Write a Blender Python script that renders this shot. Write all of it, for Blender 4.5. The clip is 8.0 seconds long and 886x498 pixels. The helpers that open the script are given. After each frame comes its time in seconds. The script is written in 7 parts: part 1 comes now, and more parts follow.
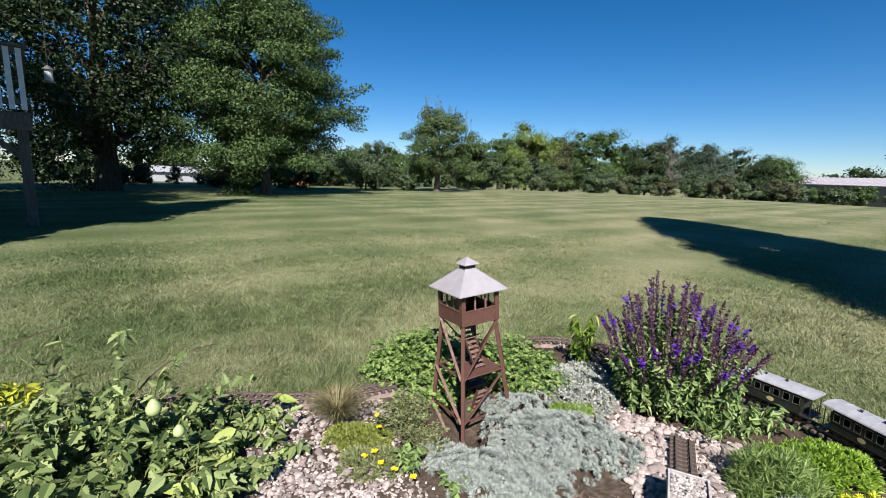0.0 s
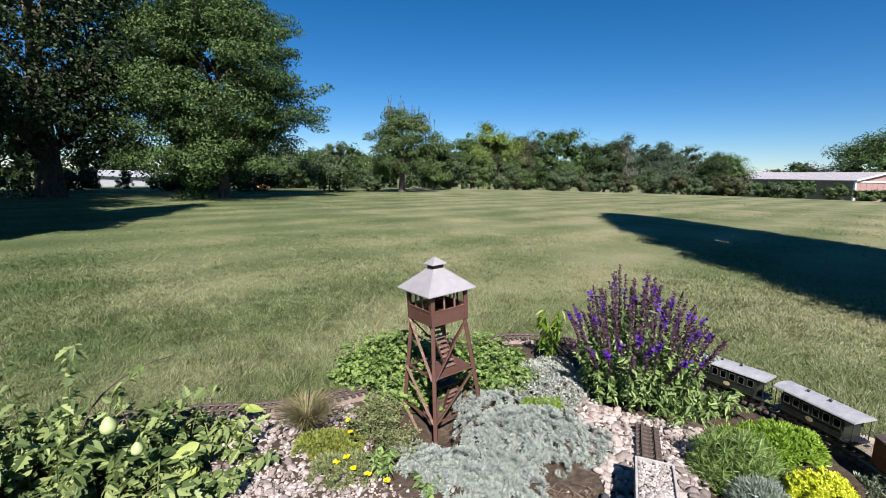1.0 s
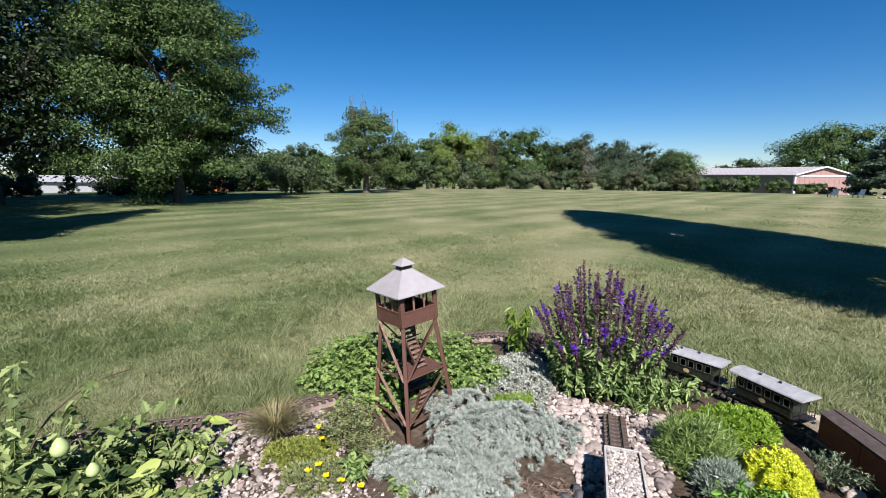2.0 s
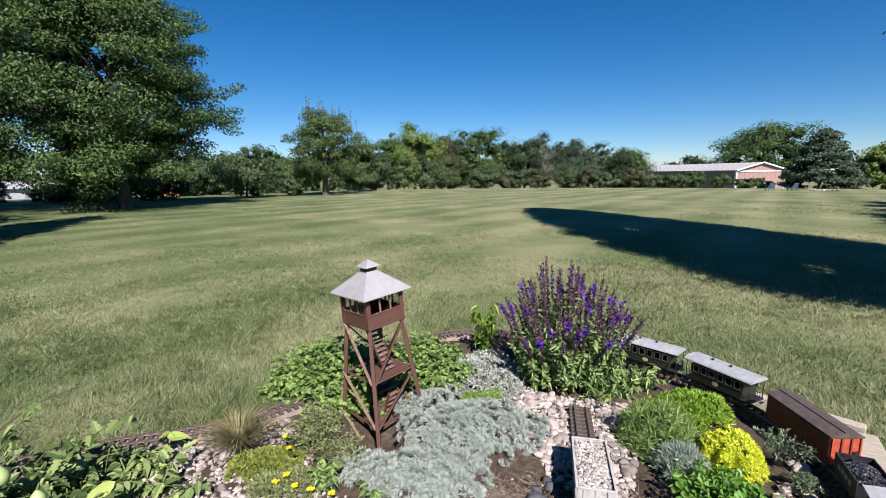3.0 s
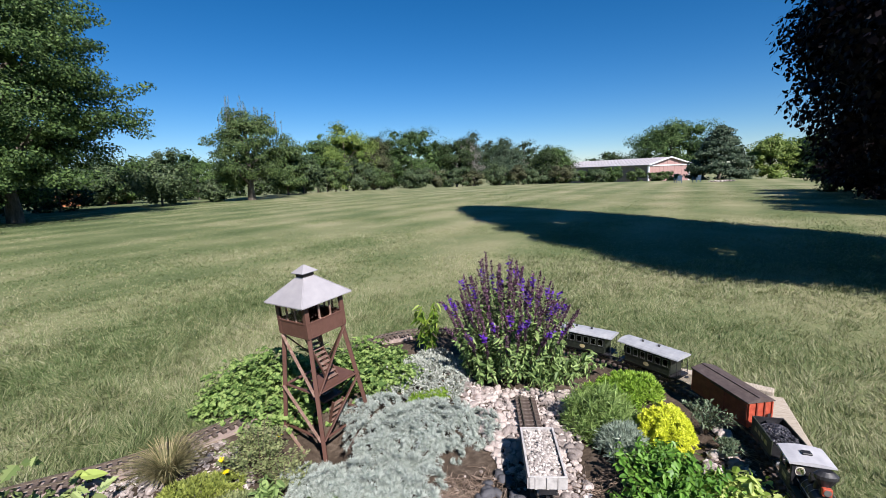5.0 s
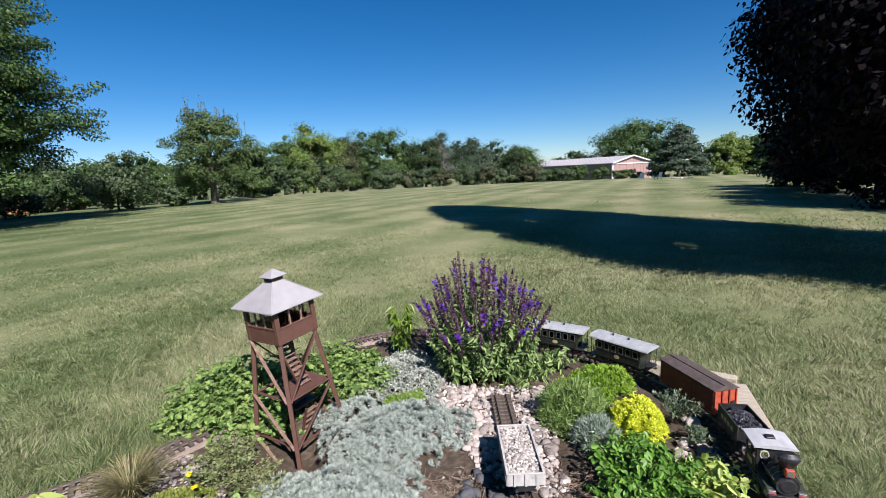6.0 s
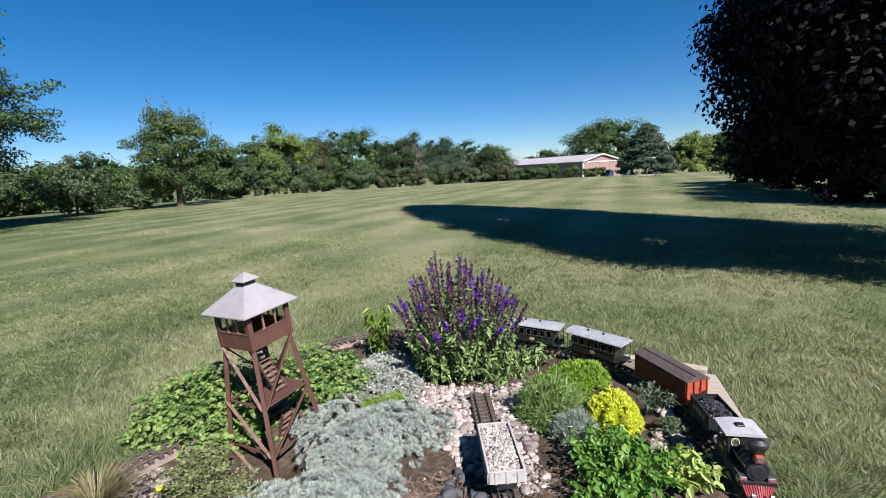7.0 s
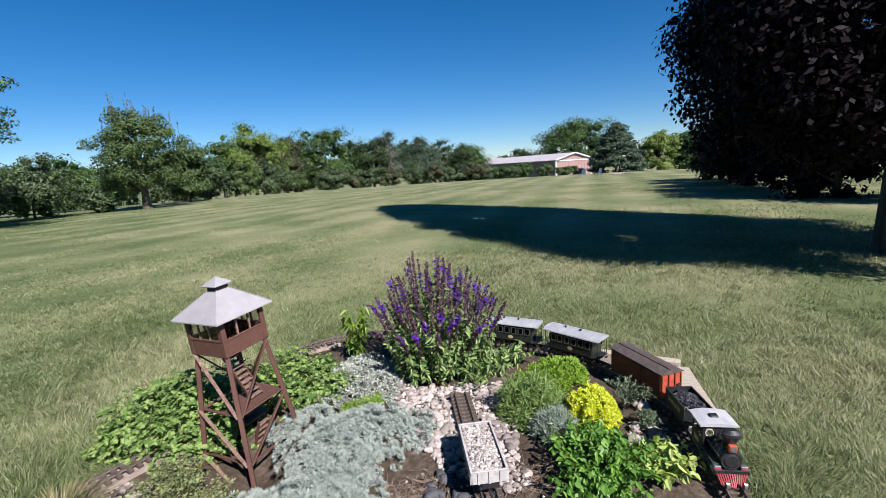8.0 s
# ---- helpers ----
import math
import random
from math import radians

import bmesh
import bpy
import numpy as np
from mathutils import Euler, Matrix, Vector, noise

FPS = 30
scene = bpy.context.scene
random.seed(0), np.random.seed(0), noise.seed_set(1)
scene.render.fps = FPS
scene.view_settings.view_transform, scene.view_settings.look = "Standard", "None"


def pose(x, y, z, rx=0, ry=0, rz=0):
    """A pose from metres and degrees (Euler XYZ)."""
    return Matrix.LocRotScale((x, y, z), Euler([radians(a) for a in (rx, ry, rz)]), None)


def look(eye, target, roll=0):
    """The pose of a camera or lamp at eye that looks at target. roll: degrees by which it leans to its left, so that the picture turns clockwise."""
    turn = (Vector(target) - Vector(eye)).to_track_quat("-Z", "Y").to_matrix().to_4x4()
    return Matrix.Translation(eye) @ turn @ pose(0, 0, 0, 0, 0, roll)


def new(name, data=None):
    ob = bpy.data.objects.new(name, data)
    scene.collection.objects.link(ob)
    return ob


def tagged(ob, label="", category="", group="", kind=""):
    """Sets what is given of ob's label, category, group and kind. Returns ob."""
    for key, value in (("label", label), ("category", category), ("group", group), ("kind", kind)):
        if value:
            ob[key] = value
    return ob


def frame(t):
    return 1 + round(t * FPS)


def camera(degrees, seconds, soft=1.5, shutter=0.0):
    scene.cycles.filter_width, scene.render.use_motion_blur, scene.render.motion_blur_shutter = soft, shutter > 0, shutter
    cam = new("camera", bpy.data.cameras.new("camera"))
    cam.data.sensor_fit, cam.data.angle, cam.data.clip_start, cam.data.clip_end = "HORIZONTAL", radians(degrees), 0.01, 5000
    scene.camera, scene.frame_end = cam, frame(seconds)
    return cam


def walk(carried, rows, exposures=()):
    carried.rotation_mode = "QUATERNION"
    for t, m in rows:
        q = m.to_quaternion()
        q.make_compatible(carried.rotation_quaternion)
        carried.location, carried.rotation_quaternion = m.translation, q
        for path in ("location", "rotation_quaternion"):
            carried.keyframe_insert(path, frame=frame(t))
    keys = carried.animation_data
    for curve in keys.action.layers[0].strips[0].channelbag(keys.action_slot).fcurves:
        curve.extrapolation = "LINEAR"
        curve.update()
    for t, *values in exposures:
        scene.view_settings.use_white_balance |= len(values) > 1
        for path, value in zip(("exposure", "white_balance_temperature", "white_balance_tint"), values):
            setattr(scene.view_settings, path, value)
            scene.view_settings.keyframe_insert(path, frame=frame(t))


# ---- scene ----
# camera: seconds, x, y, z, heading to the right, tilt up, lean to the right (degrees)
cam = camera(90.0, 8.0, soft=0.6)
ROWS = [
    (0.0, 0.0037, -0.0110, 0.9960, -0.25, -9.77, -1.80),
    (0.5, 0.0022, -0.0085, 0.9955, 1.86, -9.70, -1.43),
    (1.0, 0.0004, -0.0063, 0.9950, 4.11, -9.65, -0.97),
    (1.5, -0.0025, -0.0048, 0.9948, 6.32, -9.62, -0.55),
    (3.0, -0.0139, 0.0005, 0.9940, 13.38, -9.61, 0.70),
    (3.5, -0.0175, 0.0070, 0.9926, 16.04, -9.65, 1.12),
    (4.0, -0.0198, 0.0145, 0.9905, 17.98, -9.67, 1.50),
    (4.5, -0.0214, 0.0216, 0.9882, 19.80, -9.73, 1.80),
    (6.0, -0.0243, 0.0416, 0.9832, 25.55, -9.91, 2.80),
    (6.5, -0.0254, 0.0471, 0.9826, 27.24, -10.02, 3.06),
    (7.0, -0.0265, 0.0528, 0.9826, 28.84, -10.15, 3.26),
    (7.5, -0.0272, 0.0593, 0.9828, 30.37, -10.27, 3.44),
    (8.0, -0.0276, 0.0660, 0.9831, 31.98, -10.41, 3.64),
]


def aim(x, y, z, yaw, pitch, lean):
    a, p = radians(yaw), radians(pitch)
    ahead = Vector((math.sin(a) * math.cos(p), math.cos(a) * math.cos(p), math.sin(p)))
    return look((x, y, z), Vector((x, y, z)) + ahead, -lean)


walk(cam, [(r[0], aim(*r[1:])) for r in ROWS], [(0.0, 0.87, 6500, 15), (4.0, 0.87, 6400, 15), (8.0, 0.86, 6300, 15)])

# ---- light ----
SUN_FROM = Vector((0.025, -1.0, 0.0)).normalized()
SUN_HEIGHT = radians(43)
sun_dir = (SUN_FROM * math.cos(SUN_HEIGHT) + Vector((0, 0, math.sin(SUN_HEIGHT)))).normalized()
sun = new("sun", bpy.data.lights.new("sun", "SUN"))
sun.data.energy, sun.data.angle, sun.data.color = 5.0, radians(0.5), (1.0, 0.95, 0.88)
sun.rotation_euler = sun_dir.to_track_quat("Z", "Y").to_euler()
world = bpy.data.worlds.new("sky")
scene.world = world
world.use_nodes = True
wn = world.node_tree
wn.nodes.clear()
sky = wn.nodes.new("ShaderNodeTexSky")
sky.sky_type, sky.sun_disc = "NISHITA", False
sky.sun_elevation, sky.sun_rotation = SUN_HEIGHT, math.atan2(SUN_FROM.x, SUN_FROM.y)
sky.altitude, sky.air_density, sky.dust_density, sky.ozone_density = 1500, 1.0, 0.0, 6.0
bg = wn.nodes.new("ShaderNodeBackground")
bg.inputs["Strength"].default_value = 0.057
wo = wn.nodes.new("ShaderNodeOutputWorld")
deep = wn.nodes.new("ShaderNodeHueSaturation")
deep.inputs["Saturation"].default_value, deep.inputs["Hue"].default_value = 1.28, 0.498
wn.links.new(sky.outputs[0], deep.inputs["Color"])
wn.links.new(deep.outputs[0], bg.inputs[0])
wn.links.new(bg.outputs[0], wo.inputs[0])


# ---- materials ----
def material(name, colors, rough=0.7, scale=20.0, bump=0.2, metal=0.0, island=0.0, spec=0.4, through_light=0.0, detail=6.0, stretch=(1, 1, 1), big=0.0, stripes=0.0, patch=0.0):
    """Two-scale noise between the given colours. island: variation by piece; through_light: leaf translucency; big: size of a second, slow variation."""
    m = bpy.data.materials.new(name)
    m.use_nodes = True
    nt = m.node_tree
    b = nt.nodes["Principled BSDF"]
    b.inputs["Roughness"].default_value, b.inputs["Metallic"].default_value = rough, metal
    b.inputs["Specular IOR Level"].default_value = spec
    tc = nt.nodes.new("ShaderNodeTexCoord")
    mp = nt.nodes.new("ShaderNodeMapping")
    mp.inputs["Scale"].default_value = stretch
    nt.links.new(tc.outputs["Object"], mp.inputs[0])
    nz = nt.nodes.new("ShaderNodeTexNoise")
    nz.inputs["Scale"].default_value, nz.inputs["Detail"].default_value, nz.inputs["Roughness"].default_value = scale, detail, 0.6
    nt.links.new(mp.outputs[0], nz.inputs["Vector"])
    ramp = nt.nodes.new("ShaderNodeValToRGB")
    els = ramp.color_ramp.elements
    while len(els) < len(colors):
        els.new(0.5)
    for i, c in enumerate(colors):
        els[i].position = 0.28 + 0.44 * i / max(1, len(colors) - 1)
        els[i].color = (*c, 1)
    fac = nz.outputs["Fac"]
    if island > 0 or big > 0:
        mix = nt.nodes.new("ShaderNodeMix")
        mix.inputs["Factor"].default_value = island if island > 0 else 0.5
        nt.links.new(fac, mix.inputs[2])
        if island > 0:
            ge = nt.nodes.new("ShaderNodeNewGeometry")
            nt.links.new(ge.outputs["Random Per Island"], mix.inputs[3])
        else:
            n2 = nt.nodes.new("ShaderNodeTexNoise")
            n2.inputs["Scale"].default_value, n2.inputs["Detail"].default_value = big, 3.0
            nt.links.new(tc.outputs["Object"], n2.inputs["Vector"])
            nt.links.new(n2.outputs["Fac"], mix.inputs[3])
        fac = mix.outputs[0]
    if patch > 0:
        # broad green and dry patches
        n3 = nt.nodes.new("ShaderNodeTexNoise")
        n3.inputs["Scale"].default_value, n3.inputs["Detail"].default_value, n3.inputs["Roughness"].default_value = 0.55, 4.0, 0.55
        nt.links.new(tc.outputs["Object"], n3.inputs["Vector"])
        pm = nt.nodes.new("ShaderNodeMath")
        pm.operation = "MULTIPLY_ADD"
        pm.inputs[1].default_value = patch
        nt.links.new(n3.outputs["Fac"], pm.inputs[0])
        nt.links.new(fac, pm.inputs[2])
        p2 = nt.nodes.new("ShaderNodeMath")
        p2.operation = "SUBTRACT"
        p2.inputs[1].default_value = patch * 0.48
        nt.links.new(pm.outputs[0], p2.inputs[0])
        fac = p2.outputs[0]
    if stripes > 0:
        # faint mowing lanes, slightly wavering
        wv = nt.nodes.new("ShaderNodeTexWave")
        wv.inputs["Scale"].default_value, wv.inputs["Distortion"].default_value, wv.inputs["Detail Scale"].default_value = 0.19, 1.4, 0.06
        wm = nt.nodes.new("ShaderNodeMapping")
        wm.inputs["Rotation"].default_value = (0, 0, 0.9)
        nt.links.new(tc.outputs["Object"], wm.inputs[0])
        nt.links.new(wm.outputs[0], wv.inputs["Vector"])
        sm = nt.nodes.new("ShaderNodeMath")
        sm.operation = "MULTIPLY_ADD"
        sm.inputs[1].default_value = stripes * 2
        nt.links.new(wv.outputs["Fac"], sm.inputs[0])
        nt.links.new(fac, sm.inputs[2])
        s2 = nt.nodes.new("ShaderNodeMath")
        s2.operation = "SUBTRACT"
        s2.inputs[1].default_value = stripes
        nt.links.new(sm.outputs[0], s2.inputs[0])
        fac = s2.outputs[0]
        # greener towards the large trees, drier in the open
        sx = nt.nodes.new("ShaderNodeSeparateXYZ")
        nt.links.new(tc.outputs["Object"], sx.inputs[0])
        sg = nt.nodes.new("ShaderNodeMapRange")
        sg.inputs["From Min"].default_value, sg.inputs["From Max"].default_value = -5.0, 1.5
        sg.inputs["To Min"].default_value, sg.inputs["To Max"].default_value = -0.13, 0.015
        nt.links.new(sx.outputs["X"], sg.inputs["Value"])
        sa = nt.nodes.new("ShaderNodeMath")
        nt.links.new(fac, sa.inputs[0])
        nt.links.new(sg.outputs[0], sa.inputs[1])
        fac = sa.outputs[0]
    nt.links.new(fac, ramp.inputs[0])
    nt.links.new(ramp.outputs[0], b.inputs["Base Color"])
    if bump > 0:
        bp = nt.nodes.new("ShaderNodeBump")
        bp.inputs["Strength"].default_value, bp.inputs["Distance"].default_value = bump, 0.01
        nt.links.new(nz.outputs["Fac"], bp.inputs["Height"])
        nt.links.new(bp.outputs[0], b.inputs["Normal"])
    if through_light > 0:
        tr = nt.nodes.new("ShaderNodeBsdfTranslucent")
        ms = nt.nodes.new("ShaderNodeMixShader")
        ms.inputs[0].default_value = through_light
        nt.links.new(ramp.outputs[0], tr.inputs[0])
        nt.links.new(b.outputs[0], ms.inputs[1])
        nt.links.new(tr.outputs[0], ms.inputs[2])
        nt.links.new(ms.outputs[0], nt.nodes["Material Output"].inputs[0])
    return m


def leaf_mat(name, colors, rough=0.5, tl=0.25, scale=3.0, spec=0.35):
    return material(name, colors, rough, scale, 0.0, island=0.65, through_light=tl, detail=2, spec=spec)


M_LAWN = material("lawn_soil_and_grass", [(0.07, 0.096, 0.04), (0.116, 0.142, 0.064), (0.185, 0.193, 0.102), (0.272, 0.256, 0.155)], 0.9, 30, 0.5, big=0.3, spec=0.1, stripes=0.06, patch=0.6)
M_BLADE = material("grass_blade", [(0.1, 0.148, 0.055), (0.185, 0.23, 0.1), (0.285, 0.307, 0.163), (0.385, 0.37, 0.235)], 0.5, 0.7, 0.0, island=0.45, through_light=0.35, detail=6, spec=0.25, stripes=0.06, patch=0.75)
M_BARK = material("grey_brown_bark", [(0.035, 0.028, 0.022), (0.09, 0.075, 0.06), (0.16, 0.14, 0.12)], 0.95, 14, 1.0, stretch=(1, 1, 0.25))
M_OAK = leaf_mat("mid_green_tree_leaf", [(0.02, 0.043, 0.013), (0.047, 0.091, 0.025), (0.104, 0.166, 0.05)], 0.55, 0.25, 0.4, 0.22)
M_DARKLEAF = leaf_mat("deep_green_tree_leaf", [(0.009, 0.02, 0.006), (0.022, 0.042, 0.011), (0.05, 0.082, 0.022)], 0.5, 0.2, 0.4)
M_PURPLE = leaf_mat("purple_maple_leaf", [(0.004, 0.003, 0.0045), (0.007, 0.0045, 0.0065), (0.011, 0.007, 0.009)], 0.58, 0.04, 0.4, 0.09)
# mid-green leaf with the shade of the left trees put into its colour
M_SHADELEAF = leaf_mat("shade_darkened_leaf", [(0.008, 0.018, 0.006), (0.018, 0.036, 0.011), (0.05, 0.085, 0.026)], 0.5, 0.25, 0.4)
M_APPLE = leaf_mat("apple_tree_leaf", [(0.03, 0.06, 0.016), (0.065, 0.11, 0.031), (0.12, 0.17, 0.058)], 0.55, 0.25, 0.4)
M_BRIGHT = leaf_mat("yellow_green_tree_leaf", [(0.08, 0.135, 0.024), (0.135, 0.2, 0.038), (0.2, 0.26, 0.06)], 0.55, 0.3, 0.3)
M_RUST = leaf_mat("rusty_tree_leaf", [(0.04, 0.045, 0.02), (0.07, 0.072, 0.034), (0.09, 0.105, 0.045)], 0.6, 0.2, 0.3)
M_GREYTWIG = leaf_mat("bare_grey_twig", [(0.12, 0.11, 0.1), (0.18, 0.165, 0.155), (0.22, 0.2, 0.19)], 0.8, 0.1, 0.3)
M_PINE = leaf_mat("blue_green_needle", [(0.018, 0.038, 0.02), (0.035, 0.062, 0.034), (0.06, 0.09, 0.05)], 0.6, 0.1, 0.4)
M_HEDGE = leaf_mat("hedge_leaf", [(0.022, 0.043, 0.017), (0.05, 0.082, 0.033), (0.095, 0.135, 0.058)], 0.55, 0.2, 0.3)
M_STRAW = leaf_mat("bright_green_trifoliate_leaf", [(0.085, 0.155, 0.04), (0.165, 0.26, 0.068), (0.29, 0.395, 0.125)], 0.65, 0.35, 6, 0.25)
M_SILVER = leaf_mat("silver_feathery_leaf", [(0.28, 0.33, 0.29), (0.4, 0.45, 0.41), (0.54, 0.59, 0.545)], 0.8, 0.25, 8, 0.15)
M_SILVER2 = leaf_mat("grey_white_small_leaf", [(0.2, 0.225, 0.19), (0.32, 0.35, 0.305), (0.47, 0.49, 0.445)], 0.75, 0.1, 8)
M_LIME = leaf_mat("yellow_stonecrop_leaf", [(0.5, 0.56, 0.04), (0.7, 0.75, 0.06), (0.82, 0.85, 0.1)], 0.5, 0.25, 8)
M_GREENMOSS = leaf_mat("green_stonecrop_leaf", [(0.13, 0.24, 0.025), (0.21, 0.35, 0.04), (0.3, 0.45, 0.06)], 0.5, 0.25, 8)
M_FEATHER = leaf_mat("feathery_green_leaf", [(0.11, 0.18, 0.045), (0.19, 0.29, 0.08), (0.3, 0.41, 0.14)], 0.55, 0.25, 8)
M_BLUEGREY = leaf_mat("blue_grey_leaf", [(0.17, 0.22, 0.17), (0.27, 0.34, 0.27), (0.39, 0.46, 0.38)], 0.65, 0.15, 8)
M_MINT = leaf_mat("mint_leaf", [(0.06, 0.15, 0.02), (0.1, 0.23, 0.03), (0.16, 0.31, 0.05)], 0.45, 0.25, 6)
M_VARIEG = leaf_mat("pale_yellow_green_leaf", [(0.2, 0.3, 0.05), (0.33, 0.42, 0.1), (0.45, 0.52, 0.18)], 0.45, 0.25, 6)
M_LIMEHERB = leaf_mat("yellow_green_herb_leaf", [(0.2, 0.24, 0.02), (0.34, 0.38, 0.035), (0.48, 0.5, 0.06)], 0.5, 0.25, 6)
M_TOMATO = leaf_mat("broad_vegetable_leaf", [(0.06, 0.098, 0.03), (0.135, 0.195, 0.062), (0.29, 0.355, 0.135)], 0.62, 0.25, 6)
M_SALVIA = leaf_mat("sage_plant_leaf", [(0.065, 0.115, 0.033), (0.14, 0.22, 0.068), (0.27, 0.37, 0.13)], 0.55, 0.25, 6)
M_FLOWER = leaf_mat("violet_blue_flower", [(0.05, 0.01, 0.17), (0.085, 0.016, 0.3), (0.13, 0.035, 0.42)], 0.6, 0.2, 8)
M_SPENT = leaf_mat("faded_purple_bract", [(0.05, 0.022, 0.042), (0.094, 0.042, 0.078), (0.165, 0.085, 0.14)], 0.7, 0.15, 8)
M_YELLOWFL = leaf_mat("yellow_petal", [(0.75, 0.6, 0.01), (0.85, 0.72, 0.015), (0.9, 0.78, 0.03)], 0.5, 0.2, 6)
M_THYME = leaf_mat("dull_green_herb_leaf", [(0.11, 0.14, 0.055), (0.18, 0.215, 0.085), (0.26, 0.29, 0.13)], 0.6, 0.2, 6)
M_OLIVEMOSS = leaf_mat("olive_yellow_creeping_leaf", [(0.11, 0.14, 0.025), (0.18, 0.22, 0.04), (0.27, 0.31, 0.07)], 0.6, 0.2, 6)
M_TUFT = leaf_mat("dry_tuft_blade", [(0.1, 0.105, 0.04), (0.19, 0.175, 0.08), (0.33, 0.28, 0.15)], 0.6, 0.2, 4)
M_PEPPER = leaf_mat("glossy_yellow_green_leaf", [(0.09, 0.17, 0.018), (0.17, 0.27, 0.035), (0.31, 0.41, 0.07)], 0.4, 0.3, 6)
M_CONIFER = leaf_mat("dwarf_conifer_needle", [(0.06, 0.1, 0.05), (0.11, 0.16, 0.09), (0.24, 0.3, 0.2)], 0.6, 0.1, 8)
M_DEADTWIG = material("dead_twig", [(0.1, 0.07, 0.05), (0.17, 0.125, 0.095), (0.26, 0.2, 0.16)], 0.85, 60, 0.0, island=0.6)
M_SOIL = material("dark_garden_soil", [(0.034, 0.025, 0.018), (0.075, 0.057, 0.043), (0.165, 0.132, 0.105)], 0.95, 45, 1.0, big=3.0, spec=0.1)
M_STONE = material("pale_limestone", [(0.18, 0.15, 0.138), (0.33, 0.285, 0.262), (0.5, 0.445, 0.415)], 0.85, 25, 0.5, island=0.6)
M_SHADESTONE = material("shade_toned_stone", [(0.02, 0.02, 0.026), (0.045, 0.045, 0.052), (0.09, 0.09, 0.1)], 0.7, 25, 0.4, island=0.6)
M_CHIP = material("gravel_chip", [(0.26, 0.23, 0.215), (0.4, 0.365, 0.34), (0.54, 0.5, 0.47)], 0.85, 40, 0.4, island=0.7)
M_PINK = material("pinkish_concrete", [(0.2, 0.15, 0.132), (0.29, 0.225, 0.2), (0.38, 0.31, 0.28)], 0.9, 40, 0.4)
M_TIE = material("brown_plastic_sleeper", [(0.05, 0.036, 0.03), (0.085, 0.064, 0.055), (0.13, 0.105, 0.092)], 0.65, 60, 0.3)
M_RAIL = material("tarnished_brass_rail", [(0.13, 0.1, 0.08), (0.22, 0.18, 0.145), (0.34, 0.29, 0.24)], 0.5, 60, 0.1, metal=0.7)
M_TIMBER = material("weathered_grey_timber", [(0.26, 0.215, 0.17), (0.4, 0.345, 0.28), (0.52, 0.46, 0.385)], 0.9, 30, 0.5, stretch=(1, 12, 12))
M_BROWN = material("brown_painted_wood", [(0.072, 0.034, 0.025), (0.098, 0.047, 0.035), (0.125, 0.064, 0.048)], 0.6, 45, 0.15, big=6.0)
M_WORNWOOD = material("worn_brown_wood", [(0.12, 0.065, 0.048), (0.19, 0.118, 0.092), (0.28, 0.2, 0.165)], 0.7, 45, 0.2)
M_ROOF = material("pale_grey_painted_roof", [(0.235, 0.225, 0.245), (0.285, 0.275, 0.295), (0.34, 0.33, 0.345)], 0.6, 25, 0.12, big=5.0)
# near-black tone that paints in the shade beneath the roof overhangs
M_EAVESHADE = material("painted_eave_shade", [(0.02, 0.016, 0.014), (0.035, 0.028, 0.025), (0.05, 0.04, 0.035)], 0.7, 40, 0.1)
M_BLACK = material("black_model_paint", [(0.012, 0.012, 0.014), (0.02, 0.02, 0.023), (0.035, 0.035, 0.04)], 0.4, 60, 0.08)
M_OLIVE = material("olive_green_paint", [(0.02, 0.027, 0.018), (0.033, 0.041, 0.028), (0.055, 0.064, 0.044)], 0.5, 60, 0.1)
M_COACHSIDE = material("near_black_green_paint", [(0.01, 0.013, 0.01), (0.017, 0.021, 0.016), (0.03, 0.036, 0.027)], 0.5, 60, 0.1)
M_CABROOF = material("light_grey_cab_roof", [(0.33, 0.33, 0.36), (0.4, 0.4, 0.43), (0.46, 0.46, 0.48)], 0.5, 30, 0.05)
M_COACHROOF = material("silver_grey_coach_roof", [(0.25, 0.26, 0.285), (0.31, 0.32, 0.345), (0.37, 0.38, 0.4)], 0.5, 30, 0.08)
M_REDPAINT = material("faded_red_paint", [(0.3, 0.05, 0.027), (0.38, 0.068, 0.036), (0.46, 0.1, 0.055)], 0.55, 50, 0.1)
# red boxcar paint, darkened because the sides stand in shade
M_BOXSIDE = material("shade_darkened_red_board", [(0.13, 0.028, 0.018), (0.17, 0.038, 0.024), (0.21, 0.055, 0.034)], 0.6, 50, 0.15)
M_BOXROOF = material("dark_brown_roof", [(0.06, 0.045, 0.042), (0.085, 0.065, 0.06), (0.12, 0.095, 0.088)], 0.55, 40, 0.12)
M_PILOT = material("pinkish_red_pilot", [(0.3, 0.035, 0.05), (0.38, 0.055, 0.07), (0.46, 0.09, 0.1)], 0.5, 50, 0.05)
M_COAL = material("black_coal", [(0.012, 0.012, 0.016), (0.03, 0.03, 0.036), (0.06, 0.06, 0.075)], 0.35, 60, 0.3, island=0.5)
M_GOLD = material("worn_gold_lettering", [(0.3, 0.25, 0.13), (0.4, 0.34, 0.18), (0.5, 0.43, 0.25)], 0.5, 60, 0.05)
M_CREAM = material("off_white_trim", [(0.5, 0.48, 0.43), (0.6, 0.58, 0.52), (0.68, 0.66, 0.6)], 0.6, 60, 0.05)
M_WAGON = material("pale_grey_wagon_paint", [(0.3, 0.285, 0.28), (0.41, 0.395, 0.385), (0.51, 0.49, 0.48)], 0.6, 50, 0.12)
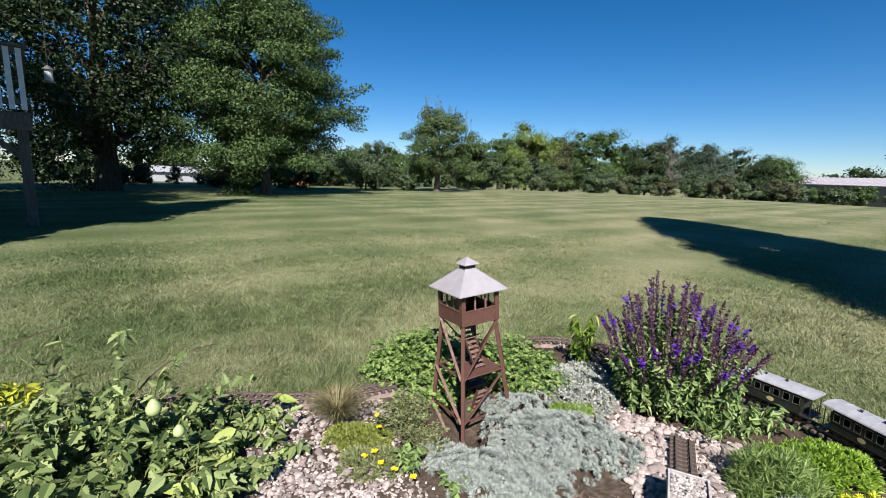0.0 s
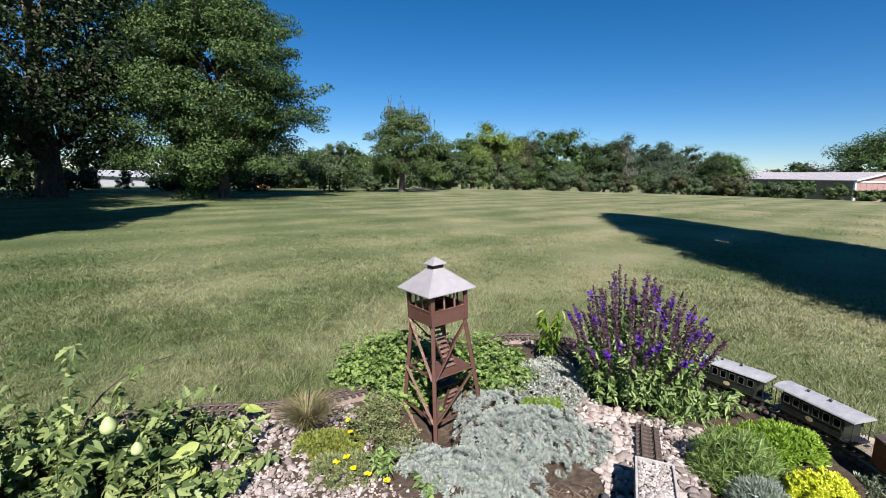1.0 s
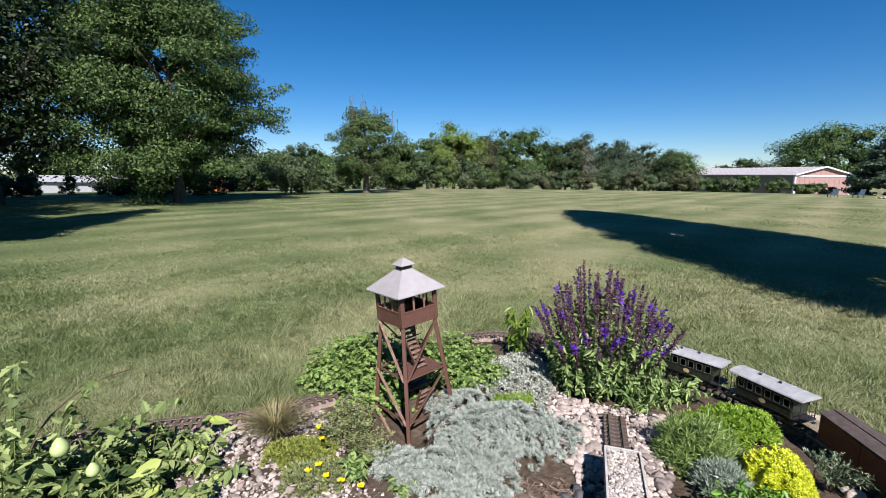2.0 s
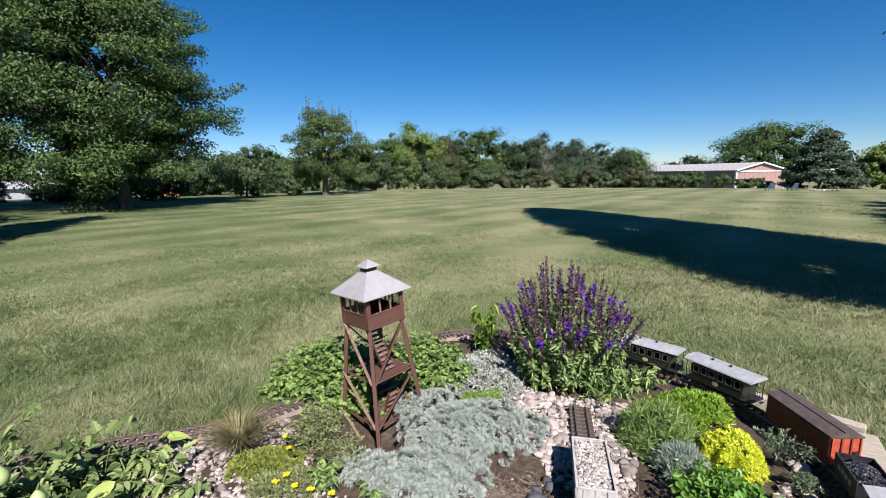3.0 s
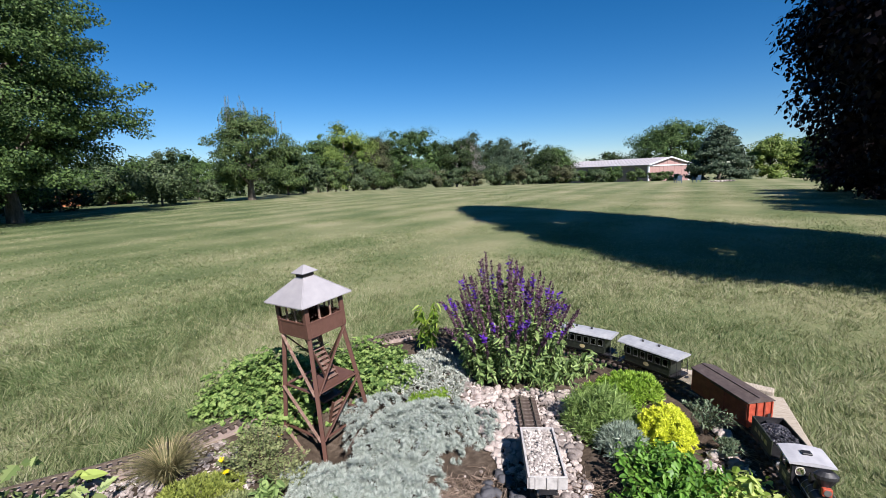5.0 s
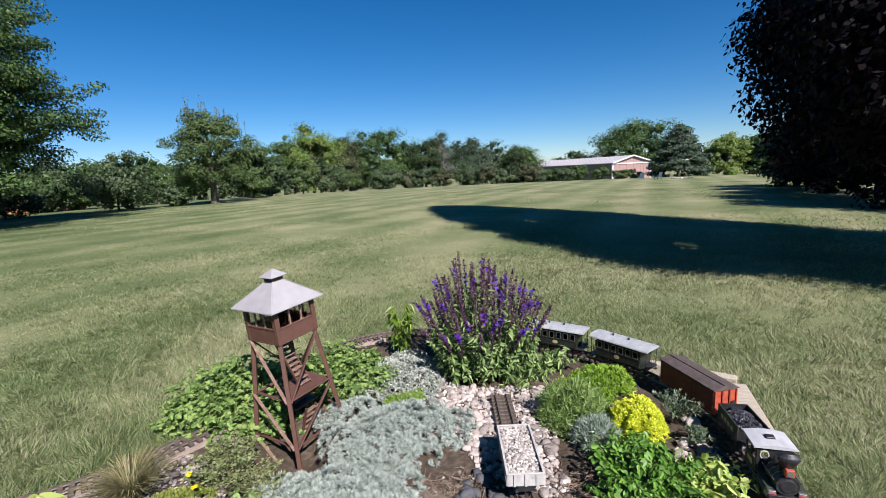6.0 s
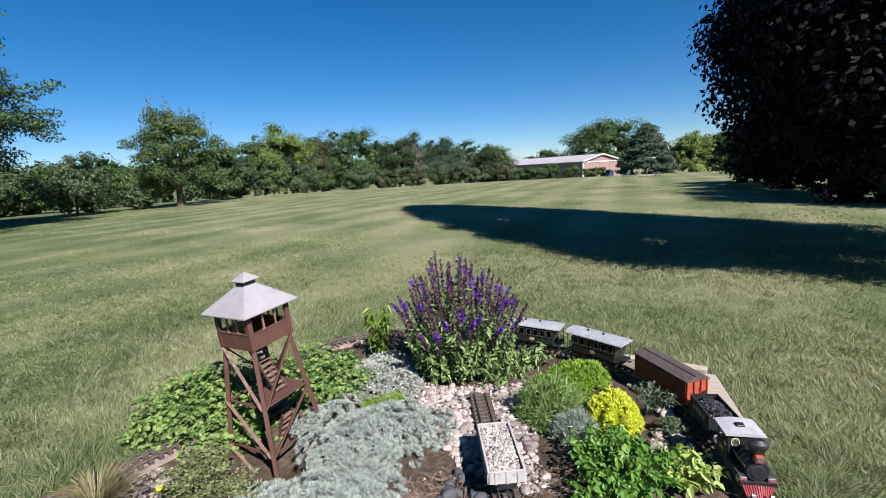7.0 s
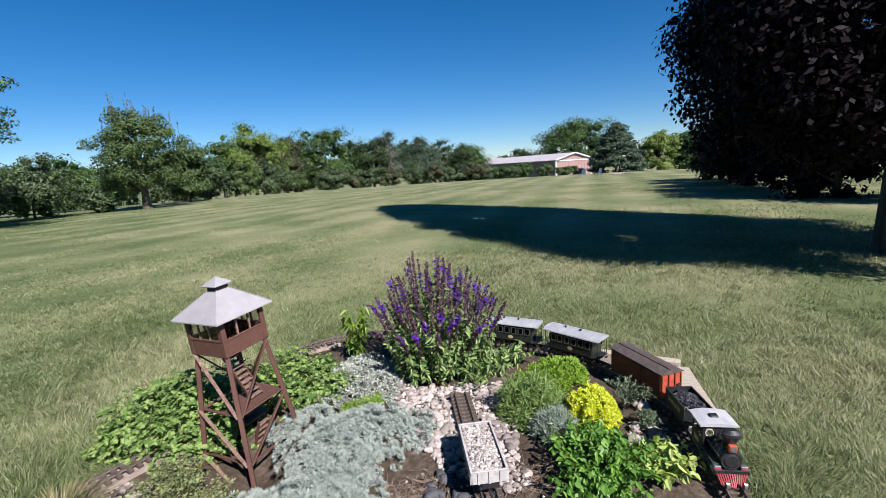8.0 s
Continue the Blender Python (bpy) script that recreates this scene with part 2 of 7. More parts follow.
M_STEEL = material("dull_steel", [(0.2, 0.2, 0.21), (0.3, 0.3, 0.31), (0.4, 0.4, 0.41)], 0.45, 60, 0.05, metal=0.8)
M_BARNWALL = material("grey_brown_metal_siding", [(0.14, 0.118, 0.112), (0.185, 0.16, 0.15), (0.24, 0.21, 0.195)], 0.6, 3, 0.1)
M_BARNRED = material("faded_rose_metal_siding", [(0.27, 0.165, 0.15), (0.32, 0.2, 0.185), (0.37, 0.245, 0.225)], 0.6, 3, 0.1)
M_BARNROOF = material("pale_metal_roofing", [(0.32, 0.3, 0.32), (0.37, 0.35, 0.37), (0.42, 0.4, 0.42)], 0.45, 2, 0.1)
M_WHITE = material("white_paint", [(0.5, 0.51, 0.54), (0.58, 0.59, 0.62), (0.64, 0.65, 0.67)], 0.6, 8, 0.05)
# white siding dimmed to grey: the trees' shade is in the colour
M_SHED = material("shade_dimmed_white_siding", [(0.27, 0.28, 0.31), (0.34, 0.35, 0.38), (0.4, 0.41, 0.44)], 0.7, 6, 0.1)
M_DECK = material("weathered_deck_board", [(0.06, 0.05, 0.045), (0.1, 0.085, 0.075), (0.15, 0.13, 0.115)], 0.85, 12, 0.3, stretch=(6, 6, 0.6))
M_ORANGE = material("orange_brown_brick", [(0.36, 0.14, 0.07), (0.48, 0.2, 0.1), (0.56, 0.26, 0.14)], 0.8, 6, 0.2)
M_BLUECHAIR = material("faded_blue_plastic", [(0.03, 0.055, 0.09), (0.05, 0.085, 0.13), (0.08, 0.12, 0.18)], 0.5, 10, 0.05)
M_FRUIT = material("pale_green_fruit_skin", [(0.27, 0.38, 0.13), (0.36, 0.46, 0.19), (0.45, 0.53, 0.26)], 0.35, 18, 0.05)
M_STEM = leaf_mat("green_stem", [(0.08, 0.12, 0.03), (0.13, 0.18, 0.05), (0.2, 0.24, 0.09)], 0.6, 0.1, 6)
M_SPENTSTEM = leaf_mat("dark_reddish_stem", [(0.06, 0.04, 0.035), (0.1, 0.07, 0.055), (0.15, 0.11, 0.08)], 0.7, 0.1, 6)
M_GLASS = bpy.data.materials.new("window_glass")
M_GLASS.use_nodes = True
gb = M_GLASS.node_tree.nodes["Principled BSDF"]
gb.inputs["Transmission Weight"].default_value, gb.inputs["Roughness"].default_value, gb.inputs["IOR"].default_value = 1.0, 0.05, 1.3


# ---- mesh helpers ----
def link(name, me, mats, parent=None, label=""):
    for m in mats if isinstance(mats, (list, tuple)) else [mats]:
        me.materials.append(m)
    ob = new(name, me)
    if parent is not None:
        ob.parent = parent
    if label:
        ob["label"] = label
    return ob


def part(name, bm, mats, parent=None, label="", smooth=False):
    me = bpy.data.meshes.new(name)
    bm.normal_update()
    bm.to_mesh(me)
    bm.free()
    if smooth:
        me.polygons.foreach_set("use_smooth", [True] * len(me.polygons))
    return link(name, me, mats, parent, label)


def raw(name, verts, faces, mats, parent=None, label="", smooth=False):
    me = bpy.data.meshes.new(name)
    me.from_pydata([tuple(v) for v in verts] if not isinstance(verts, list) else verts, [], faces)
    if smooth:
        me.polygons.foreach_set("use_smooth", [True] * len(me.polygons))
    me.update()
    return link(name, me, mats, parent, label)


def arrays(name, verts, nper, mats, parent=None, label=""):
    """Many small faces of nper corners each, from one array of corners (n, nper, 3)."""
    n = len(verts)
    me = bpy.data.meshes.new(name)
    me.vertices.add(n * nper)
    me.vertices.foreach_set("co", np.asarray(verts, dtype=np.float32).ravel())
    me.loops.add(n * nper)
    me.loops.foreach_set("vertex_index", np.arange(n * nper, dtype=np.int32))
    me.polygons.add(n)
    me.polygons.foreach_set("loop_start", np.arange(0, n * nper, nper, dtype=np.int32))
    me.polygons.foreach_set("loop_total", np.full(n, nper, dtype=np.int32))
    me.update(calc_edges=True)
    return link(name, me, mats, parent, label)


def thing(name, at, turn=0.0, label="", category="", group="", kind=""):
    e = new(name)
    e.matrix_world = pose(*at, 0, 0, turn)
    e.empty_display_size = 0.05
    return tagged(e, label, category, group, kind)


def box(bm, x0, x1, y0, y1, z0, z1, m=None, bevel=0.0, mat=0):
    r = bmesh.ops.create_cube(bm, size=1.0)
    mm = Matrix.Translation(((x0 + x1) / 2, (y0 + y1) / 2, (z0 + z1) / 2)) @ Matrix.Diagonal((x1 - x0, y1 - y0, z1 - z0, 1))
    bmesh.ops.transform(bm, matrix=(m @ mm) if m is not None else mm, verts=r["verts"])
    faces = list({f for v in r["verts"] for f in v.link_faces})
    for f in faces:
        f.material_index = mat
    if bevel > 0:
        eds = list({e for v in r["verts"] for e in v.link_edges})
        bmesh.ops.bevel(bm, geom=eds, offset=bevel, segments=1, affect="EDGES", profile=0.5)


def beam(bm, a, b, w, h, up=(0, 0, 1), bevel=0.0, mat=0):
    """A bar from a to b, w wide and h high."""
    a, b = Vector(a), Vector(b)
    d = b - a
    y = d.normalized()
    x = y.cross(Vector(up))
    if x.length < 1e-4:
        x = y.cross(Vector((1, 0, 0)))
    x.normalize()
    z = x.cross(y)
    m = Matrix.Translation((a + b) / 2) @ Matrix((x, y, z)).transposed().to_4x4()
    box(bm, -w / 2, w / 2, -d.length / 2, d.length / 2, -h / 2, h / 2, m, bevel, mat)


def rod(bm, a, b, r0, r1=None, n=8, caps=True):
    a, b = Vector(a), Vector(b)
    d = b - a
    m = Matrix.Translation((a + b) / 2) @ d.to_track_quat("Z", "Y").to_matrix().to_4x4()
    bmesh.ops.create_cone(bm, cap_ends=caps, segments=n, radius1=r0, radius2=r0 if r1 is None else r1, depth=d.length, matrix=m)


def loft(bm, rings, closed=True, cap=True):
    """Faces between rings of equal corner counts."""
    vs = [[bm.verts.new(p) for p in r] for r in rings]
    n = len(vs[0])
    for a, b in zip(vs, vs[1:]):
        for i in range(n if closed else n - 1):
            j = (i + 1) % n
            bm.faces.new((a[i], a[j], b[j], b[i]))
    if cap and closed:
        bm.faces.new(list(reversed(vs[0])))
        bm.faces.new(vs[-1])
    return vs


RNG = np.random.default_rng(7)


def unit(v):
    return v / np.maximum(np.linalg.norm(v, axis=-1, keepdims=True), 1e-9)


def leaves(centers, outward, length, width, spread=0.8, droop=0.0, six=False, vary=0.35, rng=None):
    """Leaf faces (n, 4 or 6, 3): each points along outward plus some spread, with a width across."""
    g = rng if rng is not None else RNG
    n = len(centers)
    d = unit(np.asarray(outward, float) + spread * g.normal(size=(n, 3)))
    d[:, 2] -= droop
    d = unit(d)
    s = unit(np.cross(d, unit(g.normal(size=(n, 3)) * 0.6 + np.array([0, 0, 1.0]))))
    up = np.cross(s, d)
    L = (length * (1 + vary * g.uniform(-1, 1, n)))[:, None]
    W = (width * (1 + vary * g.uniform(-1, 1, n)))[:, None]
    c = np.asarray(centers, float)
    if six:
        return np.stack([c, c + d * L * 0.3 + s * W * 0.5 + up * W * 0.12, c + d * L * 0.68 + s * W * 0.36 + up * W * 0.06, c + d * L - up * L * 0.12,
                         c + d * L * 0.68 - s * W * 0.36 + up * W * 0.06, c + d * L * 0.3 - s * W * 0.5 + up * W * 0.12], axis=1)
    return np.stack([c, c + d * L * 0.45 + s * W * 0.5, c + d * L, c + d * L * 0.45 - s * W * 0.5], axis=1)


def facing_leaves(centers, normal, length, width, spread=0.5, six=False, vary=0.35, rng=None, droop=0.0):
    """Leaf faces that lie across the given normals, as leaves turn their flat sides out to the light."""
    g = rng if rng is not None else RNG
    n = len(centers)
    up = unit(np.asarray(normal, float) + spread * g.normal(size=(n, 3)))
    d = unit(np.cross(up, g.normal(size=(n, 3))))
    d[:, 2] -= droop
    d = unit(d - up * (d * up).sum(1, keepdims=True))
    s = np.cross(d, up)
    L = (length * (1 + vary * g.uniform(-1, 1, n)))[:, None]
    W = (width * (1 + vary * g.uniform(-1, 1, n)))[:, None]
    c = np.asarray(centers, float) - d * L * 0.5
    if six:
        return np.stack([c, c + d * L * 0.3 + s * W * 0.5 + up * W * 0.1, c + d * L * 0.68 + s * W * 0.36 + up * W * 0.05, c + d * L - up * L * 0.12,
                         c + d * L * 0.68 - s * W * 0.36 + up * W * 0.05, c + d * L * 0.3 - s * W * 0.5 + up * W * 0.1], axis=1)
    return np.stack([c, c + d * L * 0.45 + s * W * 0.5, c + d * L, c + d * L * 0.45 - s * W * 0.5], axis=1)


TOOTHED = ((0, 0), (0.1, 0.28), (0.26, 0.48), (0.4, 0.46), (0.54, 0.44), (0.64, 0.34), (0.82, 0.22), (1.0, 0))
LOBED = ((0, 0), (0.06, 0.2), (0.24, 0.52), (0.31, 0.27), (0.5, 0.5), (0.57, 0.24), (0.76, 0.34), (0.82, 0.15), (1.0, 0))


def toothed_leaves(centers, normal, length, width, spread=0.5, vary=0.5, rng=None, droop=0.2, toward=None, lobed=False):
    """Leaves folded along the midrib with a toothed or lobed edge: two halves of eight (lobed: nine) corners each."""
    g = rng if rng is not None else RNG
    n = len(centers)
    up = unit(np.asarray(normal, float) + spread * g.normal(size=(n, 3)))
    d = np.cross(up, g.normal(size=(n, 3))) if toward is None else np.asarray(toward, float) + 0.25 * g.normal(size=(n, 3))
    d = unit(d - up * (d * up).sum(1, keepdims=True))
    s = np.cross(d, up)
    L = (length * (1 + vary * g.uniform(-1, 1, n)))[:, None]
    W = L * (width / length) * (1 + 0.25 * g.uniform(-1, 1, n))[:, None]
    c = np.asarray(centers, float) - d * L * 0.4
    halves = []
    curl = droop * (1 + 0.8 * g.normal(size=(n, 1)))
    for sg in (1, -1):
        pts = []
        for f, w in LOBED if lobed else TOOTHED:
            pts.append(c + d * L * f + s * W * (w * sg) + up * (W * w * 0.18 - L * curl * f * f))
        halves.append(np.stack(pts if sg > 0 else pts[::-1], axis=1))
    return np.concatenate(halves)


# ---- ground ----
def ground_z(x, y):
    d = np.hypot(x, y)
    near = -0.03 - 0.006 * (np.sqrt(d * d + 4) - 2)
    far = np.where(d > 38, -0.032 * (np.minimum(d, 110) - 38), 0.0)
    return near * np.where(d > 400, 0.5, 1) + far


def ground_sheet():
    rs = [0.0] + list(np.geomspace(0.4, 60, 46)) + [75, 90, 110, 150, 220, 350, 600, 1100, 2200, 4000]
    n = 72
    vs, fs = [(0, 0, float(ground_z(0, 0)))], []
    for r in rs[1:]:
        for i in range(n):
            a = 2 * math.pi * i / n
            x, y = r * math.sin(a), r * math.cos(a)
            wob = 0.02 * noise.noise((x * 0.5, y * 0.5, 3)) if 3 < r < 60 else 0
            dip = 0.2 if r < 3 and inside(np.array(x), np.array(y), BED) and edge_gap(np.array(x), np.array(y), BED) > 0.22 else 0
            vs.append((x, y, float(ground_z(min(r, 110), 0)) + wob - dip))
    for i in range(n):
        fs.append((0, 1 + (i + 1) % n, 1 + i))
    for k in range(len(rs) - 2):
        for i in range(n):
            a, b = 1 + k * n, 1 + (k + 1) * n
            j = (i + 1) % n
            fs.append((a + i, a + j, b + j, b + i))
    return tagged(raw("ground", vs, fs, M_LAWN, smooth=True), "mown lawn, green with dry straw-coloured patches", "lawn", kind="structure")


BED = [(-2.3, 1.45), (-1.5, 1.7), (-0.9, 1.84), (-0.4, 1.92), (-0.1, 2.08), (0.25, 2.42), (0.55, 2.64), (0.95, 2.6), (1.3, 2.25), (1.6, 1.75), (1.72, 1.3), (1.68, 1.05),
       (1.52, 0.8), (1.32, 0.6), (1.15, 0.42), (0.9, 0.15), (0.5, -0.3), (-0.8, -0.3), (-2.0, 0.5)]


def inside(x, y, poly):
    c = np.zeros(np.shape(x), bool)
    for (x0, y0), (x1, y1) in zip(poly, poly[1:] + poly[:1]):
        c ^= ((y0 > y) != (y1 > y)) & (x < (x1 - x0) * (y - y0) / ((y1 - y0) or 1e-9) + x0)
    return c


def edge_gap(x, y, poly):
    best = np.full(np.shape(x), 9.0)
    for (x0, y0), (x1, y1) in zip(poly, poly[1:] + poly[:1]):
        dx, dy = x1 - x0, y1 - y0
        k = np.clip(((x - x0) * dx + (y - y0) * dy) / (dx * dx + dy * dy), 0, 1)
        best = np.minimum(best, np.hypot(x - x0 - k * dx, y - y0 - k * dy))
    return best


ground_sheet()


def bed_z(x, y):
    g = np.minimum(edge_gap(np.asarray(x, float), np.asarray(y, float), BED) / 0.12, 1)
    hollow = 0.115 * np.exp(-((np.asarray(x) - 0.1) ** 2 + (np.asarray(y) - 1.66) ** 2) / 0.035)
    return -0.05 - hollow + 0.05 * np.where(inside(np.asarray(x, float), np.asarray(y, float), BED), g, 0)


def garden_bed():
    st = 0.045
    xs, ys = np.arange(-2.35, 1.8, st), np.arange(-0.35, 2.75, st)
    X, Y = np.meshgrid(xs, ys)
    ins = inside(X, Y, BED)
    Z = bed_z(X, Y)
    ids, vs, fs = {}, [], []
    for j in range(len(ys)):
        for i in range(len(xs)):
            x, y = X[j, i], Y[j, i]
            ids[j, i] = len(vs)
            vs.append((x, y, Z[j, i] + 0.012 * noise.noise((x * 9, y * 9, 0)) + 0.006 * noise.noise((x * 30, y * 30, 5))))
    for j in range(len(ys) - 1):
        for i in range(len(xs) - 1):
            if ins[j, i] or ins[j + 1, i] or ins[j, i + 1] or ins[j + 1, i + 1]:
                fs.append((ids[j, i], ids[j, i + 1], ids[j + 1, i + 1], ids[j + 1, i]))
    return tagged(raw("garden_bed", vs, fs, M_SOIL, smooth=True), "raised garden bed of dark crumbly soil", "garden bed", kind="structure")


bed = garden_bed()


def value_noise(x, y, size, seed):
    """Smooth random field, 0 to 1, with cells of the given size."""
    t = np.random.default_rng(seed).uniform(size=(256, 256))
    u, v = np.asarray(x) / size + 400, np.asarray(y) / size + 400
    i, j = np.floor(u).astype(int), np.floor(v).astype(int)
    a, b = u - i, v - j
    a, b = a * a * (3 - 2 * a), b * b * (3 - 2 * b)
    i0, i1, j0, j1 = i % 256, (i + 1) % 256, j % 256, (j + 1) % 256
    return (t[i0, j0] * (1 - a) + t[i1, j0] * a) * (1 - b) + (t[i0, j1] * (1 - a) + t[i1, j1] * a) * b


def grass_blades(name, n, lo, hi, power, longer, label, seed, sweep=(-56, 88)):
    g = np.random.default_rng(seed)
    a = np.radians(g.uniform(sweep[0], sweep[1], n))
    r = lo * (hi / lo) ** (g.uniform(0, 1, n) ** power)
    x, y = r * np.sin(a), r * np.cos(a)
    keep = ~inside(x, y, BED)
    x, y, r = x[keep], y[keep], r[keep]
    c = np.stack([x, y, ground_z(x, y) - 0.004], 1)
    # tufts that lean together
    way = 6.28 * (value_noise(x, y, 1.8, 1) + 1.1 * value_noise(x, y, 0.13, 2))
    comb = np.stack([0.6 * np.cos(way), 0.6 * np.sin(way), np.full(len(x), 1.0)], 1)
    d = unit(comb + 0.55 * g.normal(size=(len(x), 3)))
    d[:, 2] = np.abs(d[:, 2]) + 0.15
    d = unit(d)
    s = unit(np.cross(d, g.normal(size=(len(x), 3))))
    tufts = 0.35 + 0.9 * value_noise(x, y, 0.075, 3) * (0.55 + 0.75 * value_noise(x, y, 0.5, 4)) + 0.25 * value_noise(x, y, 1.6, 5)
    L = (g.uniform(0.016, 0.047, len(x)) * longer * np.clip(1.25 - 0.06 * r, 0.6, 1.2) * (1 + 0.03 * r) * np.clip(tufts, 0.35, 1.3))[:, None]
    W = (0.0006 + 0.00075 * r)[:, None] * g.uniform(0.6, 1.3, len(x))[:, None]
    bend = np.zeros((len(x), 3))
    bend[:, 2] = -0.25 * L[:, 0]
    q = np.stack([c - s * W, c + s * W, c + d * L + bend], 1)
    return tagged(arrays(name, q, 3, M_BLADE), label, "grass", kind="stuff")


grass_blades("grass", 560000, 1.2, 26, 0.8, 1.0, "short lawn grass, green and straw-coloured blades", 11)
grass_blades("long_grass", 380000, 1.15, 5.5, 0.75, 1.3, "longer lawn grass round the garden bed", 12)
grass_blades("back_grass", 30000, 0.6, 6.5, 0.6, 1.2, "lawn grass behind the garden bed", 13, (88, 304))


def stem_mesh(name, lines, w0, w1, mat, parent, label=""):
    """Thin stems: each line an array of points; two crossed ribbons along it."""
    qs = []
    for p in lines:
        p = np.asarray(p)
        n = len(p) - 1
        for k in range(n):
            a, b = p[k], p[k + 1]
            d = unit(b - a)
            s = unit(np.cross(d, np.array([0.3, 0.8, 0.5])))
            u = np.cross(s, d)
            wa, wb = w0 + (w1 - w0) * k / n, w0 + (w1 - w0) * (k + 1) / n
            for q in (s, u):
                qs.append(np.stack([a - q * wa, a + q * wa, b + q * wb, b - q * wb]))
    return arrays(name, np.array(qs), 4, mat, parent, label)


def arc(p0, out, length, rise, n=5, curl=0.5):
    """A stem that starts upward and bends outward: points."""
    k = np.linspace(0, 1, n)[:, None]
    o = np.array([out[0], out[1], 0.0])
    return np.asarray(p0) + o * length * (k ** (1 + curl)) + np.array([0, 0, 1.0]) * rise * (1 - (1 - k) ** (1 + curl * 0.6))


def dome(g, n, rx, ry, h, inner=0.55):
    a = g.uniform(0, 2 * math.pi, n)
    r = np.sqrt(g.uniform(0, 1, n))
    lump = np.array([1 + 0.22 * noise.noise((3 * math.cos(t) + rx * 7, 3 * math.sin(t), rr * 2)) for t, rr in zip(a, r)])
    z = np.sqrt(np.maximum(0, 1 - r ** 2)) * h * g.uniform(inner, 1, n) * lump
    return np.stack([np.cos(a) * r * rx * lump, np.sin(a) * r * ry * lump, z], 1)


def stones_mesh(name, centers, sizes, mat, g, parent=None, label=""):
    vs, fs = [], []
    bmt = bmesh.new()
    bmesh.ops.create_icosphere(bmt, subdivisions=1, radius=1)
    base = np.array([v.co for v in bmt.verts])
    tri = [[v.index for v in f.verts] for f in bmt.faces]
    bmt.free()
    for c, s in zip(centers, sizes):
        sc = s * np.array([g.uniform(0.7, 1.2), g.uniform(0.6, 1.1), g.uniform(0.45, 0.8)])
        q = base * (1 + 0.22 * g.normal(size=(len(base), 1))) * sc
        a = g.uniform(0, 6.28)
        r = np.array([[math.cos(a), -math.sin(a), 0], [math.sin(a), math.cos(a), 0], [0, 0, 1]])
        o = len(vs)
        vs.extend((q @ r.T + c).tolist())
        fs.extend([[i + o for i in t] for t in tri])
    return raw(name, vs, fs, mat, parent, label)


# ---- trees and far things ----
def blob_radius(u, seed):
    return np.array([1 + 0.28 * noise.noise((p[0] * 1.6 + seed, p[1] * 1.6, p[2] * 1.6)) + 0.16 * noise.noise((p[0] * 4 + seed, p[1] * 4, p[2] * 4)) for p in u])


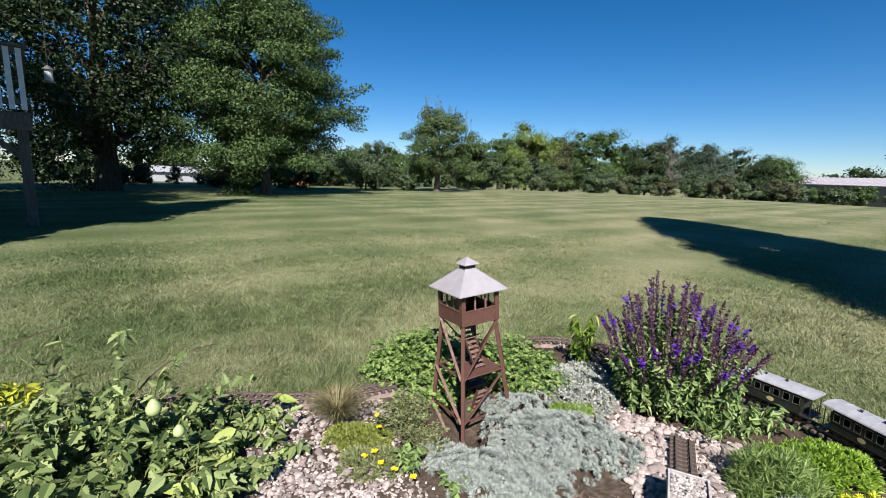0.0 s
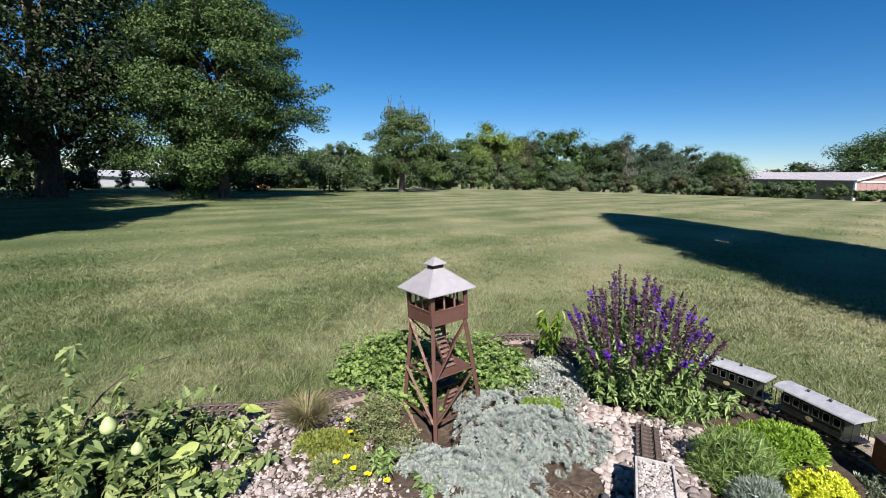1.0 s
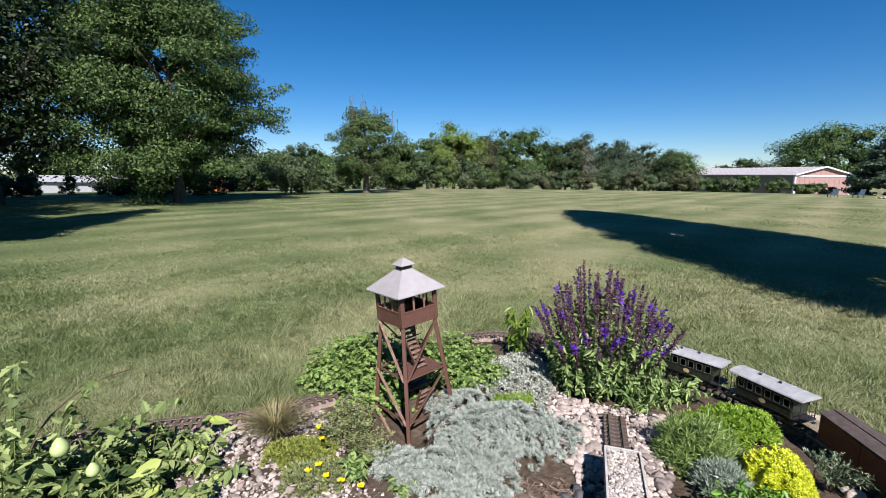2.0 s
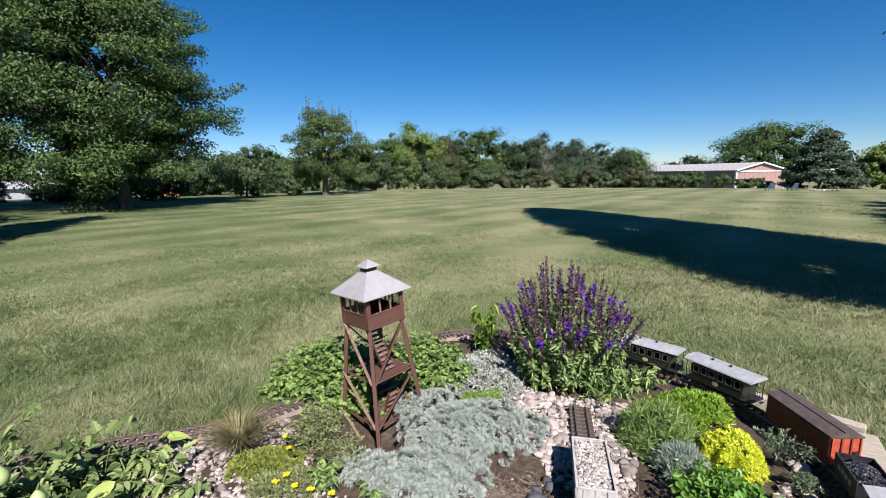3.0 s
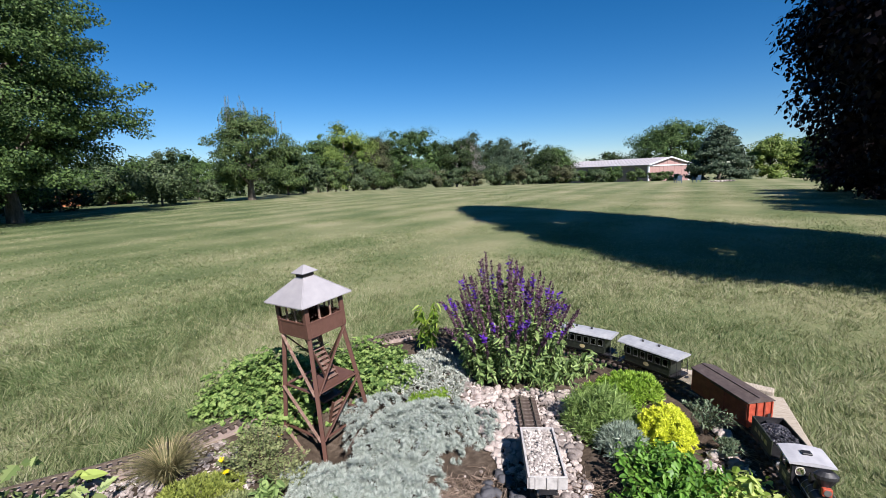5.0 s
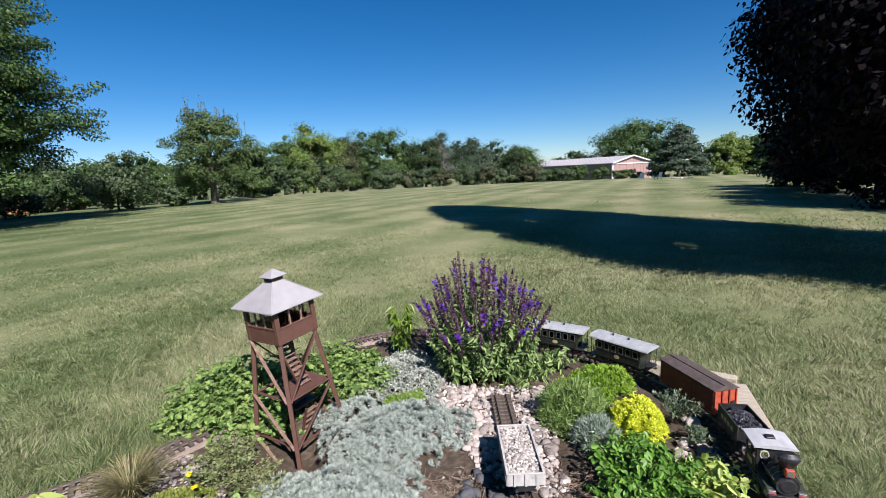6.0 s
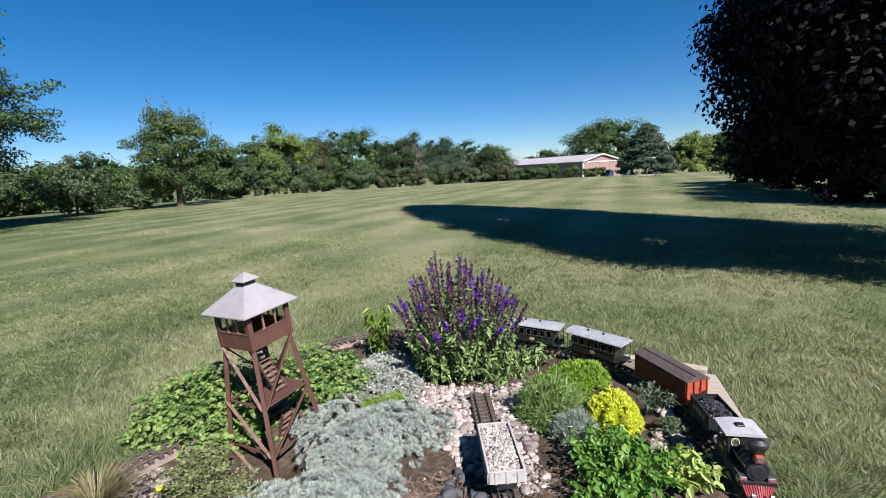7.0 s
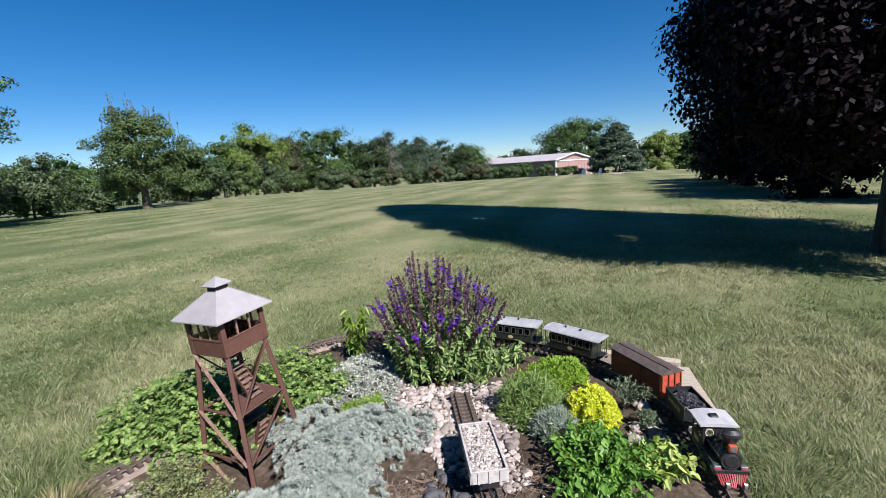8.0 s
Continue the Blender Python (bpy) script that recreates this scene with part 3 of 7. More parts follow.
def tree(name, at, h, w, mat, nleaf, leaf, crown_from=0.2, seed=1, trunk=0.0, label="", category="tree", group="", depth=None, point=0.0, clumps=120, flat=0.5, limbs=7, full=0.45, wide_low=0.0, boughs=(), clump=1.0, profile=None, lean=0.0, turn=0.65, core=0.5, fill=0.0, fill_size=2.6, pull=0.72, coarse=99.0):
    """Tapered trunk with limbs, and a crown of leaf clumps within an uneven outline. point: how far the crown narrows to its top."""
    g = np.random.default_rng(seed)
    x, y = at
    z = float(ground_z(x, y)) - 0.05
    t = thing(name, (x, y, z), 0, label, category, group)
    depth = depth or w
    c0, c1 = h * crown_from, h
    cz, rz = (c0 + c1) / 2, (c1 - c0) / 2
    tr = trunk or h * 0.022
    bm = bmesh.new()
    pts = [Vector((0.06 * h * 0.3 * noise.noise((seed, k * 0.7, 0)) * k / 6, 0.06 * h * 0.3 * noise.noise((0, seed, k * 0.7)) * k / 6, h * 0.9 * k / 6)) for k in range(7)]
    for k in range(6):
        rod(bm, pts[k], pts[k + 1], tr * (1.25 if k == 0 else 1) * (1 - k / 6.5), tr * (1 - (k + 1) / 6.5), 9, False)
    for k in range(limbs):
        a = 2.4 * k + seed
        z0 = h * (0.16 + 0.5 * k / max(1, limbs)) if crown_from > 0.1 else h * (0.1 + 0.5 * k / max(1, limbs))
        rr = 0.34 * (1 - 0.4 * k / limbs)
        p0 = Vector((0, 0, z0))
        p1 = Vector((math.cos(a) * w * rr * 0.5, math.sin(a) * depth * rr * 0.5, z0 + h * 0.1))
        p2 = Vector((math.cos(a) * w * rr, math.sin(a) * depth * rr, z0 + h * 0.2))
        lb = bmesh.new() if limbs >= 10 else bm
        rod(lb, p0, p1, tr * 0.5, tr * 0.32, 6, False)
        rod(lb, p1, p2, tr * 0.32, tr * 0.1, 6, False)
        if limbs >= 10:
            part("limb", lb, M_BARK, t, smooth=True)
    part("trunk", bm, M_BARK, t, smooth=True)
    u = unit(g.normal(size=(clumps, 3)))
    rad = blob_radius(u, seed) * g.uniform(full, 1.0, clumps) ** 0.6
    cc = u * rad[:, None]
    if profile:
        # a columnar crown: half-width by height, fuller towards its surface
        k = g.uniform(0, 1, clumps)
        a = g.uniform(0, 2 * math.pi, clumps)
        rr = np.interp(k, [q[0] for q in profile], [q[1] for q in profile]) * g.uniform(full, 1.0, clumps) ** 0.5
        rr *= np.array([1 + 0.22 * noise.noise((2 * math.cos(b) + seed, 2 * math.sin(b), c * 5)) for b, c in zip(a, k)])
        cc = np.stack([np.cos(a) * rr, np.sin(a) * rr, 2 * k - 1], 1)
        u = unit(cc * np.array([1, 1, 0.2]) + 1e-6)
    if point > 0:
        k = (cc[:, 2] + 1) / 2
        f = 1 - point * np.clip(k, 0, 1)
        cc[:, 0] *= f
        cc[:, 1] *= f
    if wide_low > 0:
        f = 1 + wide_low * np.clip(-cc[:, 2], 0, 1)
        cc[:, 0] *= f
        cc[:, 1] *= f
    cc = cc * np.array([w / 2, depth / 2, rz]) + np.array([0, 0, cz])
    cc[:, 0] += lean * np.clip((cc[:, 2] - 0.3 * h) / (0.7 * h), 0, 1)
    out = u * np.array([1, 1, 0.5]) + np.array([0, 0, 0.15])
    cr = clump * (w * 0.1 + 0.05 * h) * g.uniform(0.55, 1.4, clumps)
    for bx, by, bz, br in boughs:
        cc = np.vstack([cc, [[bx, by, bz]]])
        out = np.vstack([out, [[bx, by, 0.2 * abs(bx)]]])
        cr = np.append(cr, br)
    # high up, where nobody looks closely, fewer and larger leaves
    big = np.where(cc[:, 2] > coarse, 2.2, 1.0)
    share = cr ** 2 / big ** 2
    per = np.maximum(4, (nleaf * share / share.sum()).astype(int))
    idx = np.repeat(np.arange(len(cc)), per)
    off = unit(g.normal(size=(len(idx), 3))) * (g.uniform(0.1, 1, len(idx)) ** core)[:, None] * cr[idx][:, None]
    off[:, 2] *= flat
    c = cc[idx] + off
    o = 0.55 * unit(out[idx]) + 0.75 * unit(off * np.array([1, 1, 1 / max(flat, 0.3)]) + 1e-6) + np.array([0, 0, 0.35])
    size = leaf * big[idx]
    quads = facing_leaves(c, o, size, size * 0.6, turn, rng=g, droop=0.3)
    if fill > 0:
        # larger leaves deep inside, so that the sky does not show through
        k = g.permutation(len(c))[:int(len(c) * fill)]
        inner = (cc[idx[k]] + off[k] * 0.55) * np.array([pull, pull, 0.97])
        quads = np.concatenate([quads, facing_leaves(inner, o[k], size[k] * fill_size, size[k] * 0.7 * fill_size, turn, rng=g)])
    arrays("crown", quads, 4, mat, t)
    return t


# ---- trees near and far ----
tree("shade_tree", (-7.6, 18.7), 8.6, 7.3, M_OAK, 118000, 0.1, 0.05, 3, 0.2, "large green deciduous tree with a broad uneven crown", clumps=360, flat=0.5, full=0.4, limbs=14, point=0.2, wide_low=0.14, clump=0.58, fill=0.1, fill_size=2.0, pull=0.6,
     boughs=((4.0, -0.6, 4.25, 0.4), (4.35, -0.5, 4.4, 0.3), (4.1, -0.3, 3.6, 0.3), (3.9, 0, 2.9, 0.45), (2.9, 0, 6.9, 0.4), (3.2, 0, 6.5, 0.3), (-3.6, -1, 3.0, 0.6), (3.5, 0, 1.9, 0.6), (3.5, -0.5, 4.1, 0.5), (3.75, -0.3, 3.2, 0.45), (3.0, -0.8, 4.6, 0.5), (3.2, -0.6, 3.4, 0.5), (2.6, -0.3, 6.4, 0.4), (-0.75, -1.2, 6.8, 0.8), (-1.1, -1.5, 6.2, 0.8), (-1.2, -0.6, 6.9, 0.7), (-0.5, -1.8, 6.0, 0.7), (-1.4, 0.5, 6.5, 0.7), (-0.3, 0.2, 7.1, 0.8), (-0.9, 0.8, 6.4, 0.8), (-2.4, -2.0, 1.5, 0.7), (-0.9, -2.8, 1.35, 0.7), (0.7, -2.8, 1.3, 0.7), (2.2, -2.0, 1.4, 0.7), (-3.1, -0.6, 1.5, 0.7)))
tree("dark_shade_tree", (-14.0, 18.4), 13.0, 11.0, M_SHADELEAF, 66000, 0.12, 0.04, 5, 0.42, "very large green tree with a thick trunk, leaves darkened for shade", clumps=460, full=0.3, limbs=14, clump=0.7, fill=0.12, fill_size=2.0, coarse=8.6)
tree("dark_shade_tree", (-19.0, 13.0), 11.0, 8.0, M_SHADELEAF, 24000, 0.2, 0.1, 6, 0.3, "large green tree beyond the deck, leaves darkened for shade", clumps=160, full=0.25, clump=0.8, fill=0.12)


# unseen trees beside the house, added only to cast shade on lawn and deck
tree("dark_shade_tree", (-12.5, 4.2), 13.0, 7.6, M_SHADELEAF, 20000, 0.38, 0.1, 9, 0.3, "unseen tall tree added to shade the large trees", clumps=150, full=0.2)
tree("dark_shade_tree", (-6.7, 1.0), 13.2, 2.6, M_SHADELEAF, 16000, 0.27, 0.06, 10, 0.22, "unseen slender tree added to shade the lawn", clumps=130, full=0.15, point=0.45, clump=0.6)


def apple():
    t = tree("apple_tree", (-0.62, 28.4), 4.9, 4.3, M_APPLE, 26000, 0.12, 0.16, 8, 0.2, "old apple tree with thin upright shoots on its crown", clumps=120, flat=0.65, lean=0.35, limbs=15, full=0.4, clump=0.74,
             boughs=((-1.9, 0, 3.3, 0.35), (-2.15, 0, 3.5, 0.3), (-2.3, 0, 3.3, 0.2), (1.9, 0, 1.5, 0.5), (2.2, 0, 1.2, 0.4), (1.7, 0, 2.2, 0.5), (-1.5, 0, 1.3, 0.35)))
    g = np.random.default_rng(17)
    lines, cs = [], []
    for k in range(30):
        x, y = (-0.95, 0.1, 1.0, 1.6)[k % 4] + g.normal(0, 0.24), g.uniform(-1, 1)
        z = 3.7 + 0.5 * (1 - (x / 1.9) ** 2)
        p = arc((x, y, z), (g.uniform(-1, 1), g.uniform(-1, 1)), 0.1, g.uniform(0.7, 1.75) * (1.15 if k % 4 < 2 else 0.85), 5, 0.3)
        lines.append(p)
        for f in np.linspace(0.1, 3.99, 26):
            cs.append(p[int(f)] + (p[int(f) + 1] - p[int(f)]) * (f - int(f)))
    for p in lines:
        stem_mesh("shoot", [p], 0.012, 0.005, M_GREYTWIG, t)
    cs = np.array(cs)
    arrays("shoot_leaves", leaves(cs, np.tile([0, 0, 0.6], (len(cs), 1)), 0.09, 0.05, 0.8, 0, False, 0.3, g), 4, M_APPLE, t)


apple()
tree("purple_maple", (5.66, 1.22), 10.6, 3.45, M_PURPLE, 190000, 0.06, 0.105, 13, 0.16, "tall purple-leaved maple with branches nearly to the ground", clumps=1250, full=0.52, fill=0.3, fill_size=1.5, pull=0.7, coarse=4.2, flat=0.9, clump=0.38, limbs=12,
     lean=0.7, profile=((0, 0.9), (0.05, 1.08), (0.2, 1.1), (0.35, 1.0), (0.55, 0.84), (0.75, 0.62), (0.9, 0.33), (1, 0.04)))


def house():
    """The deck's house, beside and behind the path: unseen, added and sized to shade the lawn."""
    h = thing("house", (-6.2, 2.4, -0.1), 0, "unseen house behind the deck, added to shade the lawn", "house")
    bm = bmesh.new()
    box(bm, -9, 0, -9, 0, 0, 7.4)
    part("wall", bm, M_WHITE, h)
    bm = bmesh.new()
    loft(bm, [[(-9.4, y, 7.4), (0.4, y, 7.4), (-4.5, y, 10.8)] for y in (-9.4, 0.4)])
    part("roof", bm, M_BARNROOF, h)


house()
# (x, y, height, width, material, leaves, leaf size, crown base, narrowing, label)
FAR = [
    (1.7, 34.0, 3.7, 3.1, M_APPLE, 7000, 0.16, 0.12, 0.1, "rounded orchard tree beyond the lawn"),
    (3.0, 36.5, 3.0, 2.6, M_HEDGE, 4000, 0.17, 0.1, 0.1, "small rounded orchard tree"),
    (5.2, 46.0, 5.3, 4.2, M_OAK, 7000, 0.24, 0.08, 0.2, "green tree with a thin upper edge"),
    (7.9, 45.5, 6.2, 5.6, M_BRIGHT, 9000, 0.22, 0.06, 0.3, "yellow-green willow-like tree beyond the lawn"),
    (13.8, 58.4, 6.6, 5.0, M_RUST, 6000, 0.26, 0.05, 0.3, "rust-tinged green tree beyond the lawn"),
    (10.4, 60.0, 6.3, 5.0, M_DARKLEAF, 6000, 0.28, 0.05, 0.2, "dark green woodland tree beyond the lawn"),
    (21.8, 66.5, 8.9, 10.2, M_OAK, 12000, 0.3, 0.05, 0.1, "large round dark green tree"),
    (16.8, 66.5, 7.9, 6.0, M_DARKLEAF, 7000, 0.3, 0.05, 0.1, "dark green woodland tree beyond the lawn"),
    (28.2, 64.0, 7.4, 6.0, M_DARKLEAF, 8000, 0.28, 0.05, 0.1, "rounded dark green tree beyond the lawn"),
    (33.0, 70.0, 7.6, 4.6, M_GREYTWIG, 2600, 0.3, 0.1, 0.2, "half-bare greyish tree beyond the lawn"),
    (37.0, 76.0, 8.3, 6.5, M_PINE, 7000, 0.3, 0.05, 0.4, "tall dark conifer in the far wood"),
    (42.0, 76.0, 7.6, 7.5, M_DARKLEAF, 7000, 0.3, 0.05, 0.2, "dark green woodland tree beyond the lawn"),
    (30.0, 52.0, 5.6, 5.2, M_PINE, 8000, 0.22, 0.03, 0.55, "broad blue-green pine beyond the hedge"),
    (43.3, 61.3, 5.3, 4.4, M_DARKLEAF, 6000, 0.25, 0.05, 0.1, "small round dark tree beyond the lawn"),
    (48.5, 68.0, 5.8, 4.6, M_HEDGE, 7000, 0.27, 0.05, 0.15, "grey-green woodland tree beyond the lawn"),
    (46.0, 80.0, 7.0, 9.0, M_HEDGE, 7000, 0.32, 0.05, 0.15, "grey-green woodland tree beyond the lawn"),
    (56.0, 78.0, 6.6, 7.0, M_OAK, 6000, 0.3, 0.05, 0.2, "green woodland tree behind the barn"),
    (26.0, 76.0, 7.4, 8.0, M_OAK, 6000, 0.32, 0.05, 0.15, "green woodland tree beyond the lawn"),
    (36.0, 16.0, 3.6, 6.0, M_DARKLEAF, 8000, 0.2, 0.02, 0.2, "dark green tree behind the purple row"),
    (39.5, 21.5, 3.2, 5.0, M_OAK, 7000, 0.2, 0.02, 0.2, "green tree behind the yellow-green one"),
    (-40.0, 46.0, 6.5, 9.0, M_DARKLEAF, 6000, 0.34, 0.02, 0.15, "dark green tree behind the white building"),
    (-34.0, 54.0, 6.5, 9.0, M_DARKLEAF, 6000, 0.34, 0.02, 0.15, "dark green tree behind the white building"),
    (-26.0, 58.0, 6.0, 9.0, M_OAK, 6000, 0.34, 0.02, 0.15, "green tree behind the white building"),
    (-19.0, 55.0, 5.2, 9.0, M_DARKLEAF, 6000, 0.32, 0.02, 0.15, "dark green tree behind the hedge"),
    (-45.0, 36.0, 6.5, 9.0, M_DARKLEAF, 6000, 0.34, 0.02, 0.15, "dark green tree beyond the deck"),
    (-6.0, 52.0, 4.2, 7.0, M_OAK, 6000, 0.28, 0.03, 0.15, "distant green tree beyond the lawn"),
    (-1.0, 60.0, 4.9, 8.0, M_DARKLEAF, 6000, 0.3, 0.03, 0.15, "distant dark green tree beyond the lawn"),
    (3.0, 58.0, 4.6, 7.0, M_HEDGE, 6000, 0.28, 0.03, 0.15, "distant green tree beyond the lawn"),
    (-13.0, 50.0, 4.0, 8.0, M_HEDGE, 6000, 0.28, 0.03, 0.15, "distant green tree beyond the lawn"),
    (43.0, 68.0, 6.6, 6.0, M_HEDGE, 5000, 0.27, 0.03, 0.2, "grey-green woodland tree beyond the lawn"),
    (50.0, 75.0, 6.4, 5.4, M_DARKLEAF, 5000, 0.28, 0.03, 0.2, "dark green woodland tree beyond the lawn"),
    (31.0, 78.0, 7.4, 7.0, M_DARKLEAF, 5000, 0.3, 0.03, 0.2, "dark green woodland tree beyond the lawn"),
    (19.0, 74.0, 7.6, 7.0, M_DARKLEAF, 5000, 0.3, 0.03, 0.2, "dark green woodland tree beyond the lawn"),
    (45.5, 62.5, 6.3, 6.4, M_OAK, 5000, 0.26, 0.03, 0.15, "green woodland tree beyond the lawn"),
    (82.3, 71.8, 13.3, 14.0, M_OAK, 30000, 0.3, 0.1, 0.05, "broad spreading tree behind the barn"),
    (76.0, 84.0, 7.2, 9.0, M_DARKLEAF, 5000, 0.38, 0.05, 0.1, "dark tree behind the barn"),
    (36.2, 22.6, 3.3, 3.8, M_BRIGHT, 9000, 0.15, 0.03, 0.2, "yellow-green bushy tree beyond the lawn"),
    (18.3, 8.9, 2.3, 2.6, M_SHADELEAF, 9000, 0.1, 0.01, 0.2, "dark leafy small tree in the row"),
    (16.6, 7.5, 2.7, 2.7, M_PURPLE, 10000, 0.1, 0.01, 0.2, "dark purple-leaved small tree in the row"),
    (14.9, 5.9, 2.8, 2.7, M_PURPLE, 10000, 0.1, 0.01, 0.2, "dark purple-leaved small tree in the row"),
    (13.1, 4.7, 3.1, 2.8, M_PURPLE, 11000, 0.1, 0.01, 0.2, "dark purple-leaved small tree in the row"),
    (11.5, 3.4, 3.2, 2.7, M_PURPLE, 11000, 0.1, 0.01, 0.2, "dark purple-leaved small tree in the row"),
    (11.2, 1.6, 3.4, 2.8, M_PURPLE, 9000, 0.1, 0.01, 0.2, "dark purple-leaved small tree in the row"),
]
for k, (x, y, h, w, m, n, leaf, cb, pt, lab) in enumerate(FAR):
    tree("pine_tree" if m is M_PINE else "background_tree", (x, y), h * (1.2 if y > 66 and 34 < x < 58 else 1.05 if y > 40 and x < 60 else 1), w * (1.3 if y > 44 else 1), m, int(n * (1.15 if y > 40 and 0 < x < 60 else 0.45 if x < 0 else 0.75)), leaf * (0.74 if y > 40 and 0 < x < 60 else 1.1), cb, 200 + k, 0, lab, clumps=85, point=pt, flat=0.6, full=0.4, limbs=6, turn=0.5, clump=0.85, core=0.45, fill=0.16, fill_size=3.0)


tree("pine_tree", (32.4, 23.9), 4.0, 4.3, M_PINE, 21000, 0.18, 0.0, 241, 0.12, "dense blue-green pine at the edge of the lawn", clumps=230, full=0.3, flat=0.45, limbs=8, clump=0.72, turn=0.5,
     profile=((0, 0.95), (0.12, 1.05), (0.35, 0.9), (0.6, 0.62), (0.82, 0.34), (1, 0.04)))


def hedge_run(pts, gap, h, w, seed, label, mats, leaf=0.15, n=2100):
    g = random.Random(seed)
    p = np.array(pts, float)
    s = np.concatenate([[0], np.cumsum(np.linalg.norm(np.diff(p, axis=0), axis=1))])
    d = 0.0
    k = 0
    while d < s[-1]:
        x, y = np.interp(d, s, p[:, 0]), np.interp(d, s, p[:, 1])
        hh = h * g.uniform(0.78, 1.15)
        tree("hedge_shrub", (x + g.uniform(-0.4, 0.4), y + g.uniform(-0.4, 0.4)), hh, w * g.uniform(0.85, 1.2), mats[k % len(mats)], n, leaf * 0.95, 0.04, seed * 100 + k, 0.05, label, "shrub", "hedge at the edge of the lawn", clumps=34, flat=0.7, limbs=4, full=0.35, turn=0.4, core=0.5, fill=0.14)
        d += gap * g.uniform(0.85, 1.15)
        k += 1


hedge_run([(-9.0, 32.5), (-3.6, 34.2)], 1.7, 3.0, 2.6, 3, "tall leafy green hedge shrub", [M_HEDGE, M_OAK], 0.13, 5000)
hedge_run([(3.6, 38.0), (10.5, 38.2)], 1.25, 2.7, 2.3, 4, "grey-green hedge shrub with bare lower stems", [M_HEDGE, M_HEDGE, M_APPLE])
hedge_run([(12.4, 38.3), (19.5, 37.0), (25.0, 33.5)], 1.2, 1.8, 2.1, 5, "low grey-green hedge shrub", [M_HEDGE, M_HEDGE, M_RUST])
hedge_run([(25.0, 33.5), (28.8, 30.4)], 1.1, 1.35, 1.9, 6, "low leafy hedge shrub in front of the barn", [M_OAK, M_HEDGE])


for k, (x, y, h) in enumerate(((29.9, 29.6, 1.25), (30.7, 28.2, 0.8), (31.6, 27.6, 0.9))):
    tree("garden_bush", (x, y), h, 1.5, M_APPLE, 2200, 0.12, 0.02, 360 + k, 0.04, "loose yellow-green bush in front of the barn", "shrub", clumps=34, flat=0.7, limbs=4, full=0.4, fill=0.1)


def frame_beam(name, pts, mat, parent, w, h):
    for a, b in pts:
        bm = bmesh.new()
        beam(bm, a, b, w, h)
        part(name, bm, mat, parent)


def barn():
    b = thing("barn", (65.6, 62.0, -3.3), math.degrees(math.atan2(0.999, -0.03)) , "long metal barn with a pale low-pitched roof", "barn")
    # x runs along the barn's length away from the corner, y towards the left wall
    L, W, E, P = 25.0, 10.5, 4.3, 5.5
    bm = bmesh.new()
    box(bm, 0, L, -0.1, 0.1, 0, E)
    part("wall", bm, M_BARNWALL, b)
    bm = bmesh.new()
    box(bm, 0, L, -W - 0.1, -W + 0.1, 0, E)
    part("wall", bm, M_BARNWALL, b)
    for x in (0.1, L - 0.1):
        bm = bmesh.new()
        loft(bm, [[(x + dx, -0.1, 0), (x + dx, -W + 0.1, 0), (x + dx, -W + 0.1, E), (x + dx, -W / 2, P - 0.05), (x + dx, -0.1, E)] for dx in (-0.1, 0.1)])
        part("gable_wall", bm, M_BARNRED, b, "faded rose gable wall")
    for k in range(10):
        bm = bmesh.new()
        y = -0.9 - (W - 1.8) * k / 9
        box(bm, -0.03, 0.0, y - 0.04, y + 0.04, 0, E + (P - E) * (1 - abs(y + W / 2) / (W / 2)) - 0.1)
        part("siding_rib", bm, M_BARNRED, b)
    for s in (0, 1):
        bm = bmesh.new()
        y0, y1 = (0.35, -W / 2) if s == 0 else (-W - 0.35, -W / 2)
        z0 = E - 0.1
        loft(bm, [[(x, y0, z0), (x, y1, P), (x, y1, P + 0.12), (x, y0, z0 + 0.12)] for x in (-0.4, L + 0.4)])
        rf = part("roof", bm, M_BARNROOF, b)
        for k in range(22):
            x = 0.4 + (L - 0.8) * k / 21
            bm = bmesh.new()
            beam(bm, (x, y0, z0 + 0.15), (x, y1, P + 0.15), 0.06, 0.06)
            part("roof_seam", bm, M_BARNROOF, rf)
    frame_beam("corner_trim", [((-0.05, 0.08, 0), (-0.05, 0.08, E)), ((-0.05, -W - 0.02, 0), (-0.05, -W - 0.02, E))], M_WHITE, b, 0.28, 0.28)
    frame_beam("gable_trim", [((-0.42, 0.35, E), (-0.42, -W / 2, P + 0.1)), ((-0.42, -W - 0.35, E), (-0.42, -W / 2, P + 0.1)), ((-0.06, 0.1, E - 0.15), (-0.06, -W, E - 0.15))], M_WHITE, b, 0.14, 0.22)
    bm = bmesh.new()
    box(bm, -0.06, -0.03, -W / 2 - 2.2, -W / 2 + 2.2, 0, 3.0)
    part("barn_door", bm, M_BARNRED, b)


barn()


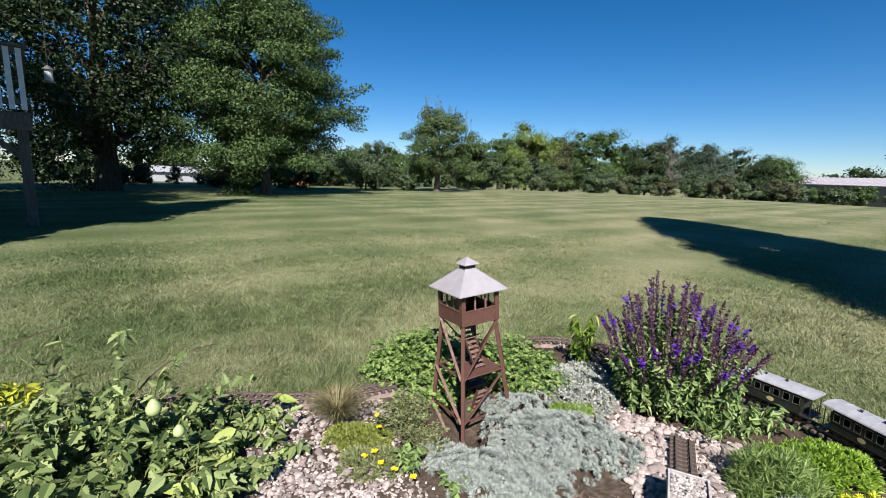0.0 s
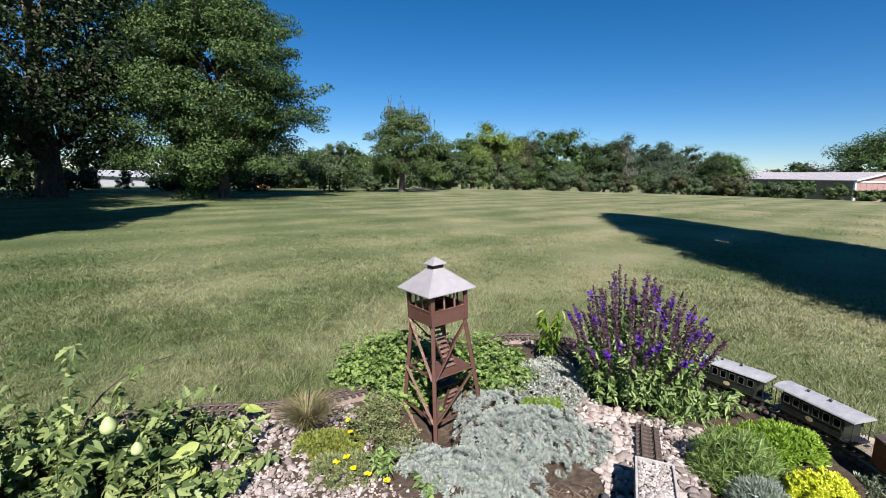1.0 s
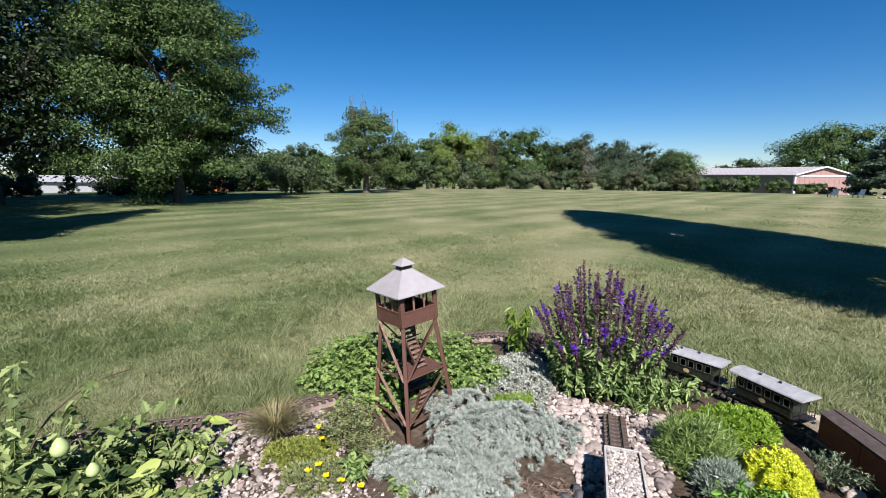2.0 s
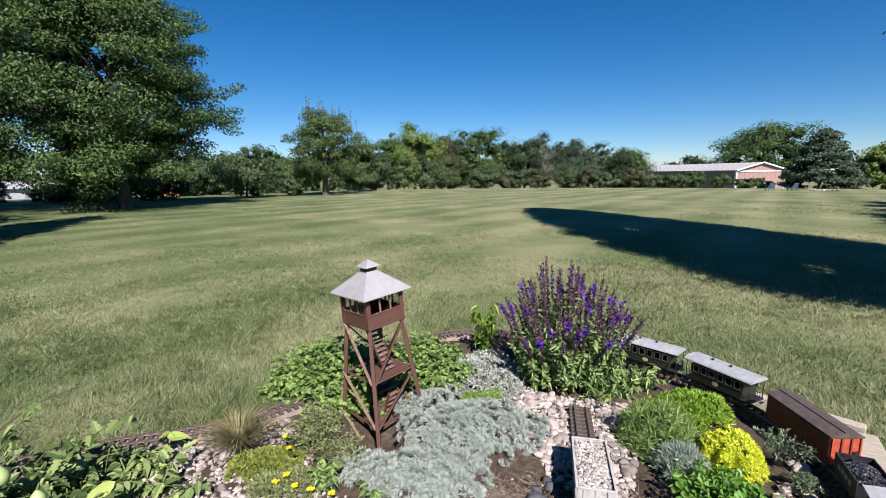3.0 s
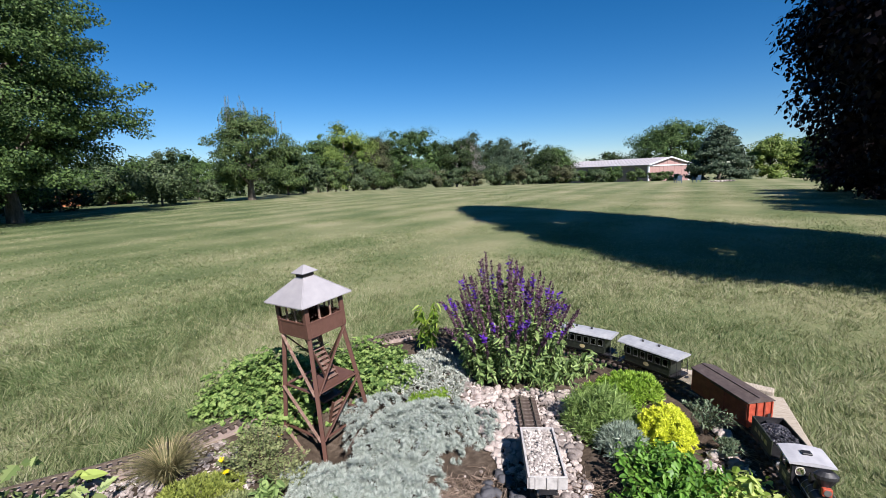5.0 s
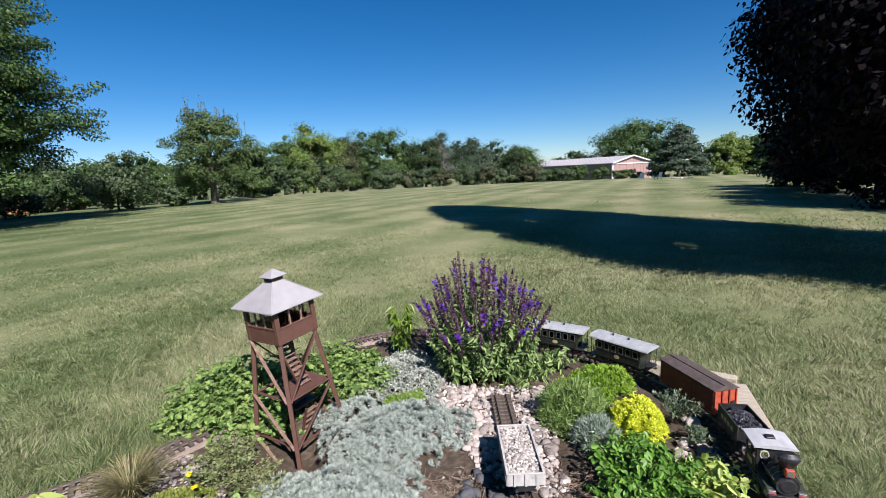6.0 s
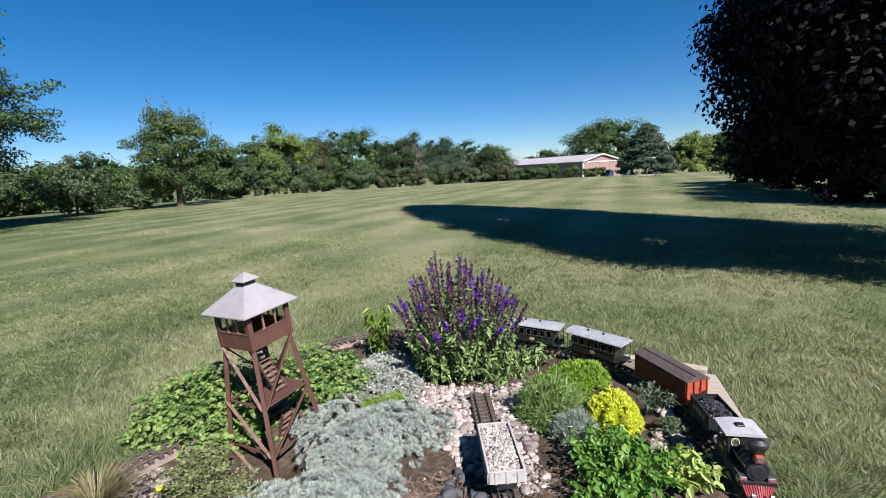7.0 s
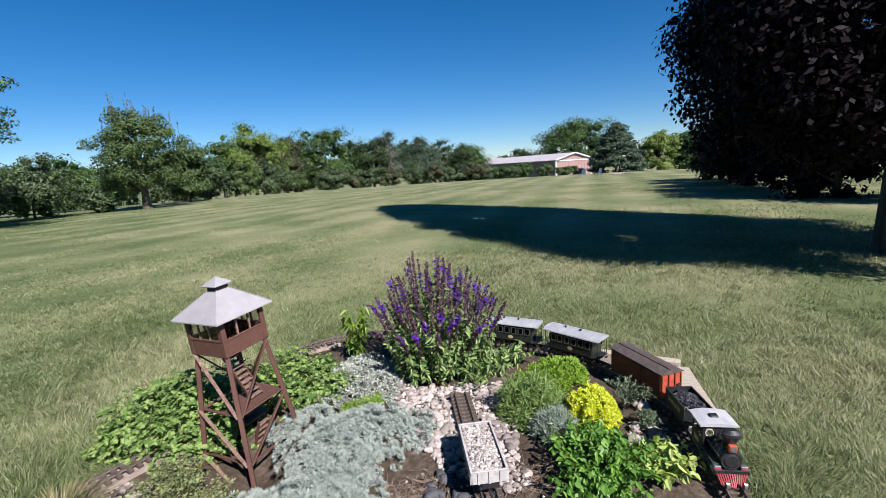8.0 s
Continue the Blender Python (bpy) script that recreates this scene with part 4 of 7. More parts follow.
def deck():
    d = thing("deck", (-6.64, 7.22, -0.1), 43.0, "raised weathered grey wooden deck on posts", "deck")
    bm = bmesh.new()
    box(bm, -4.0, 0, -0.04, 0.0, 1.55, 1.8)
    part("rim_joist", bm, M_DECK, d)
    bm = bmesh.new()
    box(bm, -0.04, 0.0, 0, 3.0, 1.55, 1.8)
    part("rim_joist", bm, M_DECK, d)
    for k in range(20):
        bm = bmesh.new()
        box(bm, -4.0, 0.03, 0.02 + 0.15 * k, 0.155 + 0.15 * k, 1.8, 1.83)
        part("deck_board", bm, M_DECK, d)
    for x, y in ((-0.12, 0.12), (-2.2, 0.12), (-3.8, 0.12), (-0.12, 2.8)):
        bm = bmesh.new()
        box(bm, x - 0.07, x + 0.07, y - 0.07, y + 0.07, 0.0, 1.8, None, 0.005)
        part("post", bm, M_DECK, d)
    rl = new("railing")
    rl.parent = d
    for z in (1.95, 2.72):
        bm = bmesh.new()
        box(bm, -4.0, 0.0, -0.02, 0.02, z, z + 0.08)
        box(bm, -0.02, 0.02, 0.02, 3.0, z, z + 0.08)
        part("rail", bm, M_DECK, rl)
    bm = bmesh.new()
    box(bm, -4.0, 0.06, -0.07, 0.07, 2.8, 2.84, None, 0.004)
    part("cap_rail", bm, M_DECK, rl)
    for k in range(28):
        bm = bmesh.new()
        x = -0.06 - 0.14 * k
        box(bm, x - 0.035, x + 0.035, -0.045, -0.02, 1.86, 2.78)
        part("baluster", bm, M_WHITE, rl)
    bm = bmesh.new()
    beam(bm, (-0.12, 0.12, 1.1), (-0.6, 0.12, 1.55), 0.07, 0.09)
    part("knee_brace", bm, M_DECK, d)


deck()


def outbuilding():
    w = thing("white_outbuilding", (-27.5, 46.0, -1.1), -28, "long low white building beyond the trees", "building")
    bm = bmesh.new()
    box(bm, -5, 6, -2.5, 2.5, 0, 1.35)
    part("wall", bm, M_SHED, w)
    bm = bmesh.new()
    loft(bm, [[(x, -2.8, 1.35), (x, 2.8, 1.35), (x, 0, 1.9)] for x in (-5.3, 6.3)])
    part("roof", bm, M_SHED, w)


outbuilding()
for k, (x, y, h, w) in enumerate(((-21.5, 26.0, 1.1, 0.9), (-19.8, 26.8, 1.0, 0.8), (-18.5, 27.5, 1.2, 0.9), (-23.0, 25.0, 0.9, 1.1), (-15.5, 28.0, 0.7, 0.6), (-14.4, 28.4, 0.9, 0.9), (-17.0, 27.8, 1.1, 1.0), (-20.6, 27.6, 1.3, 1.0))):
    tree("clipped_shrub", (x, y), h, w, M_DARKLEAF, 1700, 0.095, 0.01, 300 + k, 0.03, "small dark rounded evergreen shrub", "shrub", clumps=30, point=0.5, flat=0.8, limbs=3, full=0.5)


for k, (x, y, h, w) in enumerate(((-4.9, 27.0, 2.5, 3.5), (-2.6, 28.6, 1.3, 1.7))):
    tree("garden_bush", (x, y), h, w, M_HEDGE, 7500 if h > 2 else 2500, 0.12, 0.02, 380 + k, 0.05, "rounded mid-green bush at the edge of the lawn", "shrub", clumps=60, flat=0.7, limbs=4, full=0.4, core=0.45, fill=0.14)
for k, (x, y, h, w) in enumerate(((-17.5, 24.5, 1.3, 2.0), (-13.0, 26.0, 1.5, 2.2), (-11.0, 25.0, 1.6, 2.4), (-9.0, 26.5, 1.5, 2.4), (-15.5, 34.0, 2.2, 3.4), (-12.5, 37.0, 2.6, 3.6), (-26.0, 24.0, 2.2, 3.2), (-28.5, 21.5, 2.4, 3.4), (-30.0, 27.0, 2.4, 3.6))):
    tree("shade_shrub", (x, y), h, w, M_DARKLEAF, 2300, 0.17, 0.02, 330 + k, 0.04, "dark leafy shrub under the large trees", "shrub", clumps=40, flat=0.7, limbs=3, full=0.4)


def brick_stack(x, y, w, turn):
    t = thing("brick_pile", (x, y, float(ground_z(x, y))), turn, "low stack of orange-brown bricks under the trees", "bricks")
    g = random.Random(int(x * 10))
    for r in range(5):
        for k in range(int(w / 0.42)):
            bm = bmesh.new()
            o = 0.2 * (r % 2)
            box(bm, k * 0.42 + o, k * 0.42 + 0.4 + o, 0, 0.3, r * 0.145, r * 0.145 + 0.135, None, 0.01)
            part("brick", bm, M_ORANGE, t)


brick_stack(-11.8, 33.9, 1.7, 15)
brick_stack(-9.3, 34.4, 1.5, 10)


def garden_chair(x, y, turn):
    c = thing("garden_chair", (x, y, float(ground_z(x, y))), turn, "faded blue slatted garden chair on the lawn", "chair", "chairs by the barn")
    c.scale = (0.5, 0.5, 0.5)
    for k in range(5):
        bm = bmesh.new()
        box(bm, -0.28 + 0.115 * k, -0.18 + 0.115 * k, 0.24, 0.27, 0.35, 1.0, Matrix.Rotation(-0.2, 4, "X"))
        part("back_slat", bm, M_BLUECHAIR, c)
    bm = bmesh.new()
    box(bm, -0.3, 0.3, -0.3, 0.3, 0.36, 0.4)
    part("seat", bm, M_BLUECHAIR, c)
    for x0 in (-0.32, 0.32):
        for y0 in (-0.28, 0.28):
            bm = bmesh.new()
            box(bm, x0 - 0.03, x0 + 0.03, y0 - 0.03, y0 + 0.03, 0, 0.58)
            part("leg", bm, M_BLUECHAIR, c)
        bm = bmesh.new()
        box(bm, x0 - 0.06, x0 + 0.06, -0.35, 0.32, 0.58, 0.61)
        part("armrest", bm, M_BLUECHAIR, c)


garden_chair(24.6, 20.9, 160)
garden_chair(25.5, 20.3, 175)


def bird_feeder():
    f = thing("bird_feeder", (-8.14, 9.36, 2.5), 0, "small grey hanging bird feeder under a branch", "bird feeder")
    for nm, r0, r1, z0, z1, m in (("feeder_roof", 0.11, 0.02, 0.3, 0.38, M_STEEL), ("feeder_tube", 0.07, 0.07, 0.08, 0.3, M_CREAM), ("feeder_tray", 0.1, 0.11, 0.05, 0.08, M_STEEL)):
        bm = bmesh.new()
        rod(bm, (0, 0, z0), (0, 0, z1), r0, r1, 16)
        part(nm, bm, m, f)
    bm = bmesh.new()
    rod(bm, (0, 0, 0.38), (0, 0, 2.2), 0.006, None, 6)
    part("hanging_wire", bm, M_BLACK, f)


bird_feeder()
g = np.random.default_rng(77)
rocks_x, rocks_y = 26.4 + g.uniform(-0.5, 1.3, 40), 19.5 + g.uniform(-0.3, 0.3, 40)
tagged(stones_mesh("rock_edging", np.stack([rocks_x, rocks_y, ground_z(rocks_x, rocks_y) + 0.05], 1), g.uniform(0.05, 0.1, 40), M_STONE, g), "row of pale rocks edging a bed", "rocks", kind="stuff")


# ---- lookout tower ----
def lookout_tower():
    t = thing("lookout_tower", (0, 0, 0), 0, "brown wooden model lookout tower with a grey hipped roof", "model tower")
    t.matrix_world = Matrix.Translation((0.148, 1.80, -0.16)) @ Matrix.Rotation(radians(-3.6), 4, "Y") @ Matrix.Rotation(radians(31.7), 4, "Z")
    FT, CB, ZC, ZS, ZW, EV, ZE, ZP = 0.134, 0.0915, 0.552, 0.61, 0.683, 0.119, 0.687, 0.784
    Z1, Z2 = 0.16, 0.335

    def corner(sx, sy, z):
        k = FT + (CB * 0.88 - FT) * z / ZC
        return Vector((sx * k, sy * k, z))

    order = [(-1, -1), (1, -1), (1, 1), (-1, 1)]
    for sx, sy in order:
        bm = bmesh.new()
        beam(bm, corner(sx, sy, 0), corner(sx, sy, ZC), 0.0155, 0.0155, (sx, sy, 0), 0.0012)
        part("leg", bm, M_BROWN, t)
    for (ax, ay), (bx, by) in (((-1, -1), (1, -1)), ((-1, -1), (-1, 1)), ((1, 1), (1, -1)), ((1, 1), (-1, 1))):
        nx, ny = (ax + bx) / 2, (ay + by) / 2
        off = Vector((nx, ny, 0)) * 0.009
        # left braces: the lighter colour holds both paint wear and sunlight
        worn = (ax, ay) == (-1, -1) and (bx, by) == (-1, 1)
        for z0, z1 in ((0.0, Z1), (Z1, Z2), (Z2, ZC - 0.004)):
            bm = bmesh.new()
            beam(bm, corner(ax, ay, z0) + off, corner(bx, by, z1) + off, 0.005, 0.0125, (nx, ny, 0.2), 0.0008)
            part("brace", bm, M_WORNWOOD if worn else M_BROWN, t, "paint-worn diagonal brace, coloured lighter as the lit side" if worn else "")
        for z in (Z1, Z2):
            bm = bmesh.new()
            beam(bm, corner(ax, ay, z) - off * 0.4, corner(bx, by, z) - off * 0.4, 0.006, 0.011, (nx, ny, 0.2), 0.0008)
            part("rail", bm, M_BROWN, t)
    # landings and base plate
    for z, pts in ((Z2, [(-0.92, -0.92), (0.92, -0.92), (0.92, 0.35), (0.1, 0.35), (-0.92, -0.4)]), (Z1 + 0.06, [(0.0, 0.1), (0.9, 0.1), (0.9, 0.92), (0.0, 0.92)]), (0.008, [(-0.95, -0.95), (0.95, -0.95), (0.95, 0.1), (-0.95, -0.3)])):
        k = FT + (CB * 0.88 - FT) * z / ZC
        bm = bmesh.new()
        loft(bm, [[(x * k, y * k, z - 0.004) for x, y in pts], [(x * k, y * k, z + 0.004) for x, y in pts]])
        part("landing", bm, M_BROWN, t)
    # stair flights
    for x0, y0, z0, x1, y1, z1, n, w in ((0.02, -0.05, Z2 + 0.005, -0.012, 0.03, ZC, 11, 0.05), (0.04, 0.06, 0.01, 0.05, -0.02, Z1 + 0.06, 8, 0.05), (0.055, 0.05, Z1 + 0.065, 0.0, 0.06, Z2, 5, 0.05)):
        st = new("stair")
        st.parent = t
        for side in (-1, 1):
            bm = bmesh.new()
            beam(bm, (x0 + side * w / 2, y0, z0), (x1 + side * w / 2, y1, z1), 0.004, 0.012, (0, -1, 0.3))
            part("stringer", bm, M_BROWN, st)
        for k in range(n):
            f = (k + 0.5) / n
            bm = bmesh.new()
            cx, cy, cz = x0 + (x1 - x0) * f, y0 + (y1 - y0) * f, z0 + (z1 - z0) * f
            box(bm, cx - w / 2, cx + w / 2, cy - 0.009, cy + 0.009, cz - 0.002, cz + 0.002)
            part("tread", bm, M_WORNWOOD, st)
    # cabin: floor, low walls, posts, mullions, glass
    cab = new("cabin")
    cab.parent = t
    bm = bmesh.new()
    box(bm, -CB, CB, -CB, CB, ZC, ZC + 0.006, None, 0.001)
    part("cabin_floor", bm, M_BROWN, cab)
    for k in range(4):
        rot = Matrix.Rotation(k * math.pi / 2, 4, "Z")
        bm = bmesh.new()
        box(bm, -CB + 0.004, CB - 0.004, -CB, -CB + 0.006, ZC + 0.006, ZS, rot, 0.0008)
        part("wall_panel", bm, M_BROWN, cab)
        bm = bmesh.new()
        box(bm, -CB + 0.004, CB - 0.004, -CB - 0.002, -CB + 0.007, ZS, ZS + 0.005, rot)
        part("window_sill", bm, M_BROWN, cab)
        bm = bmesh.new()
        box(bm, -CB - 0.001, -CB + 0.018, -CB - 0.001, -CB + 0.009, ZC + 0.002, ZW, rot, 0.0008)
        box(bm, -CB - 0.001, -CB + 0.009, -CB + 0.009, -CB + 0.018, ZC + 0.002, ZW, rot)
        part("corner_post", bm, M_BROWN, cab)
        for x in (-0.026, 0.026):
            bm = bmesh.new()
            box(bm, x - 0.0035, x + 0.0035, -CB + 0.001, -CB + 0.006, ZS + 0.005, ZW - 0.006, rot)
            part("mullion", bm, M_WORNWOOD, cab)
        bm = bmesh.new()
        box(bm, -CB + 0.004, CB - 0.004, -CB, -CB + 0.006, ZW - 0.008, ZW, rot)
        part("top_rail", bm, M_EAVESHADE, cab)
        for x0, x1 in ((-CB + 0.018, -0.0295), (-0.0225, 0.0225), (0.0295, CB - 0.01)):
            bm = bmesh.new()
            box(bm, x0, x1, -CB + 0.003, -CB + 0.004, ZS + 0.005, ZW - 0.008, rot)
            p = part("pane", bm, M_GLASS, cab)
            p.visible_shadow = False
    roof = new("roof")
    roof.parent = t
    bm = bmesh.new()
    loft(bm, [[(-EV * k, -EV * k, z), (EV * k, -EV * k, z), (EV * k, EV * k, z), (-EV * k, EV * k, z)] for k, z in ((0.97, ZE - 0.005), (1, ZE - 0.004), (1, ZE), (0.17, ZP - 0.012))])
    part("roof_shell", bm, M_ROOF, roof)
    for sx, sy in order:
        bm = bmesh.new()
        beam(bm, (sx * EV, sy * EV, ZE + 0.001), (sx * 0.02, sy * 0.02, ZP - 0.011), 0.004, 0.002)
        part("hip_cap", bm, M_ROOF, roof)
    bm = bmesh.new()
    box(bm, -0.024, 0.024, -0.024, 0.024, ZP - 0.014, ZP + 0.002)
    part("vent_box", bm, M_EAVESHADE, roof)
    bm = bmesh.new()
    loft(bm, [[(-a, -a, z), (a, -a, z), (a, a, z), (-a, a, z)] for a, z in ((0.036, ZP + 0.002), (0.037, ZP + 0.004), (0.003, ZP + 0.031))])
    part("vent_cap", bm, M_ROOF, roof)
    return t


lookout_tower()

# ---- railway ----
TRACK = [(-2.2, 1.4), (-1.4, 1.63), (-0.91, 1.735), (-0.62, 1.755), (-0.41, 1.81), (-0.2, 1.905), (0.1, 2.13), (0.42, 2.45), (0.62, 2.535), (0.86, 2.5), (1.1, 2.3), (1.34, 2.0), (1.5, 1.74),
         (1.585, 1.5), (1.6, 1.3), (1.57, 1.11), (1.51, 0.94), (1.43, 0.82), (1.335, 0.715), (1.22, 0.585), (1.04, 0.42), (0.8, 0.25)]
RAIL_TOP = 0.034


def spline(pts, n):
    p = np.array(pts, float)
    p = np.vstack([2 * p[0] - p[1], p, 2 * p[-1] - p[-2]])
    out = []
    for i in range(1, len(p) - 2):
        for k in range(n):
            t = k / n
            a, b, c, d = p[i - 1], p[i], p[i + 1], p[i + 2]
            out.append(0.5 * (2 * b + (c - a) * t + (2 * a - 5 * b + 4 * c - d) * t * t + (3 * b - a - 3 * c + d) * t ** 3))
    out.append(p[-2])
    return np.array(out)


CURVE = spline(TRACK, 24)
ARC = np.concatenate([[0], np.cumsum(np.linalg.norm(np.diff(CURVE, axis=0), axis=1))])
TOTAL = ARC[-1]


def on_track(s):
    return Vector((float(np.interp(s, ARC, CURVE[:, 0])), float(np.interp(s, ARC, CURVE[:, 1]))))


def heading(s):
    a, b = on_track(s - 0.02), on_track(s + 0.02)
    return math.degrees(math.atan2(b.y - a.y, b.x - a.x))


def tie_mesh():
    bm = bmesh.new()
    box(bm, -0.0085, 0.0085, -0.042, 0.042, -0.008, 0.004, None, 0.0015)
    for y in (-0.0225, 0.0225):
        box(bm, -0.0075, 0.0075, y - 0.007, y + 0.007, 0.004, 0.0075)
    me = bpy.data.meshes.new("tie")
    bm.to_mesh(me)
    bm.free()
    me.materials.append(M_TIE)
    return me


TIE = tie_mesh()


def lay_track(t, pts, z, step=0.031):
    """Two rails and single sleepers along a line of points."""
    p = np.asarray(pts, float)
    arcs = np.concatenate([[0], np.cumsum(np.linalg.norm(np.diff(p, axis=0), axis=1))])
    d = unit(np.gradient(p, axis=0))
    nrm = np.stack([-d[:, 1], d[:, 0]], 1)
    prof = [(-0.0035, 0.0), (0.0035, 0.0), (0.001, 0.002), (0.001, 0.006), (0.002, 0.0065), (0.002, 0.009), (-0.002, 0.009), (-0.002, 0.0065), (-0.001, 0.006), (-0.001, 0.002)]
    for side in (-0.0225, 0.0225):
        bm = bmesh.new()
        loft(bm, [[(q[0] + m[0] * (side + a), q[1] + m[1] * (side + a), z + 0.005 + b) for a, b in prof] for q, m in zip(p, nrm)])
        part("rail", bm, M_RAIL, t)
    g = random.Random(4)
    s = 0.01
    while s < arcs[-1]:
        x, y = np.interp(s, arcs, p[:, 0]), np.interp(s, arcs, p[:, 1])
        x2, y2 = np.interp(s + 0.02, arcs, p[:, 0]), np.interp(s + 0.02, arcs, p[:, 1])
        if s + 0.02 >= arcs[-1]:
            break
        ob = new("tie", TIE)
        ob.parent = t
        ob.matrix_basis = pose(x, y, z, 0, 0, math.degrees(math.atan2(y2 - y, x2 - x)) + g.uniform(-1.5, 1.5))
        s += step


main_track = thing("railway_track", (0, 0, 0), 0, "model railway track with brown sleepers round the garden bed", "model track")
lay_track(main_track, CURVE[::4], 0.02)
bm = bmesh.new()
rb = CURVE[CURVE[:, 0] < 0.75][::6]
rd = unit(np.gradient(rb, axis=0))
loft(bm, [[(q[0] + d[1] * 0.062, q[1] - d[0] * 0.062, -0.05), (q[0] + d[1] * 0.055, q[1] - d[0] * 0.055, 0.012), (q[0] - d[1] * 0.05, q[1] + d[0] * 0.05, 0.012), (q[0] - d[1] * 0.056, q[1] + d[0] * 0.056, -0.05)] for q, d in zip(rb, rd)])
tagged(part("track_bed", bm, M_PINK), "low pinkish concrete strip under the railway track", "track bed")
STUB_A, STUB_B = Vector((0.925, 1.53)), Vector((0.6, 0.88))
stub = thing("siding_track", (0, 0, 0), 0, "short straight model siding track among pale stones", "model track")
lay_track(stub, [STUB_A + (STUB_B - STUB_A) * k / 8 for k in range(9)], 0.03, 0.027)


def wheel(parent, x, y, r, mat=None):
    w = new("wheel")
    w.parent = parent
    w.location = (x, y, r)
    for nm, r0, t0, t1, mm in (("tyre", r, -0.004, 0.004, M_STEEL), ("hub", r * 0.72, -0.0045, 0.0045, mat or M_BLACK)):
        bm = bmesh.new()
        rod(bm, (0, t0, 0), (0, t1, 0), r0, None, 18)
        if nm == "tyre":
            rod(bm, (0, (-0.005 if y > 0 else 0.004), 0), (0, (-0.004 if y > 0 else 0.005), 0), r0 * 1.12, None, 18)
        part(nm, bm, mm, w)


def bogie(parent, x, r=0.011, base=0.032):
    for dx in (-base / 2, base / 2):
        for y in (-0.0225, 0.0225):
            wheel(parent, x + dx, y, r)
    for y in (-0.03, 0.03):
        bm = bmesh.new()
        box(bm, x - base / 2 - 0.012, x + base / 2 + 0.012, y - 0.0025, y + 0.0025, r * 0.8, r * 1.6, None, 0.001)
        box(bm, x - 0.006, x + 0.006, y - 0.003, y + 0.003, r * 0.5, r * 0.8)
        part("side_frame", bm, M_BLACK, parent)


def place_car(name, s, label, category):
    """An empty on the track at arc length s, x pointing forward along the travel."""
    p = on_track(s)
    return thing(name, (p.x, p.y, RAIL_TOP), heading(s), label, category)


def coach(s):
    c = place_car("coach", s, "olive green model passenger coach with a silver-grey roof", "model coach")
    L, W, Z0, Z1 = 0.128, 0.048, 0.03, 0.112
    bm = bmesh.new()
    box(bm, -L - 0.016, L + 0.016, -W, W, Z0 - 0.008, Z0, None, 0.001)
    part("underframe", bm, M_BLACK, c)
    for y in (-W, W):
        sd = new("side_wall")
        sd.parent = c
        o = 1 if y > 0 else -1
        bm = bmesh.new()
        box(bm, -L + 0.018, L - 0.018, y - 0.0015, y + 0.0015, Z0, 0.068)
        box(bm, -L + 0.018, L - 0.018, y - 0.0015, y + 0.0015, 0.1, Z1)
        n = 6
        for k in range(n + 1):
            x = -L + 0.018 + (2 * L - 0.036) * k / n
            box(bm, x - 0.006, x + 0.006, y - 0.0015, y + 0.0015, 0.068, 0.1)
        box(bm, -L + 0.018, L - 0.018, y + o * 0.0015, y + o * 0.003, 0.062, 0.065)
        box(bm, -L + 0.018, L - 0.018, y + o * 0.0015, y + o * 0.003, Z0, Z0 + 0.003)
        part("panel", bm, M_COACHSIDE, sd)
        for k in range(n):
            x = -L + 0.018 + (2 * L - 0.036) * (k + 0.5) / n
            hw = (2 * L - 0.036) / n / 2 - 0.006
            bm = bmesh.new()
            for a, b, e, f in ((x - hw, x + hw, 0.067, 0.069), (x - hw, x + hw, 0.099, 0.101), (x - hw, x - hw + 0.0015, 0.067, 0.101), (x + hw - 0.0015, x + hw, 0.067, 0.101)):
                box(bm, a, b, y + o * 0.0012, y + o * 0.0026, e, f)
            part("window_frame", bm, M_STEEL, sd)
            bm = bmesh.new()
            box(bm, x - hw, x + hw, y - 0.0005, y + 0.0005, 0.068, 0.1)
            part("pane", bm, M_GLASS, sd).visible_shadow = False
        bm = bmesh.new()
        bmesh.ops.create_circle(bm, cap_ends=True, segments=20, radius=0.011, matrix=Matrix.Translation((0, y + o * 0.0024, 0.048)) @ Matrix.Rotation(-o * math.pi / 2, 4, "X") @ Matrix.Diagonal((1.3, 0.9, 1, 1)))
        part("round_emblem", bm, M_GOLD, sd)
    for x in (-L + 0.018, L - 0.018):
        bm = bmesh.new()
        box(bm, x - 0.0015, x + 0.0015, -W + 0.001, W - 0.001, Z0, Z1, None)
        part("end_wall", bm, M_COACHSIDE, c)
    for sx in (-1, 1):
        for y in (-W + 0.003, W - 0.003):
            bm = bmesh.new()
            rod(bm, (sx * (L + 0.012), y, Z0), (sx * (L + 0.012), y, Z1), 0.0014, None, 6)
            part("roof_post", bm, M_BLACK, c)
        bm = bmesh.new()
        for z in (Z0 + 0.012, Z0 + 0.03):
            rod(bm, (sx * (L + 0.012), -W + 0.003, z), (sx * (L + 0.012), W - 0.003, z), 0.0011, None, 5)
        for k in range(6):
            y = -W + 0.006 + (2 * W - 0.012) * k / 5
            rod(bm, (sx * (L + 0.012), y, Z0), (sx * (L + 0.012), y, Z0 + 0.03), 0.0009, None, 5)
        part("platform_railing", bm, M_BLACK, c)
        for y in (-W * 0.8, W * 0.8):
            bm = bmesh.new()
            box(bm, sx * (L + 0.014) - 0.006, sx * (L + 0.014) + 0.006, y - 0.01, y + 0.01, 0.01, 0.0125)
            part("step", bm, M_BLACK, c)
    rf = new("roof")
    rf.parent = c
    bm = bmesh.new()
